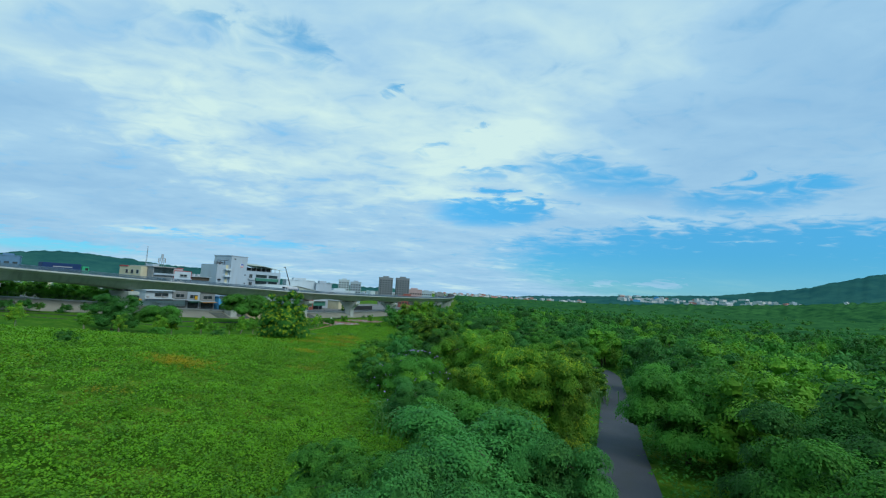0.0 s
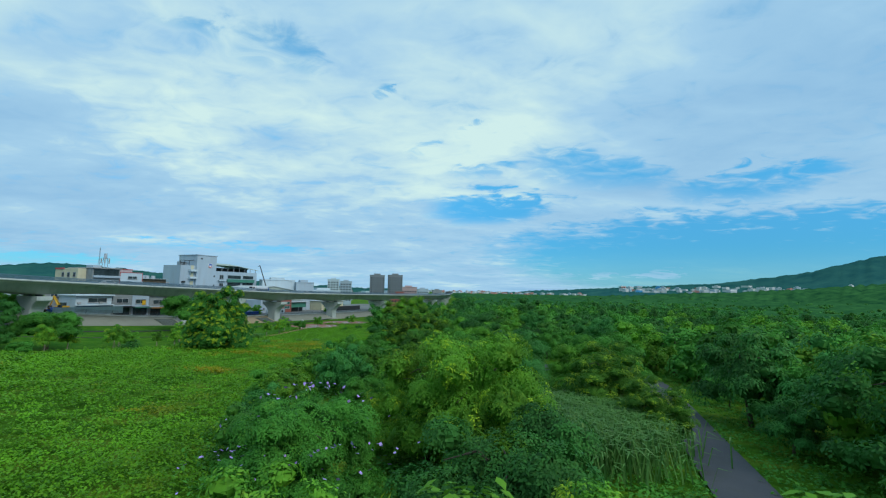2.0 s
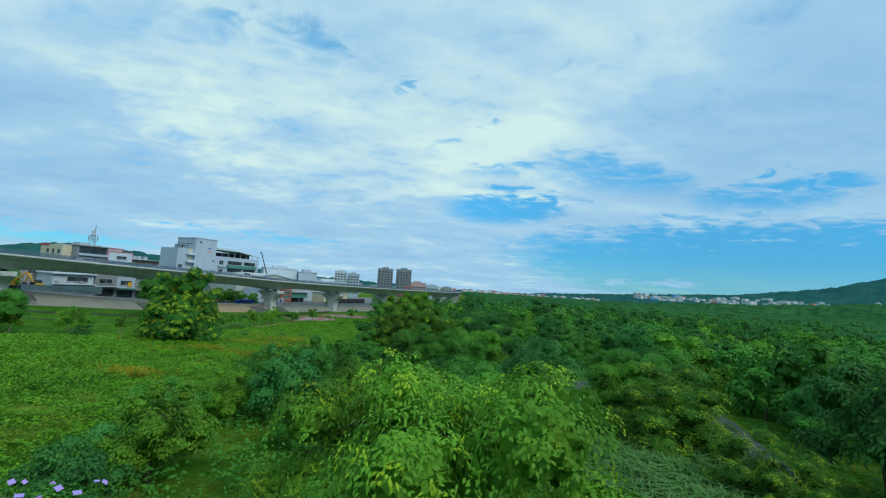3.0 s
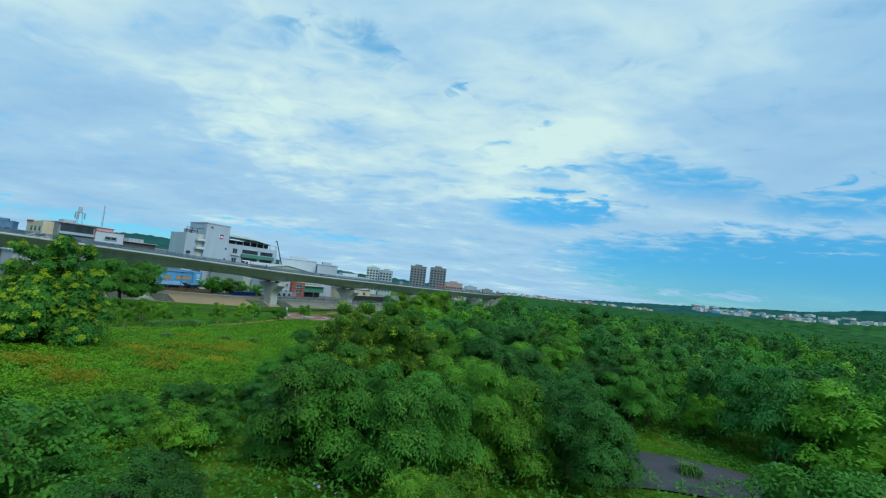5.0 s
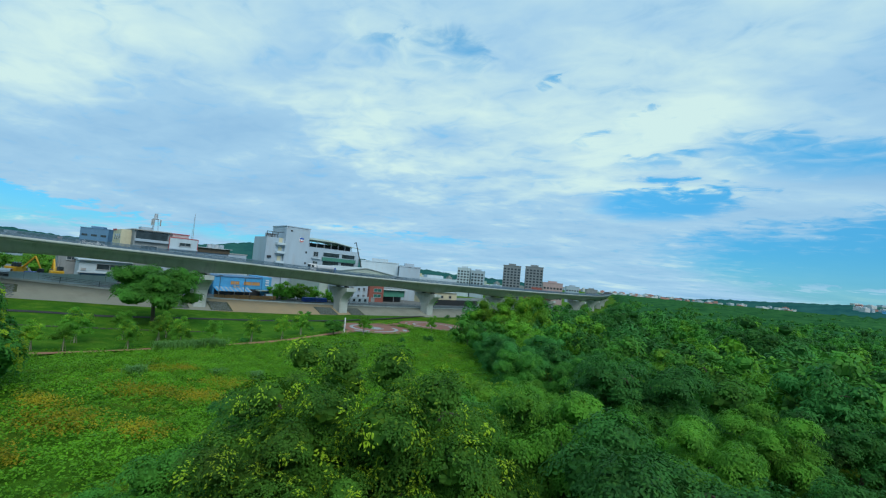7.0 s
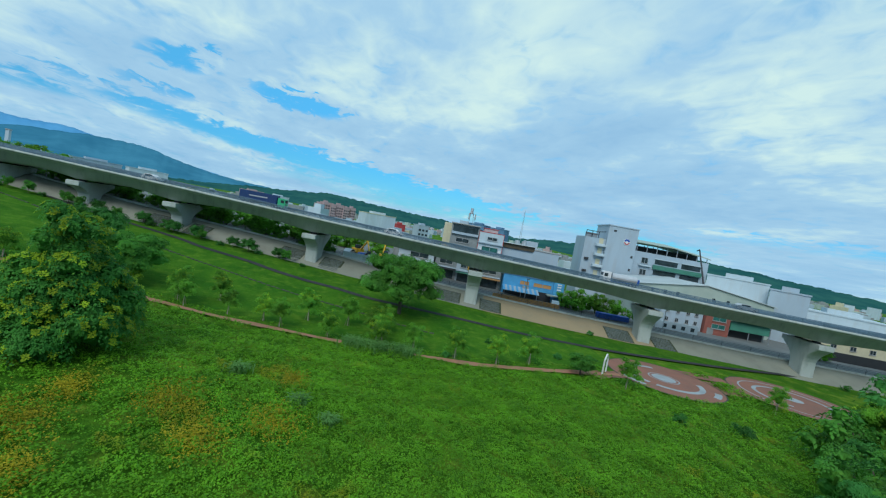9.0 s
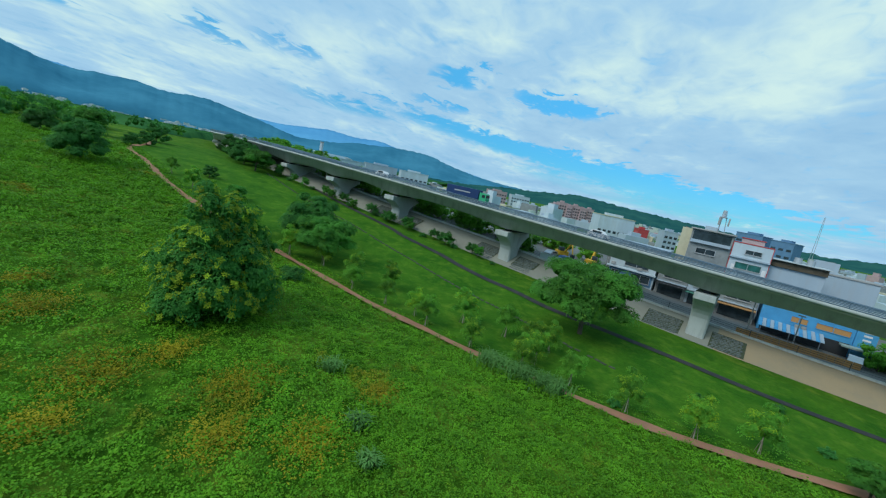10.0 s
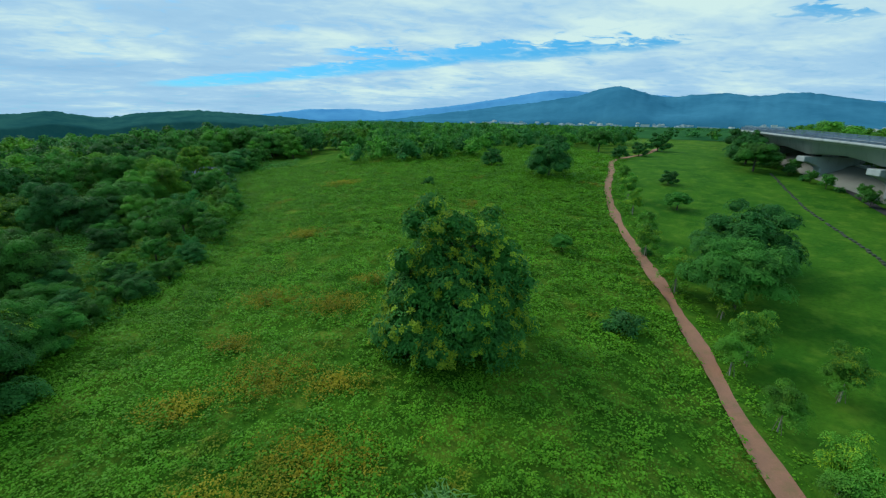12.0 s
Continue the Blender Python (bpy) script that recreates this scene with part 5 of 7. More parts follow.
# trees behind the levee, under and beyond the viaduct
back = Stock(dict(name="tree", seed=39, radius=3.8, height=5.6, material=M_LEAF_FRESH, label="leafy green tree behind the levee", group="trees behind the levee", clumps=170, leaves=12, length=0.34, width=0.1, spray=0.5, lobes=14, low=-0.08, inner=0.05, core=11))
for i in range(6, len(LEVEE) - 40):
    p, q = LEVEE[i], LEVEE_SIDE[i]
    if p[1] > 193 or p[1] < 78 or i % 3 == 2:
        continue
    for o in (rb.uniform(6.6, 7.6),) if i % 2 else (rb.uniform(11.5, 14),):
        x, y = p[0] + q[0] * o, p[1] + q[1] * o
        back.plant(0, x, y, size=rb.uniform(0.75, 1.0) + (0.2 if o > 10 else 0.0), turn=rb.uniform(0, 360), sink=ground_z(x, y) - levee_z(i, 1) + 0.3)

# ---- low growth: weeds of the meadow, reeds, bindweed flowers ----
def leaf_litter(r, x, y, low, high, reach, leaves, length, wide, dome=0.0):
    """Loose leaves round each stalk at (x, y): heights between low and high, at every tilt."""
    k = len(x)
    a, b = r.uniform(0, 6.283, (k, leaves)), r.uniform(0, 6.283, (k, leaves))
    rad = np.sqrt(r.rand(k, leaves)) * reach[:, None]
    h = dome + (1 - dome) * r.rand(k, leaves) ** 0.7
    root = np.stack([x[:, None] + np.cos(a) * rad, y[:, None] + np.sin(a) * rad, (ground_np(x, y) + low)[:, None] + (high - low)[:, None] * h * (1 - (0.5 + 0.4 * dome) * (rad / reach[:, None]) ** 2)], -1)
    tilt = r.normal(0.05, 0.38, (k, leaves))
    along = np.stack([np.cos(b) * np.cos(tilt), np.sin(b) * np.cos(tilt), np.sin(tilt)], -1)
    roll = r.normal(0, 0.45, (k, leaves))[..., None]
    flat = np.stack([-np.sin(b), np.cos(b), 0 * b], -1)
    side = flat * np.cos(roll) + np.array([0, 0, 1.0]) * np.sin(roll)
    ln = (length * r.uniform(0.6, 1.35, (k, leaves)))[..., None]
    wd = ln * wide
    mid, tip = root + along * ln * 0.5, root + along * ln - np.array([0, 0, 0.12]) * ln
    return np.stack([root, mid - side * wd, tip, mid + side * wd], 2).reshape(-1, 4, 3)


def weed_field():
    r = np.random.RandomState(77)
    n = 330000
    x, y = r.uniform(-100, 0, n), r.uniform(62, 262, n)
    edge = np.interp(y, [e[0] for e in EDGE], [e[1] for e in EDGE])
    order = np.argsort(RED[:, 1])
    path_x = np.interp(y, RED[order, 1], RED[order, 0])
    keep = (x < edge + 3) & (((x > path_x + 0.9) | (x < path_x - 1.0) & (x > path_x - 2.9) & (r.rand(n) < 0.55))) & (np.hypot(x + 46.2, y - 239.2) > 8.6) & (np.hypot(x + 40.2, y - 260) > 9.4)
    near = np.min([np.hypot(x - p[0], y - p[1]) for p in CLEAR[::2]], axis=0)
    keep &= r.rand(n) < np.clip(1.05 - near / 34, 0.2, 1.0)
    x, y, near = x[keep], y[keep], near[keep]
    swell = np.sin(x * 0.43 + 2.1 * np.sin(y * 0.17)) * np.sin(y * 0.37 + 1.7 * np.sin(x * 0.23)) + 0.6 * np.sin(x * 1.3 + y * 0.9) * np.sin(y * 1.1 - x * 0.6)
    high = np.clip(0.44 + 0.26 * swell + r.normal(0, 0.19, len(x)), 0.1, 1.3)
    size = 0.8 + near / 48
    high = np.where(x < np.interp(y, RED[order, 1], RED[order, 0]), high * 0.6, high)
    return leaf_litter(r, x, y, 0.05 + 0 * x, high, 0.33 * size * r.uniform(0.65, 1.35, len(x)), 17, 0.118 * size[:, None], 0.36, 0.72)


def undergrowth():
    r = np.random.RandomState(78)
    n = 44000
    x, y = r.uniform(-20, 60, n), r.uniform(70, 215, n)
    edge = np.interp(y, [e[0] for e in EDGE], [e[1] for e in EDGE])
    lane_d = np.min([np.hypot(x - p[0], y - p[1]) for p in LANE[::2]], axis=0)
    near = np.min([np.hypot(x - p[0], y - p[1]) for p in CLEAR], axis=0)
    keep = (x > edge - 1) & (lane_d > 1.9) & (np.hypot(x - 15, y - 164.5) > 4.2) & (r.rand(n) < np.clip(1.2 - near / 32, 0.0, 1.0))
    x, y, near, lane_d = x[keep], y[keep], near[keep], lane_d[keep]
    high = np.clip((0.5 + 0.7 * np.sin(x * 0.5 + np.sin(y * 0.4)) * np.sin(y * 0.45) + r.rand(len(x)) * 0.8) * np.clip((lane_d - 1.2) / 2.5, 0.25, 1), 0.2, 1.8)
    return leaf_litter(r, x, y, 0.05 + 0 * x, high, 0.5 + 0 * x, 7, 0.27 + 0 * x[:, None], 0.27)


def dry_patches():
    r = np.random.RandomState(55)
    x, y = [], []
    for cx, cy, spread in [(-28.2, 158.4, 1.3), (-33.8, 160.6, 1.5), (-30.4, 170.6, 1.6), (-33.9, 177.8, 1.6), (-29.0, 180, 1.2), (-31.2, 184.2, 1.3), (-34.6, 171.8, 0.9), (-27, 166, 0.8), (-37, 156, 0.9), (-25.5, 172.5, 1.0), (-38.5, 186, 1.0), (-33, 112, 1.8), (-29, 140, 1.3)]:
        k = int(300 * spread**1.5)
        x.append(cx + r.normal(0, spread, k)), y.append(cy + r.normal(0, spread * 0.7, k))
    x, y = np.concatenate(x), np.concatenate(y)
    return leaf_litter(r, x, y, 0.1 + 0 * x, np.clip(0.55 + r.normal(0, 0.12, len(x)), 0.2, 0.9), 0.24 + 0 * x, 6, 0.13 + 0 * x[:, None], 0.32)


dry = new("yellow_weeds", cloud_mesh("yellow_weeds", dry_patches(), M_WEED_DRY))
tagged(dry, "patches of yellow-brown weeds in the meadow", "weeds", kind="stuff")
weeds = new("meadow_weeds", cloud_mesh("meadow_weeds", weed_field(), M_WEED))
brush = new("undergrowth", cloud_mesh("undergrowth", undergrowth(), M_LEAF))
tagged(brush, "tangled green undergrowth below the trees", "undergrowth", kind="stuff")
tagged(weeds, "dense knee-high green weeds with yellowing patches", "weeds", kind="stuff")


def reed_bed(seed, places, n, height):
    r = np.random.RandomState(seed)
    out = []
    for x0, y0, rad in places:
        x, y = x0 + r.normal(0, rad, n), y0 + r.normal(0, rad, n)
        a, h = r.uniform(0, 6.28, n), height * r.uniform(0.6, 1.15, n)
        z = ground_np(x, y)
        dx, dy = np.cos(a), np.sin(a)
        w = 0.045
        low = np.stack([x, y, z], 1)
        mid = np.stack([x + dx * h * 0.22, y + dy * h * 0.22, z + h * 0.75], 1)
        tip = np.stack([x + dx * h * 0.6, y + dy * h * 0.6, z + h * 0.72], 1)
        sw = np.stack([-dy * w, dx * w, 0 * dx], 1)
        out.append(np.stack([low - sw, mid - sw, mid + sw, low + sw], 1))
        out.append(np.stack([mid - sw, tip - sw * 0.2, tip + sw * 0.2, mid + sw], 1))
    return np.concatenate(out)


reeds = new("tall_grass", cloud_mesh("tall_grass", np.concatenate([reed_bed(3, [(5.5, 119, 2.2), (8.5, 122, 2.0), (3.5, 123, 2.0), (7, 127, 1.8), (10.5, 126, 1.6), (-2.5, 100.5, 1.0), (-5, 103, 0.9), (-6.9, 99.5, 1.2), (-5.2, 96.8, 0.9)], 1500, 2.6), reed_bed(4, [(-51.3, 193.2, 0.7), (-50.4, 196.0, 0.8), (-49.4, 199, 0.7)], 420, 1.4), reed_bed(6, [(-34, 186, 0.3), (-31, 188, 0.25), (18, 163.5, 0.4), (-39.6, 181.5, 0.35)], 150, 1.0)]), M_REED))
tagged(reeds, "tall arching grass in tufts", "grass", kind="stuff")


def bindweed():
    r = np.random.RandomState(9)
    out = []
    for x0, y0, z0, rad, n in [(-8.6, 109.6, 4.6, 2.2, 60), (-10.5, 107.5, 2.4, 2.0, 40), (-6.0, 106.0, 3.2, 2.0, 40), (-3.5, 146.0, 1.2, 2.5, 16), (4.0, 150.0, 1.5, 2.0, 10)]:
        for _ in range(n):
            x, y = x0 + r.normal(0, rad * 0.6), y0 + r.normal(0, rad * 0.6)
            c = np.array([x, y, ground_z(x0, y0) + z0 + 0.5 - 0.12 * ((x - x0) ** 2 + (y - y0) ** 2)])
            s = r.uniform(0.05, 0.09)
            u = r.normal(size=3)
            u /= np.linalg.norm(u)
            v = np.cross(u, (0.2, 0.3, 1))
            v /= np.linalg.norm(v)
            out.append(np.stack([c + u * s, c + v * s, c - u * s, c - v * s]))
    return np.array(out)


petals = new("bindweed_flowers", cloud_mesh("bindweed_flowers", bindweed(), M_VIOLET))
tagged(petals, "small violet bindweed flowers over the shrubs", "flowers", kind="stuff")


# ---- the street behind the levee: places run along the viaduct (s) and away from the river (o) ----
C0, ALONG, AWAY = np.array([-82.2, 223.3]), np.array([0.41558, 0.90956]), np.array([-0.90956, 0.41558])
TURN = math.degrees(math.atan2(ALONG[1], ALONG[0]))


def street_at(s, o=0.0):
    xy = C0 + ALONG * s + AWAY * o
    return float(xy[0]), float(xy[1])


def street_z(s):
    x, y = street_at(s)
    return ground_z(x, y) + levee_rise(y)


def building(name, label, s, o, category="building", z=None, group="", turn=0.0):
    """An empty at the near foot of a building; its x runs along the street, its y away from it."""
    x, y = street_at(s, o)
    return thing(name, pose(x, y, street_z(s) if z is None else z, 0, 0, TURN + turn), label, category, group)


def window(th, x0, x1, z0, z1, y=0.0, pane=None, trim=None, sill=True, depth=0.12):
    """A window set in the front: frame, pane behind it, sill below. y: the wall's face."""
    bm = bmesh.new()
    t = 0.09
    for a in ((x0, x1, z0, z0 + t), (x0, x1, z1 - t, z1), (x0, x0 + t, z0 + t, z1 - t), (x1 - t, x1, z0 + t, z1 - t), ((x0 + x1) / 2 - t / 2, (x0 + x1) / 2 + t / 2, z0 + t, z1 - t)):
        block(bm, a[0], a[1], y - depth, y + 0.05, a[2], a[3])
    w = part("window", bm, trim or M_SILVER, th)
    part("pane", box_bm(x0 + t * 0.5, x1 - t * 0.5, y - 0.05, y + 0.02, z0 + t * 0.5, z1 - t * 0.5), pane or M_GLASS, w)
    if sill:
        part("sill", box_bm(x0 - 0.1, x1 + 0.1, y - 0.22, y + 0.02, z0 - 0.1, z0), M_PALE, w)
    return w


def side_window(th, y0, y1, z0, z1, x=0.0, pane=None):
    w = part("window", box_bm(x - 0.1, x + 0.04, y0, y1, z0, z1), M_SILVER, th)
    part("pane", box_bm(x - 0.13, x - 0.02, y0 + 0.1, y1 - 0.1, z0 + 0.1, z1 - 0.1), pane or M_GLASS, w)


# white two-storey house with a dark blue ground floor
h = building("house", "white two-storey house with dark blue ground floor", -14.8, 18, "house")
part("wall", box_bm(-4.6, 4.6, 0, 9, -2, 5.2, bevel=0.04), M_WHITE, h)
part("roof", box_bm(-5.0, 5.0, -0.9, 9.3, 5.2, 5.55, bevel=0.05), M_WHITE, h)
part("ledge", box_bm(-4.9, 4.9, -0.9, 0.0, 2.45, 2.75, bevel=0.03), M_WHITE, h)
part("shopfront", box_bm(-4.3, 4.3, -0.14, 0.02, 0.0, 2.4), M_BLUEGREY, h, "dark blue shuttered shopfront")
window(h, -1.6, 3.2, 3.3, 4.6)
window(h, -3.9, -2.4, 0.6, 2.0, -0.14)
window(h, 0.2, 3.9, 0.5, 2.1, -0.14)
for x in (-4.2, 1.2):
    part("air_conditioner", box_bm(x, x + 0.8, -0.42, -0.02, 2.95, 3.5, bevel=0.04), M_PALE, h)
h = building("house", "grey concrete house with pipes and flat roof", -16.5, 28, "house")
part("wall", box_bm(-6, 6, 0, 9, -2, 7.2, bevel=0.04), M_GREYTILE, h)
part("roof", box_bm(-6.3, 6.3, -0.3, 9.3, 7.2, 7.5), M_PALEGREY, h)
for x in (-4.5, -1.0, 2.5):
    window(h, x, x + 1.8, 4.6, 6.1)
part("drainpipe", rod_bm((-5.7, -0.1, -1), (-5.7, -0.1, 7.2), 0.09, sides=6), M_PALE, h)

# grey tiled terrace under the deck, with green awnings
for n, (s0, s1, top, mat, lab) in enumerate(((-9.8, -4.2, 6.9, M_GREYTILE, "grey tiled town house with a wide window"), (-4.2, 1.0, 6.6, M_PALEGREY, "pale grey town house with green awning"), (1.0, 7.4, 6.2, M_GREYTILE, "dark grey town house with orange awning"))):
    h = building("town_house", lab, (s0 + s1) / 2, 18.5, "house", group="town houses in a row")
    w = (s1 - s0) / 2 - 0.03
    part("wall", box_bm(-w, w, 0, 10, -2, top, bevel=0.03), mat, h)
    part("roof", box_bm(-w - 0.02, w + 0.02, -0.5, 10.2, top, top + 0.25), M_PALE, h)
    window(h, -w * 0.62, w * 0.62, 3.6, 5.0)
    part("ledge", box_bm(-w, w, -0.5, 0.0, 2.7, 2.95), M_PALEGREY, h)
    # no hole in the wall: a dark pane gives the shopfront's inner shade
    part("doorway", box_bm(-w * 0.8, w * 0.8, -0.06, 0.04, 0.0, 2.3), M_GLASS, h, "dark panel for the shaded inside of an open shopfront")
    for k in range(7):
        x = -w + (2 * w) * k / 7
        part("awning_strip", box_bm(x + 0.01, x + 2 * w / 7 - 0.01, -1.9, 0.0, 2.35 - 0.02 * (k % 2), 2.5), (M_DARKSTEEL, M_GREEN, M_ORANGE)[n], h)
    if n == 1:
        part("sign", box_bm(0.4, 1.5, -0.25, -0.05, 3.2, 4.6, bevel=0.02), M_YELLOW, h, "yellow upright sign")

# cream house with grey front and a roof mast, white house with red trim beside it
h = building("apartment_house", "cream and grey house with dark balcony and roof mast", -4.0, 35)
part("wall", box_bm(-3.6, 4.6, 0.0, 14, -2, 14.6, bevel=0.04), M_GREYTILE, h)
part("side_wing", box_bm(-6.0, -3.62, 3.4, 17, -2, 14.5, bevel=0.04), M_CREAM, h, "cream painted side wing")
part("roof_edge", box_bm(-3.9, 4.9, -0.7, 14.2, 14.6, 14.9, bevel=0.03), M_PALE, h)
part("balcony", box_bm(-3.2, 4.2, -0.12, 0.04, 12.3, 14.3), M_GLASS, h, "dark glazed balcony")
part("balcony_front", box_bm(-3.4, 4.4, -0.8, -0.1, 11.6, 12.3, bevel=0.03), M_PALEGREY, h)
window(h, -1.9, 2.0, 9.3, 10.6)
for k in range(3):
    side_window(h, 4.4 + 3.4 * k, 6.0 + 3.4 * k, 11.6, 13.2, -6.0)
part("parapet_trim", box_bm(-6.15, -5.98, 11.5, 17.1, 14.2, 14.7), M_REDTRIM, h, "red roof trim")
part("stair_head", box_bm(-1.6, 1.0, 4.0, 8.0, 14.9, 15.8, bevel=0.03), M_PALEGREY, h)
mast = building("roof_mast", "grey telecom mast with panel antennas on a roof", -2.6, 38.2, "mast", z=street_z(-4.0) + 14.9)
for a in range(3):
    ca, sa = math.cos(a * 2.09), math.sin(a * 2.09)
    part("leg", rod_bm((ca * 0.9, sa * 0.9, 0), (ca * 0.55, sa * 0.55, 3.4), 0.08, sides=6), M_STEEL, mast)
    part("panel_antenna", box_bm(ca * 1.25 - 0.16, ca * 1.25 + 0.16, sa * 1.25 - 0.12, sa * 1.25 + 0.12, 1.6, 3.4, bevel=0.04), M_PALE, mast)
    part("bracket", rod_bm((ca * 0.6, sa * 0.6, 2.4), (ca * 1.25, sa * 1.25, 2.4), 0.05, sides=5), M_STEEL, mast)
part("ring", rod_bm((0, 0, 3.3), (0, 0, 3.5), 0.8, sides=14), M_STEEL, mast)
part("water_tank", rod_bm((0, 0, 3.5), (0, 0, 5.0), 0.5, 0.42, sides=12), M_SILVER, mast)
h = building("apartment_house", "white house with red trim and metal windows", 4.6, 35)
part("wall", box_bm(-3.9, 3.4, 0, 12, -2, 14.0, bevel=0.04), M_WHITE, h)
for a in ((-3.95, -3.8, 7, 14.05), (3.3, 3.45, 7, 14.05)):
    part("trim", box_bm(a[0], a[1], -0.06, 0.02, a[2], a[3]), M_REDTRIM, h, "red trim")
part("trim", box_bm(-3.95, 3.45, -0.07, 0.02, 13.95, 14.15), M_REDTRIM, h, "red trim")
window(h, -1.4, 1.6, 11.8, 12.8)
window(h, -2.6, 2.2, 8.4, 9.9, pane=M_TEAL)
for x in (-3.2, 2.4):
    part("shutter", box_bm(x, x + 0.7, -0.08, 0.02, 7.4, 9.2), M_PAINTW, h)
part("ledge", box_bm(-3.9, 3.4, -0.6, 0.0, 10.7, 11.0), M_PALEGREY, h)
part("roof_hut", box_bm(-2.6, 1.6, 3, 8, 14.0, 15.1, bevel=0.03), M_PINK, h)
part("roof_edge", box_bm(-2.8, 1.8, 2.8, 8.2, 15.1, 15.3, bevel=0.03), M_REDTRIM, h, "red roof edge")
h = building("roof_terrace", "brown sheet-walled roof terrace with water tanks", 12.4, 37)
part("wall", box_bm(-4.6, 5.0, 0, 12, -2, 11.0, bevel=0.03), M_PALEGREY, h)
part("terrace", box_bm(-4.8, 5.2, -0.5, 10, 11.0, 12.4, bevel=0.03), M_BARK, h, "brown sheet cladding")
part("canopy", box_bm(-5.0, 5.6, -1.2, 10, 12.4, 12.55), M_ROOFW, h)
for x in (0.2, 2.4):
    part("water_tank", rod_bm((x, 3, 12.55), (x, 3, 13.7), 0.75, 0.7, sides=14), M_SILVER, h, "steel water tank", smooth=False)
h = building("low_block", "pale blue-grey concrete block with flat roof", 21.5, 52)
part("wall", box_bm(-6, 7, 0, 12, -2, 11.6, bevel=0.04), M_PALEGREY, h)
part("roof", box_bm(-6.2, 7.2, -0.2, 12.2, 11.6, 11.9), M_PALE, h)
part("stair_head", box_bm(-4.6, -0.2, 2, 6, 11.9, 14.4, bevel=0.03), M_PALEGREY, h)

# blue sheet-clad shop with lean-to roofs
h = building("shop", "sky-blue sheet-metal shop with lean-to awnings", 15.6, 17.0, "shop")
part("wall", box_bm(-7.6, 5.0, 0.0, 10, -2, 5.1, bevel=0.03), M_BLUE, h)
part("pylon", box_bm(5.02, 7.6, -0.5, 10, -2, 5.6, bevel=0.03), M_BLUE, h)
part("roof", box_bm(-7.9, 5.1, -0.2, 10.2, 5.1, 5.3), M_BLUEGREY, h)
for x0, x1 in ((-3.4, -1.0), (0.0, 4.6)):
    window(h, x0, x1, 3.0, 4.1, 0.0, M_ORANGE, M_BLUE, sill=False)
for x in (-2.6, -1.7):
    part("air_conditioner", box_bm(x, x + 0.7, -0.45, -0.02, 2.3, 2.8, bevel=0.03), M_PALE, h)
for k in range(16):
    x = -7.6 + k * 0.56
    bm = bmesh.new()
    q = [bm.verts.new(c) for c in ((x, -3.4, 1.5), (x + 0.53, -3.4, 1.5), (x + 0.53, 0, 2.4), (x, 0, 2.4), (x, -3.4, 1.42), (x + 0.53, -3.4, 1.42), (x + 0.53, 0, 2.32), (x, 0, 2.32))]
    for f in ((0, 1, 2, 3), (7, 6, 5, 4), (0, 4, 5, 1), (1, 5, 6, 2), (2, 6, 7, 3), (3, 7, 4, 0)):
        bm.faces.new([q[i] for i in f])
    part("lean_to_sheet", bm, M_PALEGREY if k % 2 else M_BLUE, h)
for x in (-7.2, -3.2, 0.8):
    part("lean_to_post", rod_bm((x, -3.3, -0.5), (x, -3.3, 1.5), 0.07, sides=6), M_STEEL, h)
# dark panel drawn for the shade inside the open front below the lean-to
part("shaded_front_panel", box_bm(-7.2, 4.8, -0.1, 0.02, -0.5, 2.0), M_DARKSTEEL, h)
part("entrance_canopy", box_bm(3.4, 8.6, -2.6, -0.5, 1.7, 1.95), M_ROOFG, h)
for z in (3.2, 3.9, 4.5):
    part("sign_bar", box_bm(5.9, 6.9, -0.56, -0.49, z, z + 0.3), M_PAINTW, h)
fence = building("mesh_fence", "orange plastic mesh fence on the levee top", 12.0, 5.6, "fence")
for k in range(16):
    part("panel", box_bm(-7 + k * 0.95, -7 + k * 0.95 + 0.9, -0.03, 0.03, 0.1, 1.1), M_ORANGE, fence)
for k in range(3):
    post = building("utility_pole", "grey street pole with lamp head", 6.4 + 6 * k if k < 2 else 44, 7.0, "pole", group="poles along the street")
    part("shaft", rod_bm((0, 0, -0.5), (0, 0, 5.4), 0.1, 0.07), M_STEEL, post)
    part("lamp_head", box_bm(-0.5, 0.5, -0.12, 0.12, 5.3, 5.5, bevel=0.04), M_STEEL, post)

# factory with the tall blank tower
h = building("factory", "white factory with tall blank tower and roof canopy", 48.0, 57.0, "factory")
zt = 25.2
part("tower", box_bm(-3.6, 6.4, 0, 13, -3, zt, bevel=0.05), M_PALEGREY, h, "tall blank pale grey tower")
part("tower_roof", box_bm(-3.8, 6.6, -0.2, 13.2, zt, zt + 0.35), M_PALEGREY, h)
part("left_wing", box_bm(-10.6, -3.62, 1.0, 13, -3, 20.3, bevel=0.04), M_PALEGREY, h)
for z in (6.5, 10.5, 14.3, 17.6):
    part("stair_balcony", box_bm(-7.0, -3.63, -0.9, 1.0, z, z + 0.9, bevel=0.03), M_WHITE, h)
    part("stair_door", box_bm(-5.8, -4.4, 0.9, 1.06, z + 0.9, z + 2.8), M_CREAM, h)
for z in (8.2, 12.4):
    part("vent_hood", box_bm(-9.8, -8.4, 0.3, 1.0, z, z + 0.8, bevel=0.05), M_DARKSTEEL, h)
for x in (-9.8, -7.8):
    part("rooftop_tank", box_bm(x, x + 1.6, 3, 5, 20.3, 21.9, bevel=0.05), M_STEEL, h)
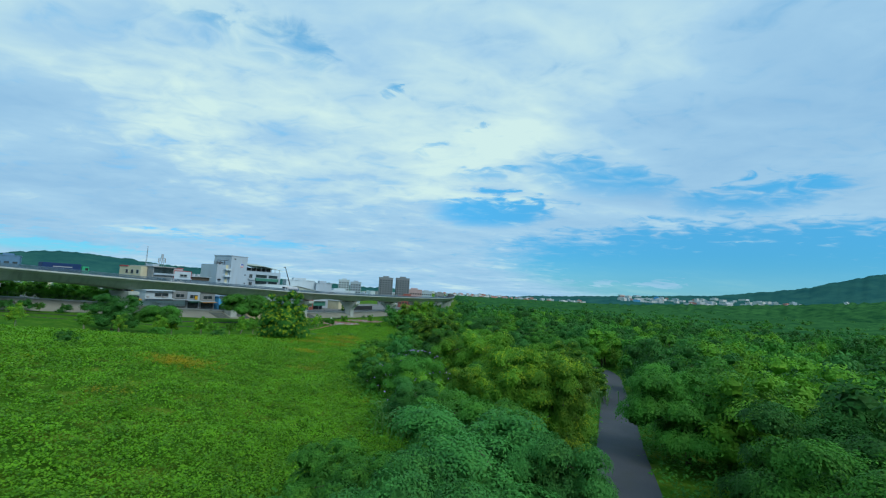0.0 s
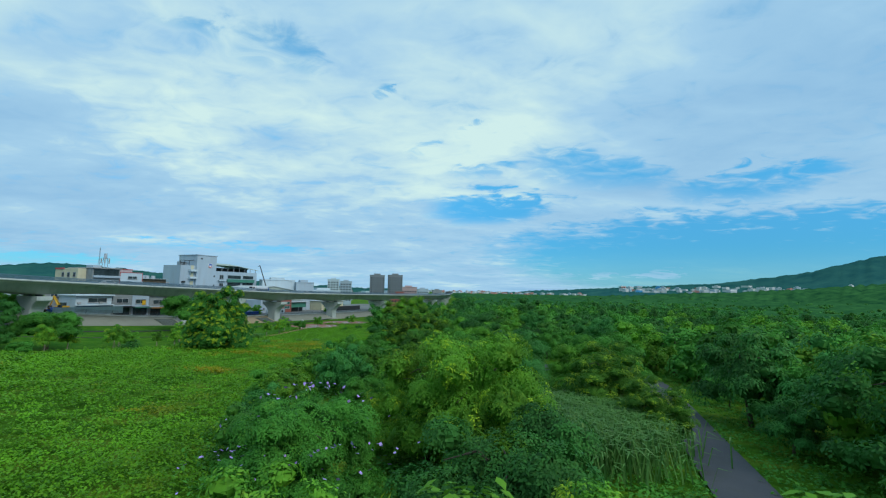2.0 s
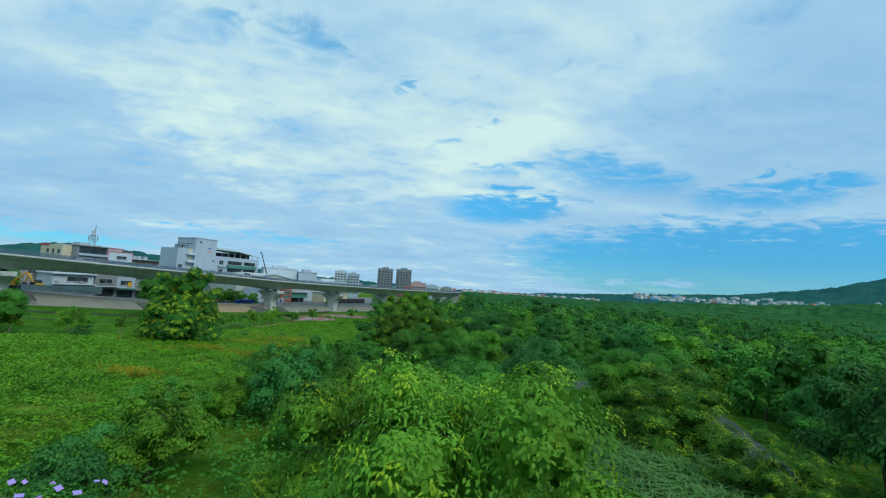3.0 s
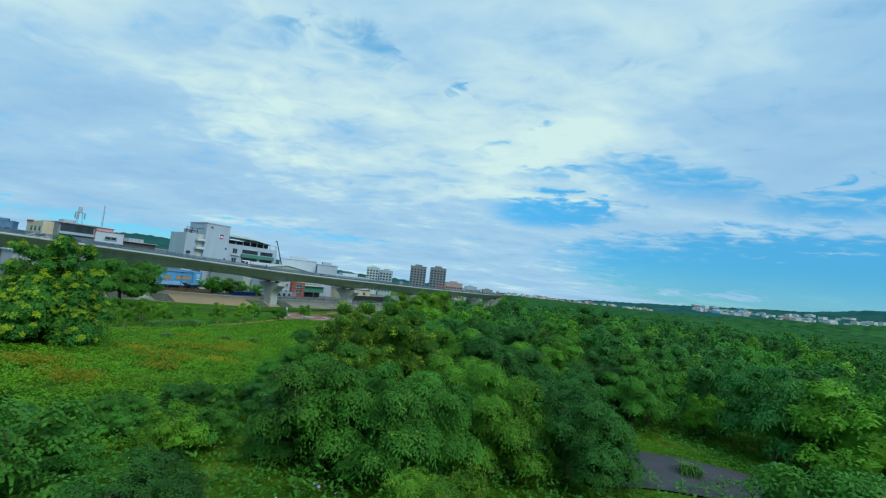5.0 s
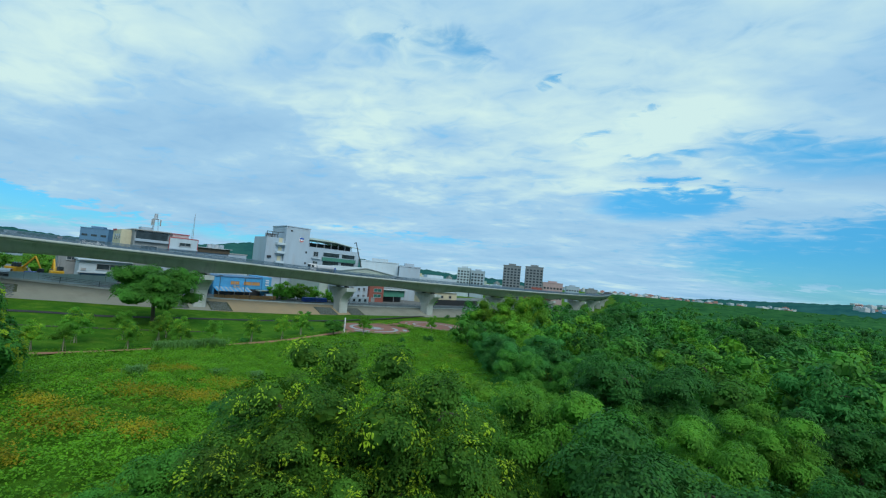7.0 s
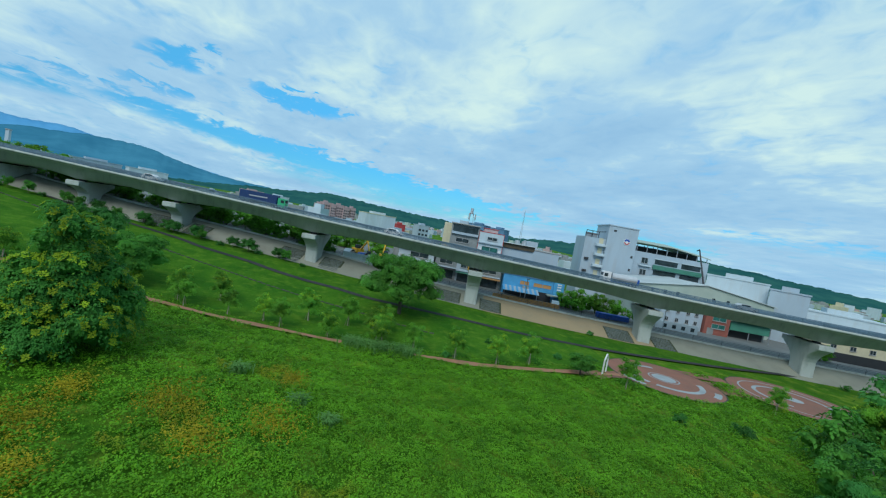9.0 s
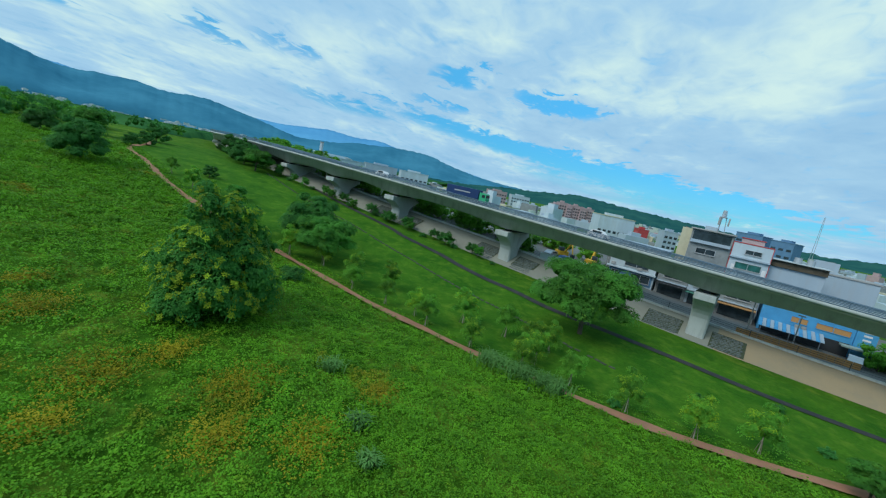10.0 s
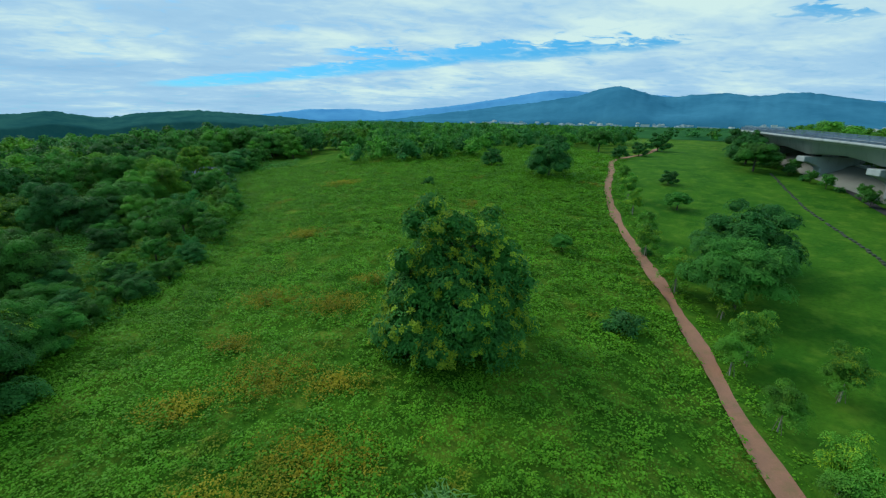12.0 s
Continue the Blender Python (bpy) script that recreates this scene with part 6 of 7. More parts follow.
for a, b in (((-10.3, 2.0, 22.5), (-6.0, 2.0, 22.5)), ((-10.3, 2.0, 20.3), (-10.3, 2.0, 22.5)), ((-6.0, 2.0, 20.3), (-6.0, 2.0, 22.5)), ((-8.2, 2.0, 20.3), (-8.2, 2.0, 22.5)), ((-10.3, 2.0, 21.4), (-6.0, 2.0, 21.4)), ((-6.0, 2.0, 22.5), (-3.7, 2.0, 22.9))):
    part("pipe", rod_bm(a, b, 0.12, sides=6), M_DARKSTEEL, h)
part("tower_vent", box_bm(-1.9, -1.0, -0.06, 0.02, 23.4, 24.0), M_DARKSTEEL, h)
logo = part("emblem", rod_bm((3.0, -0.14, 20.6), (3.0, 0.02, 20.6), 1.1, sides=32), M_PAINTW, h, "round emblem in white, blue and red")
bm = bmesh.new()
for k in range(24):
    a0, a1 = radians(190 + 160 * k / 24), radians(190 + 160 * (k + 1) / 24)
    q = [bm.verts.new((3.0 + math.cos(a) * r, -0.17, 20.6 + math.sin(a) * r)) for a, r in ((a0, 0.55), (a0, 0.95), (a1, 0.95), (a1, 0.55))]
    bm.faces.new(q)
part("emblem_lower", bm, M_REDTRIM, logo)
bm = bmesh.new()
for k in range(24):
    a0, a1 = radians(10 + 160 * k / 24), radians(10 + 160 * (k + 1) / 24)
    q = [bm.verts.new((3.0 + math.cos(a) * r, -0.17, 20.6 + math.sin(a) * r)) for a, r in ((a0, 0.35), (a0, 1.0), (a1, 1.0), (a1, 0.35))]
    bm.faces.new(q)
part("emblem_upper", bm, M_TRUCKBLUE, logo)
for z in (6.0, 11.0, 15.4):
    part("tower_window", box_bm(5.2, 5.9, -0.06, 0.02, z, z + 0.8), M_DARKSTEEL, h)
part("right_wing", box_bm(6.42, 32.0, 1.5, 15, -3, 18.4, bevel=0.04), M_PALEGREY, h)
for k, (x0, x1) in enumerate(((14.2, 21.8), (23.2, 29.6))):
    for z, m in ((15.0, M_GLASS), (11.4, M_GLASS), (7.6, M_GLASS)):
        part("strip_window", box_bm(x0, x1, 1.40, 1.52, z, z + 1.6), m, h)
    part("reveal", box_bm(x0 - 0.3, x1 + 0.3, 1.2, 1.5, 16.7, 17.0), M_WHITE, h)
for z in (13.2, 9.4, 5.6):
    part("green_panel", box_bm(13.6, 30.0, 0.7, 1.45, z, z + 1.5, bevel=0.03), M_GREEN, h, "green sheet panel")
for z in (14.6, 10.6, 6.8):
    window(h, 9.6, 11.8, z, z + 2.0, 1.5)
    part("ledge", box_bm(8.8, 12.8, 0.6, 1.5, z - 0.9, z - 0.5), M_WHITE, h)
for k in range(8):
    x = 7.6 + k * 3.4
    part("canopy_post", rod_bm((x, 2.0, 18.4), (x, 2.0, 21.3 - 0.02 * k * k), 0.14, sides=6), M_STEEL, h)
    part("canopy_post", rod_bm((x, 13.0, 18.4), (x, 13.0, 21.0), 0.14, sides=6), M_STEEL, h)
bm = bmesh.new()
prev = None
for k in range(9):
    x = 6.5 + k * 3.2
    z = 21.5 - (0.0 if k < 4 else 0.42 * (k - 4))
    ringv = [bm.verts.new((x, y, z + d)) for y, d in ((0.8, 0.0), (7.5, 1.0), (14.2, 0.0), (14.2, -0.25), (7.5, 0.75), (0.8, -0.25))]
    if prev:
        for j in range(6):
            bm.faces.new((prev[j], ringv[j], ringv[(j + 1) % 6], prev[(j + 1) % 6]))
    prev = ringv
part("roof_canopy", bm, M_ROOFG, h, "grey-green sheet roof canopy")
# dark upright sheet added to stand in for the shade under the canopy
part("canopy_shade", box_bm(6.8, 32, 9.0, 9.2, 18.4, 20.4), M_DARKSTEEL, h)

# pale shed with a low gable, buildings under it
h = building("shed", "long pale warehouse with a low white gable roof", 66.0, 32.0, "warehouse")
bm = bmesh.new()
prev = None
for y in (0.0, 22.0):
    v = [bm.verts.new((x, y, z)) for x, z in ((-19, -2), (19, -2), (19, 9.2), (0, 11.7), (-19, 9.2))]
    if prev:
        for j in range(5):
            bm.faces.new((prev[j], prev[(j + 1) % 5], v[(j + 1) % 5], v[j]))
    else:
        bm.faces.new(v[::-1])
    prev = v
bm.faces.new(prev)
part("wall", bm, M_ROOFG, h)
bm = bmesh.new()
for x0, z0, x1, z1 in ((-19.6, 9.25, 0.05, 11.95), (-0.05, 11.95, 19.6, 9.25)):
    q = [bm.verts.new(c) for c in ((x0, -0.5, z0), (x1, -0.5, z1), (x1, 22.5, z1), (x0, 22.5, z0), (x0, -0.5, z0 - 0.18), (x1, -0.5, z1 - 0.18), (x1, 22.5, z1 - 0.18), (x0, 22.5, z0 - 0.18))]
    for f in ((0, 1, 2, 3), (7, 6, 5, 4), (0, 4, 5, 1), (1, 5, 6, 2), (2, 6, 7, 3), (3, 7, 4, 0)):
        bm.faces.new([q[i] for i in f])
part("roof", bm, M_ROOFW, h, "white sheet roof")
for x in (-15, -11.5, -8, 2, 6):
    part("vent", box_bm(x, x + 0.8, -0.1, 0.02, 7.2, 8.6), M_GLASS, h)
h = building("grey_block", "grey rendered block with small square windows", 55.5, 22.0)
part("wall", box_bm(-5.5, 5.3, 0, 9, -3, 5.6, bevel=0.03), M_PALEGREY, h)
for x in (-4.2, -1.6, 1.0, 3.2):
    for z in (1.2, 3.6):
        window(h, x, x + 0.9, z, z + 1.1)
h = building("boundary_wall", "low white boundary wall with dark openings", 50.5, 13.5, "wall")
part("wall", box_bm(-5, 5, 0, 0.3, -2, 2.0, bevel=0.02), M_WHITE, h)
for x in (-3.4, -1.2, 1.0, 3.2):
    part("opening", box_bm(x, x + 0.9, -0.03, 0.0, 0.5, 1.4), M_GLASS, h)
h = building("tiled_block", "red-brown tiled block with teal windows", 64.2, 21.0)
part("wall", box_bm(-3.2, 3.0, 0, 9, -3, 5.6, bevel=0.03), M_BRICKRED, h)
for z in (1.6, 3.6):
    window(h, -1.5, 1.9, z, z + 1.2, pane=M_TEAL)
part("door", box_bm(-2.4, -0.8, -0.08, 0.02, -0.3, 1.6), M_GREYTILE, h)
h = building("canopy_shop", "open workshop with green shutter and pale canopy", 73.0, 22.0, "workshop")
part("wall", box_bm(-5.6, 5.6, 2.5, 10, -3, 5.2, bevel=0.03), M_GREYTILE, h)
part("shutter", box_bm(-5.0, 5.0, 0.0, 0.25, 2.0, 4.4, bevel=0.03), M_GREEN, h, "green hanging shutter")
part("canopy", box_bm(-5.8, 5.8, -1.0, 3.0, 4.5, 4.75), M_ROOFW, h)
for x in (-5.2, 0, 5.2):
    part("post", rod_bm((x, 0.1, -1), (x, 0.1, 4.5), 0.1, sides=6), M_STEEL, h)
# flat dark sheet on the wall imitates the shaded depth of the bay
part("shaded_bay_panel", box_bm(-5.0, 5.0, 2.3, 2.52, -1, 2.2), M_DARKSTEEL, h)
h = building("yellow_shed", "cream sheet shed behind a dark fence", 101, 24, "shed")
part("wall", box_bm(-9, 9, 0, 10, -3, 4.6, bevel=0.03), M_CREAM, h)
part("roof", box_bm(-9.4, 9.4, -0.6, 10.4, 4.6, 4.85), M_ROOFW, h)
part("fence", box_bm(-14, 14, -8.0, -7.8, -2, 2.2), M_DARKSTEEL, h, "dark sheet fence")
for x in (-6, -1, 4):
    window(h, x, x + 1.6, 2.2, 3.4)


# far blocks: plan, width, depth, height of the top, turn, wall
def far_block(name, label, x, y, w, d, top, turn, mat, rows, cols, base=-6.0, roof=None, category="apartment block"):
    th = thing(name, pose(x, y, base, 0, 0, turn), label, category)
    hgt = top - base
    part("wall", box_bm(-w / 2, w / 2, -d / 2, d / 2, 0, hgt, bevel=0.05), mat, th)
    part("roof", box_bm(-w / 2 - 0.2, w / 2 + 0.2, -d / 2 - 0.2, d / 2 + 0.2, hgt, hgt + 0.4), roof or mat, th)
    part("roof_house", box_bm(-w * 0.22, w * 0.22, -d * 0.2, d * 0.25, hgt + 0.4, hgt + 1.6), mat, th)
    vis = hgt * 0.82
    me = None
    for r in range(rows):
        z = hgt - 0.8 - (r + 1) * vis / (rows + 1)
        for c in range(cols):
            cw = w / cols
            x0 = -w / 2 + cw * c + cw * 0.2
            if me is None:
                bm = box_bm(0, cw * 0.6, -0.12, 0.03, 0, min(1.3, vis / (rows + 1) * 0.55))
                me = bpy.data.meshes.new("window")
                bm.to_mesh(me), bm.free(), me.materials.append(M_GLASS)
            o = child("window", me, th)
            o.location = (x0, -d / 2, z)
    return th


far_block("apartment_tower", "taupe residential tower with rows of windows", -54.5, 433, 11.2, 9, 20.4, 12, M_TOWER, 11, 5)
far_block("apartment_tower", "taupe residential tower with rows of windows", -40.6, 437, 11.0, 9, 20.8, 12, M_TOWER, 11, 5)
far_block("apartment_block", "white stepped apartment block with balconies", -97, 464, 9.4, 9, 17.0, 10, M_WHITE, 8, 4)
far_block("apartment_block", "pale grey apartment block with balconies", -86.6, 466, 9.6, 9, 15.6, 10, M_PALEGREY, 7, 4)
far_block("apartment_block", "low pinkish apartment block with roof tanks", -33, 482, 14, 9, 11.8, 12, M_PINK, 3, 6)
far_block("apartment_block", "grey apartment block beyond the viaduct", -24.5, 577, 12, 9, 10.6, 10, M_PALEGREY, 3, 5)
far_block("apartment_block", "small far grey apartment block", -9, 664, 12, 9, 9.6, 10, M_GREYTILE, 2, 5)
far_block("low_block", "orange-roofed low block beside the viaduct", -33, 400, 13, 8, 6.6, 12, M_BRICKRED, 1, 6, category="building")
far_block("wrapped_tower", "unfinished tower wrapped in blue safety net", -306, 333, 15, 12, 19.6, 40, M_BLUEGREY, 4, 3)
far_block("wrapped_tower", "unfinished tower wrapped in blue safety net", -284, 340, 11.5, 11, 18.6, 40, M_BLUEGREY, 4, 3)
far_block("low_block", "long white factory with dark strip windows", -72, 338, 18, 12, 8.2, 40, M_WHITE, 2, 8, category="factory")
far_block("low_block", "white sheet factory block behind the warehouse", -91, 320, 16, 12, 13.2, 30, M_WHITE, 1, 5, category="factory")
far_block("low_block", "white sheet factory block behind the warehouse", -78, 323, 9, 10, 12.2, 30, M_PALEGREY, 1, 4, category="factory")
for k, (w, top) in enumerate(((4.5, 13.2), (5.5, 15.2), (4.0, 13.8), (5.5, 14.8), (5.0, 13.6), (4.5, 14.4))):
    far_block("apartment_block", "pink apartment tower in a row below the hill", -352 - 1.5 * (k % 2), 214 + 5.2 * k, w, 9, top, 101, M_PINK, 7, 3)
far_block("low_block", "white and cream factory hall", -256, 240, 19, 12, 13.0, 101, M_WHITE, 1, 7, roof=M_CREAM, category="factory")
far_block("low_block", "small red painted block by the town", -289, 264, 6.4, 6, 9.0, 101, M_REDTRIM, 1, 2, category="building")
far_block("low_block", "pale grey high block", -270, 273.5, 8, 7, 11.2, 101, M_PALEGREY, 4, 3, category="building")
far_block("low_block", "long white hall beside the viaduct", -258, 70, 42, 14, 13.6, 130, M_WHITE, 1, 10, category="factory")
far_block("low_block", "white and grey works behind the viaduct", -352, 70, 26, 12, 14.6, 120, M_PALEGREY, 2, 6, category="factory")
far_block("low_block", "white works behind the viaduct", -348, 100, 22, 12, 14.4, 115, M_WHITE, 2, 6, category="factory")
far_block("apartment_block", "far pink apartment row", -466, 160, 20, 10, 14.0, 110, M_PINK, 4, 7)
far_block("apartment_block", "far pale apartment row", -470, 184, 20, 10, 13.4, 110, M_WHITE, 4, 7)

pillar = thing("pylon_sign", pose(-219, 84.5, 4), "tall slim white pylon beside the viaduct", "pylon")
part("shaft", box_bm(-0.8, 0.8, -0.6, 0.6, 0, 15.6, bevel=0.05), M_WHITE, pillar)
part("cap", box_bm(-0.95, 0.95, -0.7, 0.7, 15.6, 16.0), M_PALE, pillar)
ant = thing("lattice_antenna", pose(-151.5, 276, 0), "slim red and white lattice antenna", "antenna")
for a in range(3):
    ca, sa = math.cos(a * 2.09) * 0.7, math.sin(a * 2.09) * 0.7
    part("leg", rod_bm((ca, sa, 0), (ca * 0.15, sa * 0.15, 25.5), 0.09, 0.05, sides=5), M_STEEL, ant)
for z in range(2, 25, 2):
    k = 0.7 * (1 - z / 30)
    part("brace", rod_bm((k, 0, z), (-k * 0.5, k * 0.87, z + 1.6), 0.05, sides=4), M_STEEL, ant)
crane = thing("crane_arm", pose(-92, 303, 6), "dark raised boom of a mobile crane", "crane")
part("boom", rod_bm((3.6, 0, 0), (-1.4, 0, 14.2), 0.32, 0.2, sides=6), M_DARKSTEEL, crane)
part("tip", rod_bm((-1.4, 0, 14.2), (-2.2, 0, 13.7), 0.2, 0.15, sides=6), M_DARKSTEEL, crane)

# mixed small houses of the town behind, too many to count
rt = random.Random(12)


def town(name, count, place, mats, label):
    for m, share in mats:
        bm = bmesh.new()
        for _ in range(int(count * share)):
            x, y, base, w, d, hgt, a = place()
            r = bmesh.ops.create_cube(bm, size=1.0)
            mm = Matrix.Translation((x, y, base + hgt / 2)) @ Matrix.Rotation(a, 4, "Z") @ Matrix.Diagonal((w, d, hgt, 1))
            bmesh.ops.transform(bm, matrix=mm, verts=r["verts"])
            if rt.random() < 0.5:
                r = bmesh.ops.create_cube(bm, size=1.0)
                mm = Matrix.Translation((x, y, base + hgt + hgt * 0.1)) @ Matrix.Rotation(a, 4, "Z") @ Matrix.Diagonal((w * 0.4, d * 0.5, hgt * 0.25, 1))
                bmesh.ops.transform(bm, matrix=mm, verts=r["verts"])
        me = bpy.data.meshes.new(name)
        bm.to_mesh(me), bm.free(), me.materials.append(m)
        tagged(new(name, me), label, "town", kind="stuff")


def behind():
    while True:
        i = rt.randint(10, 760)
        if i >= len(SPINE):
            continue
        p, q = SPINE[i], SPINE_SIDE[i]
        o = 120 + 680 * rt.random() ** 1.3
        x, y = p[0] + q[0] * o, p[1] + q[1] * o
        if math.hypot(x + 20, y - 150) > 1300 or (y > 200 and -140 < x and y < 345):
            continue
        hgt = rt.uniform(4.5, 8) + (rt.uniform(0, 7) if rt.random() < 0.12 else 0)
        return x, y, -3.0 + (ground_z(x, y) - 1.0) * 0.3, rt.uniform(6, 15), rt.uniform(6, 11), hgt, rt.uniform(0, 3.14)


town("town_houses", 760, behind, ((M_WHITE, 0.2), (M_PALEGREY, 0.3), (M_ROOFG, 0.15), (M_GREYTILE, 0.24), (M_PINK, 0.06), (M_CREAM, 0.05)), "dense low houses of the town behind the viaduct")


def bank_houses(lo, hi, near, far, z0, z1):
    def place():
        a, d = radians(rt.uniform(lo, hi)), rt.uniform(near, far)
        f = (d - near) / (far - near)
        return -20 + math.sin(a) * d, 150 + math.cos(a) * d, z0 + (z1 - z0) * f * rt.uniform(0.3, 1.0), rt.uniform(9, 30), rt.uniform(8, 14), rt.uniform(4, 9), rt.uniform(0, 3.14)
    return place


town("hillside_town", 140, bank_houses(24, 56, 1250, 1750, 14, 42), ((M_TOWN, 0.6), (M_PALEGREY, 0.25), (M_TOWNRED, 0.08), (M_BLUE, 0.07)), "white hillside town across the river")
town("valley_town", 110, bank_houses(-165, -112, 1500, 2100, 6, 22), ((M_TOWN, 0.65), (M_PALEGREY, 0.35)), "pale valley town below the mountains")
town("valley_town", 130, bank_houses(140, 168, 1300, 1900, -84, -70), ((M_TOWN, 0.65), (M_PALEGREY, 0.35)), "pale valley town across the river")
town("plain_town", 110, bank_houses(-4, 20, 1500, 2200, -4, 6), ((M_TOWN, 0.4), (M_PALEGREY, 0.3), (M_TOWNRED, 0.3)), "low far town on the plain")


# ---- hills and mountains ----
def ridge(name, knots, dist, depth, mat, label, rough, seed, base=-260.0, step=0.22):
    """A range whose skyline stands at the given elevations (degrees) by azimuth, seen from the meadow."""
    az = np.arange(knots[0][0], knots[-1][0], step)
    el = np.interp(az, [k[0] for k in knots], [k[1] for k in knots])
    el = np.convolve(np.pad(el, 3, "edge"), np.ones(7) / 7, "valid")
    rows = 9
    verts = []
    for j in range(rows):
        f = j / (rows - 1)
        for a, e in zip(az, el):
            d = dist - depth * (1 - f) + depth * 0.15 * noise.noise((a * 0.11, f * 2, seed))
            top = math.tan(radians(e)) * dist + 13
            px, py = math.sin(radians(a)) * d / dist, math.cos(radians(a)) * d / dist
            n = (noise.fractal((px * 9, py * 9, seed), 0.8, 2.1, 7) + 0.5 * noise.noise((px * 22, py * 22, seed))) * rough
            low = min(-20.0, top - 60)
            z = (base if j == 0 else low + (top - low) * (f ** 0.8) * (1 + n * (1.2 - f))) + (n * 18 + 5 * noise.noise((a * 2.3, f, seed))) * f
            verts.append((-20 + math.sin(radians(a)) * d, 150 + math.cos(radians(a)) * d, z))
    for a, e in zip(az, el):
        verts.append((-20 + math.sin(radians(a)) * (dist + 300), 150 + math.cos(radians(a)) * (dist + 300), base))
    w = len(az)
    idx = np.arange((rows + 1) * w).reshape(rows + 1, w)
    q = np.stack([idx[:-1, :-1].ravel(), idx[:-1, 1:].ravel(), idx[1:, 1:].ravel(), idx[1:, :-1].ravel()], 1)
    me = quads_mesh(name, verts, q[:, ::-1], mat)
    me.polygons.foreach_set("use_smooth", [True] * len(q))
    return tagged(new(name, me), label, "hill", kind="structure")


# these two ranges look blue through haze carried by their base colour
ridge("far_range", [(-204, -1.5), (-193, 0.3), (-186, 1.2), (-180, 1.4), (-177, 1.1), (-171, 1.7), (-166, 2.3), (-161, 3.1), (-156, 3.9), (-153, 4.0), (-148, 3.6), (-138, 3.0), (-128, 2.6), (-122, 2.6), (-116.5, 3.2), (-113, 3.0), (-110, 3.2), (-106, 2.4), (-100, 1.8), (-94, 1.0), (-85, 0.4)], 4200, 500, M_MOUNT2, "far mountain range under cloud, pale blue haze in its colour", 0.10, 3.1)
ridge("mountain_range", [(-214, -1.5), (-200, -0.6), (-183, -0.2), (-176, 0.2), (-170, 1.0), (-163, 1.9), (-157, 2.7), (-152, 3.4), (-149.5, 4.1), (-147.5, 4.45), (-145.5, 4.0), (-142.5, 3.2), (-139, 3.4), (-137, 3.65), (-134.5, 3.4), (-130, 3.45), (-127, 3.0), (-123.5, 2.2), (-120, 1.4), (-116, 1.7), (-113, 2.2), (-109, 2.6), (-105.5, 2.9), (-103, 2.8), (-100.4, 2.0), (-97, 1.3), (-90, 0.8), (-80, 0.2)], 3300, 700, M_MOUNT, "wooded mountain range, blue haze in its colour", 0.20, 7.7)
ridge("wooded_hills", [(-125, -0.6), (-112, -0.3), (-97, 0.1), (-92, 0.65), (-85.5, 1.2), (-81.5, 1.5), (-75, 1.2), (-65, 0.65), (-58, 0.3), (-50, 0.9), (-46, 1.6), (-42, 1.9), (-38, 1.6), (-34, 1.2), (-28, 0.9), (-20, 0.4), (-10, 0.1), (-2, -0.3)], 1900, 450, M_HILL, "dark green wooded hills behind the town, haze tint in their colour", 0.16, 12.3)
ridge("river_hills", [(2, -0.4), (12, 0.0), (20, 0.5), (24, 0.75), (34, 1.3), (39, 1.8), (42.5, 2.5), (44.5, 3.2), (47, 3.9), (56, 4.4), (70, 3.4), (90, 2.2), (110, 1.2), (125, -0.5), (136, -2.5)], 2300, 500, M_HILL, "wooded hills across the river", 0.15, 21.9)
ridge("river_terrace", [(4, -0.8), (14, -0.5), (22, -0.5), (34, 0.1), (40, 0.5), (46, 1.1), (56, 2.0), (80, 1.2), (105, -0.4), (122, -2.0)], 1150, 380, M_TERRACE, "wooded terrace rising across the river", 0.10, 33.0)
ridge("south_hills", [(116, -0.5), (132, 0.0), (140, 0.3), (145.6, -0.1), (149, 0.4), (153, -0.2), (156, 0.3), (161.7, 0.8), (166, 0.6), (172, 0.2), (182, -0.8)], 2300, 300, M_HILL, "wooded hills to the south, dark blue haze in their colour", 0.12, 41.0)


# ---- vehicles ----
def wheel(parent, x, y, r, w=0.28):
    t = part("wheel", rod_bm((x, y - w / 2, r), (x, y + w / 2, r), r, sides=16), M_RUBBER, parent)
    part("hub", rod_bm((x, y - w / 2 - 0.02, r), (x, y + w / 2 + 0.02, r), r * 0.5, sides=10), M_SILVER, t)


def on_deck(x, y, lane):
    p, q = spine_at(x, y)
    return pose(p[0] + q[0] * lane, p[1] + q[1] * lane, p[2] - 0.99 - BANK * (lane + 5.6), 0, 0, math.degrees(math.atan2(-q[0], q[1])))


def cab(th, x0, mat):
    """A flat-fronted lorry cab from x0 forwards, with slanted windscreen."""
    prof = [(x0, 0.7), (x0 + 2.2, 0.7), (x0 + 2.3, 1.7), (x0 + 2.1, 3.1), (x0 + 1.8, 3.3), (x0, 3.3)]
    bm = bmesh.new()
    a = [bm.verts.new((x, -1.2, z)) for x, z in prof]
    b = [bm.verts.new((x, 1.2, z)) for x, z in prof]
    bm.faces.new(a)
    bm.faces.new(b[::-1])
    for j in range(6):
        bm.faces.new((a[j], b[j], b[(j + 1) % 6], a[(j + 1) % 6]))
    c = part("cab", bm, mat, th)
    for s in (-1, 1):
        part("side_window", box_bm(x0 + 0.9, x0 + 1.9, s * 1.19 - 0.03, s * 1.19 + 0.03, 1.9, 2.8), M_GLASS, c)
        part("headlight", box_bm(x0 + 2.2, x0 + 2.33, s * 0.9 - 0.2, s * 0.9 + 0.2, 0.95, 1.2), M_PAINTW, c)
    part("windscreen", box_bm(x0 + 2.12, x0 + 2.25, -1.05, 1.05, 1.8, 2.9), M_GLASS, c)


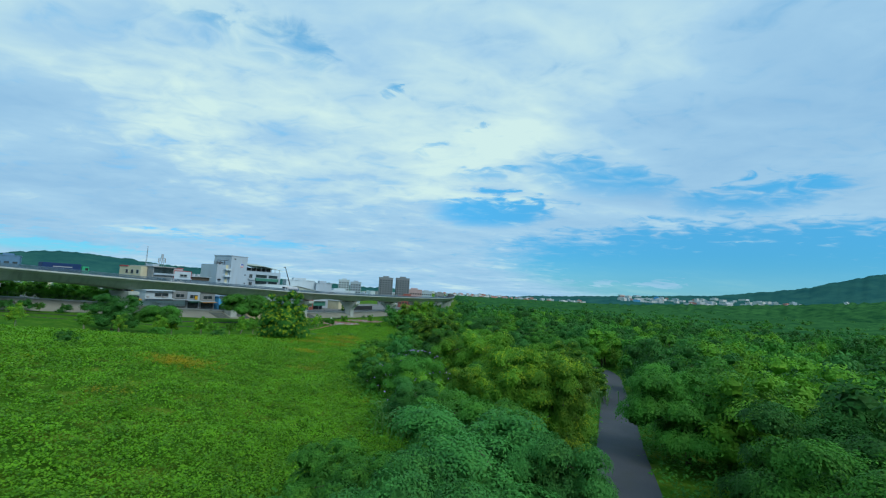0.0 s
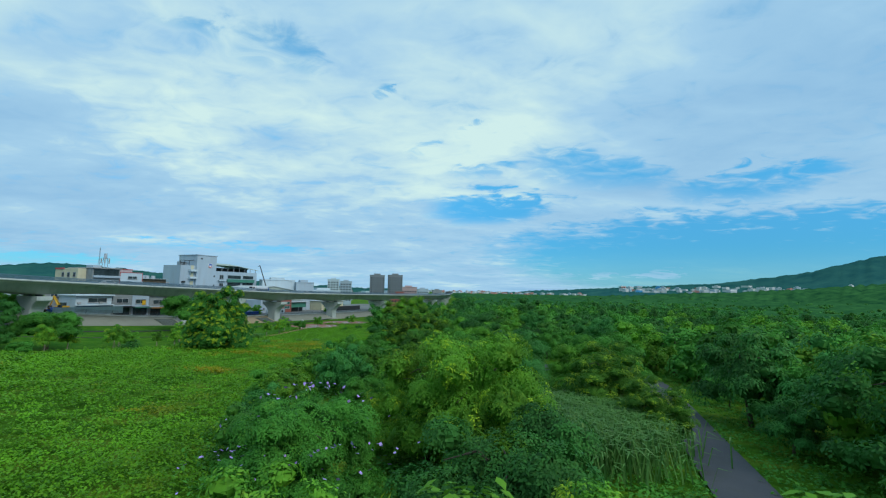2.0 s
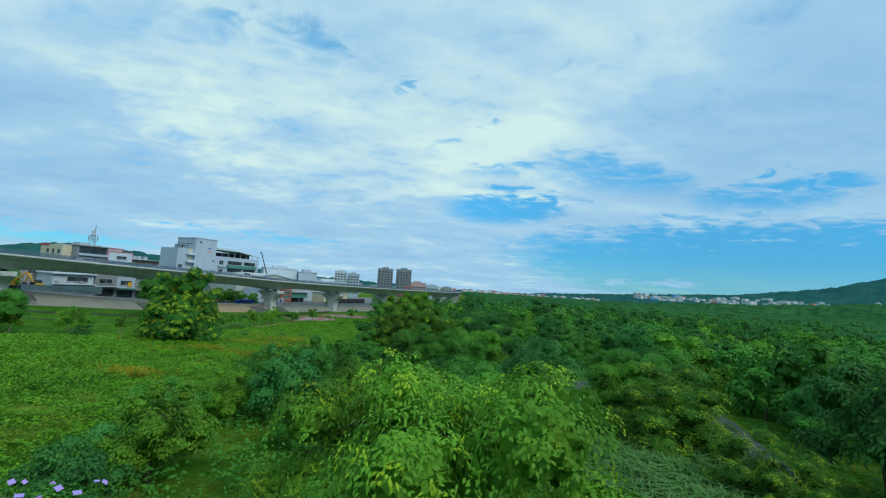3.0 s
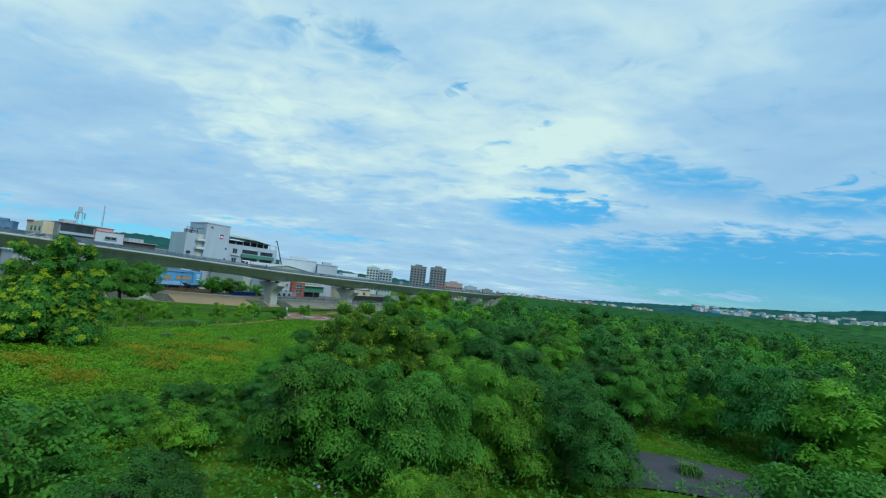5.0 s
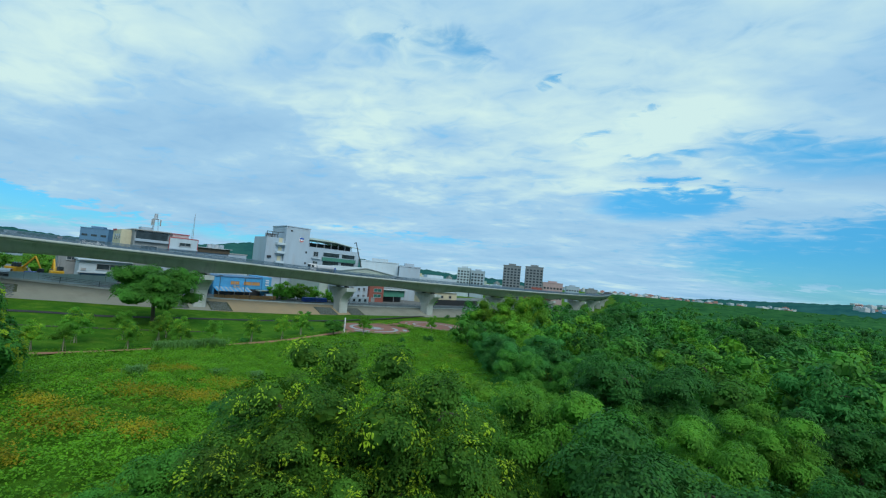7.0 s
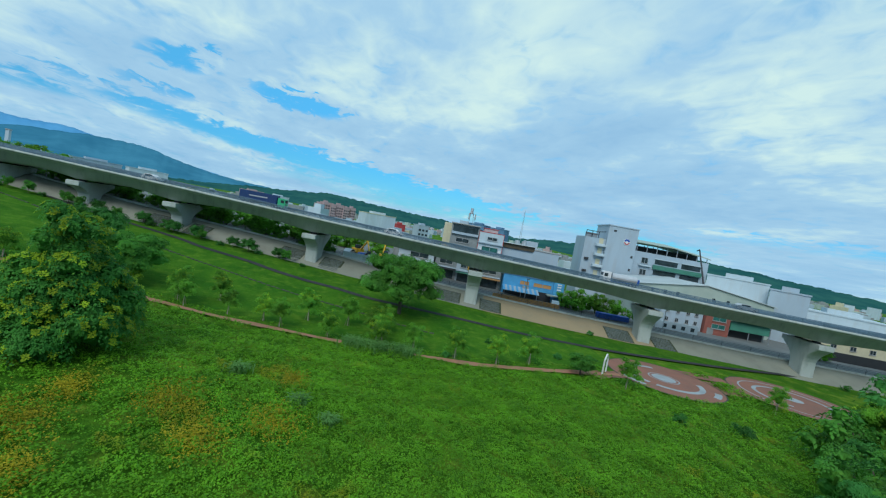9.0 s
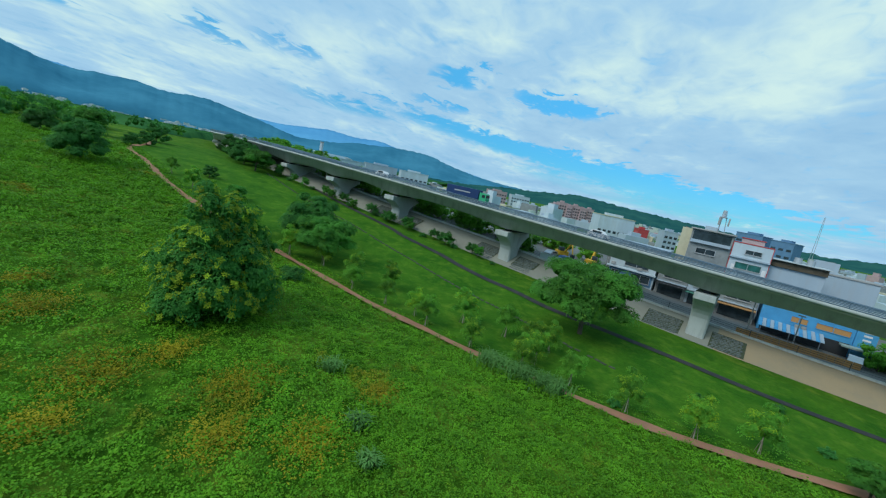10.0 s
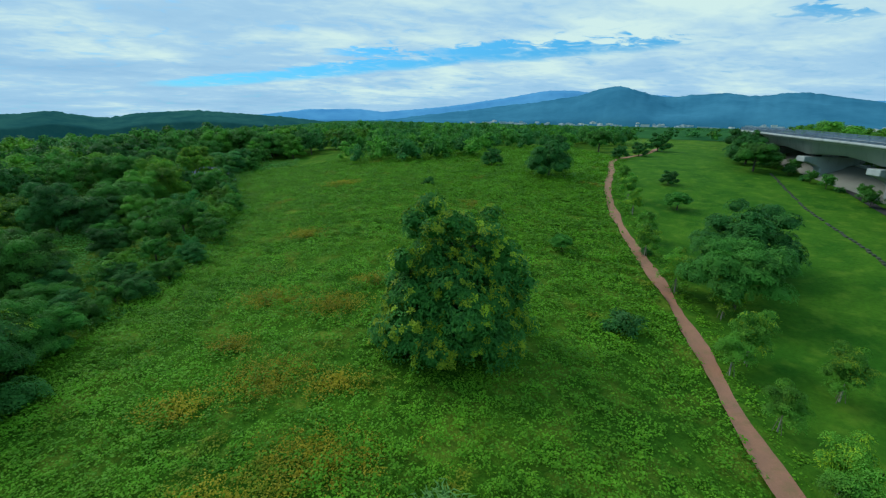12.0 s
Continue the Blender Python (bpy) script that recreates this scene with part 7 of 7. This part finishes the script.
lorry = thing("container_lorry", on_deck(-107.8, 180.5, 2.2) @ Matrix.Scale(0.74, 4), "green-cabbed lorry with a navy blue container", "lorry")
cab(lorry, 4.6, M_CABGREEN)
bm = box_bm(-7.2, 4.2, -1.22, 1.22, 1.25, 3.95, bevel=0.04)
for k in range(36):
    for s in (-1, 1):
        block(bm, -7.1 + k * 0.31, -7.1 + k * 0.31 + 0.16, s * 1.225 - 0.03, s * 1.225 + 0.03, 1.4, 3.85)
part("container", bm, M_CONTAINER, lorry, "ribbed navy container")
part("chassis", box_bm(-7.2, 6.2, -0.5, 0.5, 0.75, 1.2), M_DARKSTEEL, lorry)
part("marking", box_bm(-4.2, 1.4, -1.29, -1.26, 2.5, 2.85), M_SILVER, lorry, "pale plain lettering bar")
for x in (-6.2, -5.0, -3.8, 3.2, 4.3, 6.0):
    for s in (-1, 1):
        wheel(lorry, x, s * 1.05, 0.5)
tanker = thing("tank_lorry", on_deck(-71.5, 252.5, 2.2), "white-cabbed tank lorry with blue tail", "lorry")
cab_turn = tanker.matrix_world.copy()
tanker.matrix_world = cab_turn @ Matrix.Rotation(math.pi, 4, "Z") @ Matrix.Scale(0.76, 4)
cab(tanker, 3.0, M_PAINTW)
part("tank", rod_bm((-4.4, 0, 2.0), (2.5, 0, 2.0), 1.1, sides=20), M_TANK, tanker, "pale cylindrical tank")
part("tail", box_bm(-5.0, -4.42, -1.15, 1.15, 0.8, 2.4, bevel=0.04), M_TRUCKBLUE, tanker, "blue tail box")
part("chassis", box_bm(-5.0, 4.6, -0.5, 0.5, 0.7, 0.95), M_TRUCKBLUE, tanker)
for x in (-3.8, -2.7, 3.9):
    for s in (-1, 1):
        wheel(tanker, x, s * 1.05, 0.5)


def car(m, mat, label, group="cars on the viaduct"):
    th = thing("car", m, label, "car", group)
    prof = [(-2.1, 0.35), (2.1, 0.35), (2.15, 0.75), (1.1, 0.9), (0.5, 1.42), (-1.2, 1.45), (-1.9, 0.95), (-2.15, 0.85)]
    bm = bmesh.new()
    a = [bm.verts.new((x, -0.85, z)) for x, z in prof]
    b = [bm.verts.new((x, 0.85, z)) for x, z in prof]
    bm.faces.new(a)
    bm.faces.new(b[::-1])
    for j in range(8):
        bm.faces.new((a[j], b[j], b[(j + 1) % 8], a[(j + 1) % 8]))
    body = part("body", bm, mat, th)
    for s in (-1, 1):
        part("side_window", box_bm(-1.2, 0.5, s * 0.85 - 0.02, s * 0.85 + 0.02, 0.95, 1.35), M_GLASS, body)
    for x in (-1.3, 1.35):
        for s in (-1, 1):
            wheel(th, x, s * 0.78, 0.33, 0.2)
    return th


car(on_deck(-90.5, 206, 2.4), M_PAINTW, "white car on the viaduct")
car(on_deck(-113.5, 156, 2.2), M_PAINTW, "white car on the viaduct")
car(on_deck(-58, 274, 2.2), M_SILVER, "silver car on the viaduct")
for k, (s, o, m, lab) in enumerate(((-27, 12, M_TRUCKBLUE, "blue car parked in the street"), (-23, 12, M_PAINTW, "white van-like car parked in the street"), (20.5, 11.5, M_PAINTW, "white car parked before the blue shop"), (-30.5, 13, M_SILVER, "silver car parked in the street"))):
    x, y = street_at(s, o)
    car(pose(x, y, street_z(s), 0, 0, TURN + 80), m, lab, "parked cars")
x, y = street_at(33.5, 9.5)
bluetruck = thing("skip", pose(x, y, street_z(33.5), 0, 0, TURN), "long royal blue skip on the levee street", "container")
part("tub", box_bm(-3.6, 3.6, -0.9, 0.9, 0.2, 1.35, bevel=0.05), M_TRUCKBLUE, bluetruck)
for k in range(9):
    part("rib", box_bm(-3.5 + k * 0.84, -3.4 + k * 0.84, -0.98, -0.88, 0.25, 1.3), M_TRUCKBLUE, bluetruck)
for k, (s, o, turn) in enumerate(((-29, 15, 20), (-23, 17, 160))):
    x, y = street_at(s, o)
    dig = thing("excavator", pose(x, y, street_z(s), 0, 0, turn), "yellow excavator with raised arm", "excavator", "excavators in the yard")
    part("track", box_bm(-1.6, 1.6, -1.2, -0.7, 0, 0.7, bevel=0.15), M_RUBBER, dig)
    part("track", box_bm(-1.6, 1.6, 0.7, 1.2, 0, 0.7, bevel=0.15), M_RUBBER, dig)
    part("body", box_bm(-1.6, 0.9, -1.1, 1.1, 0.75, 1.9, bevel=0.08), M_YELLOW, dig)
    part("cab", box_bm(-0.2, 0.9, -1.1, 0.0, 1.9, 2.8, bevel=0.08), M_GLASS, dig)
    part("boom", rod_bm((0.7, 0.2, 1.6), (3.2, 0.2, 4.2), 0.22, 0.18, sides=6), M_YELLOW, dig)
    part("stick", rod_bm((3.2, 0.2, 4.2), (4.6, 0.2, 1.8), 0.17, 0.14, sides=6), M_YELLOW, dig)
    part("bucket", box_bm(4.2, 5.0, -0.2, 0.6, 1.1, 1.9, bevel=0.1), M_DARKSTEEL, dig)
x, y = street_at(-21, 5.2)
hoard = thing("hoarding", pose(x, y, street_z(-24), 0, 0, TURN), "white sheet hoarding round a yard", "hoarding")
for k in range(8):
    part("sheet", box_bm(-9 + k * 2, -7.04 + k * 2, -0.05, 0.05, 0, 1.9), M_WHITE, hoard)
# trees between the blue shop and the factory
for s, o, size in ((23.5, 13, 0.8), (27.5, 15, 0.95), (31.5, 16, 0.9), (36, 15, 0.8), (40.5, 14, 0.7), (83, 12, 0.7), (-26, 25, 0.9), (-33, 24, 1.0), (-38, 26, 1.0), (-46, 26, 1.0)):
    x, y = street_at(s, o)
    back.plant(0, x, y, size=size, turn=s * 37, sink=ground_z(x, y) - street_z(s))
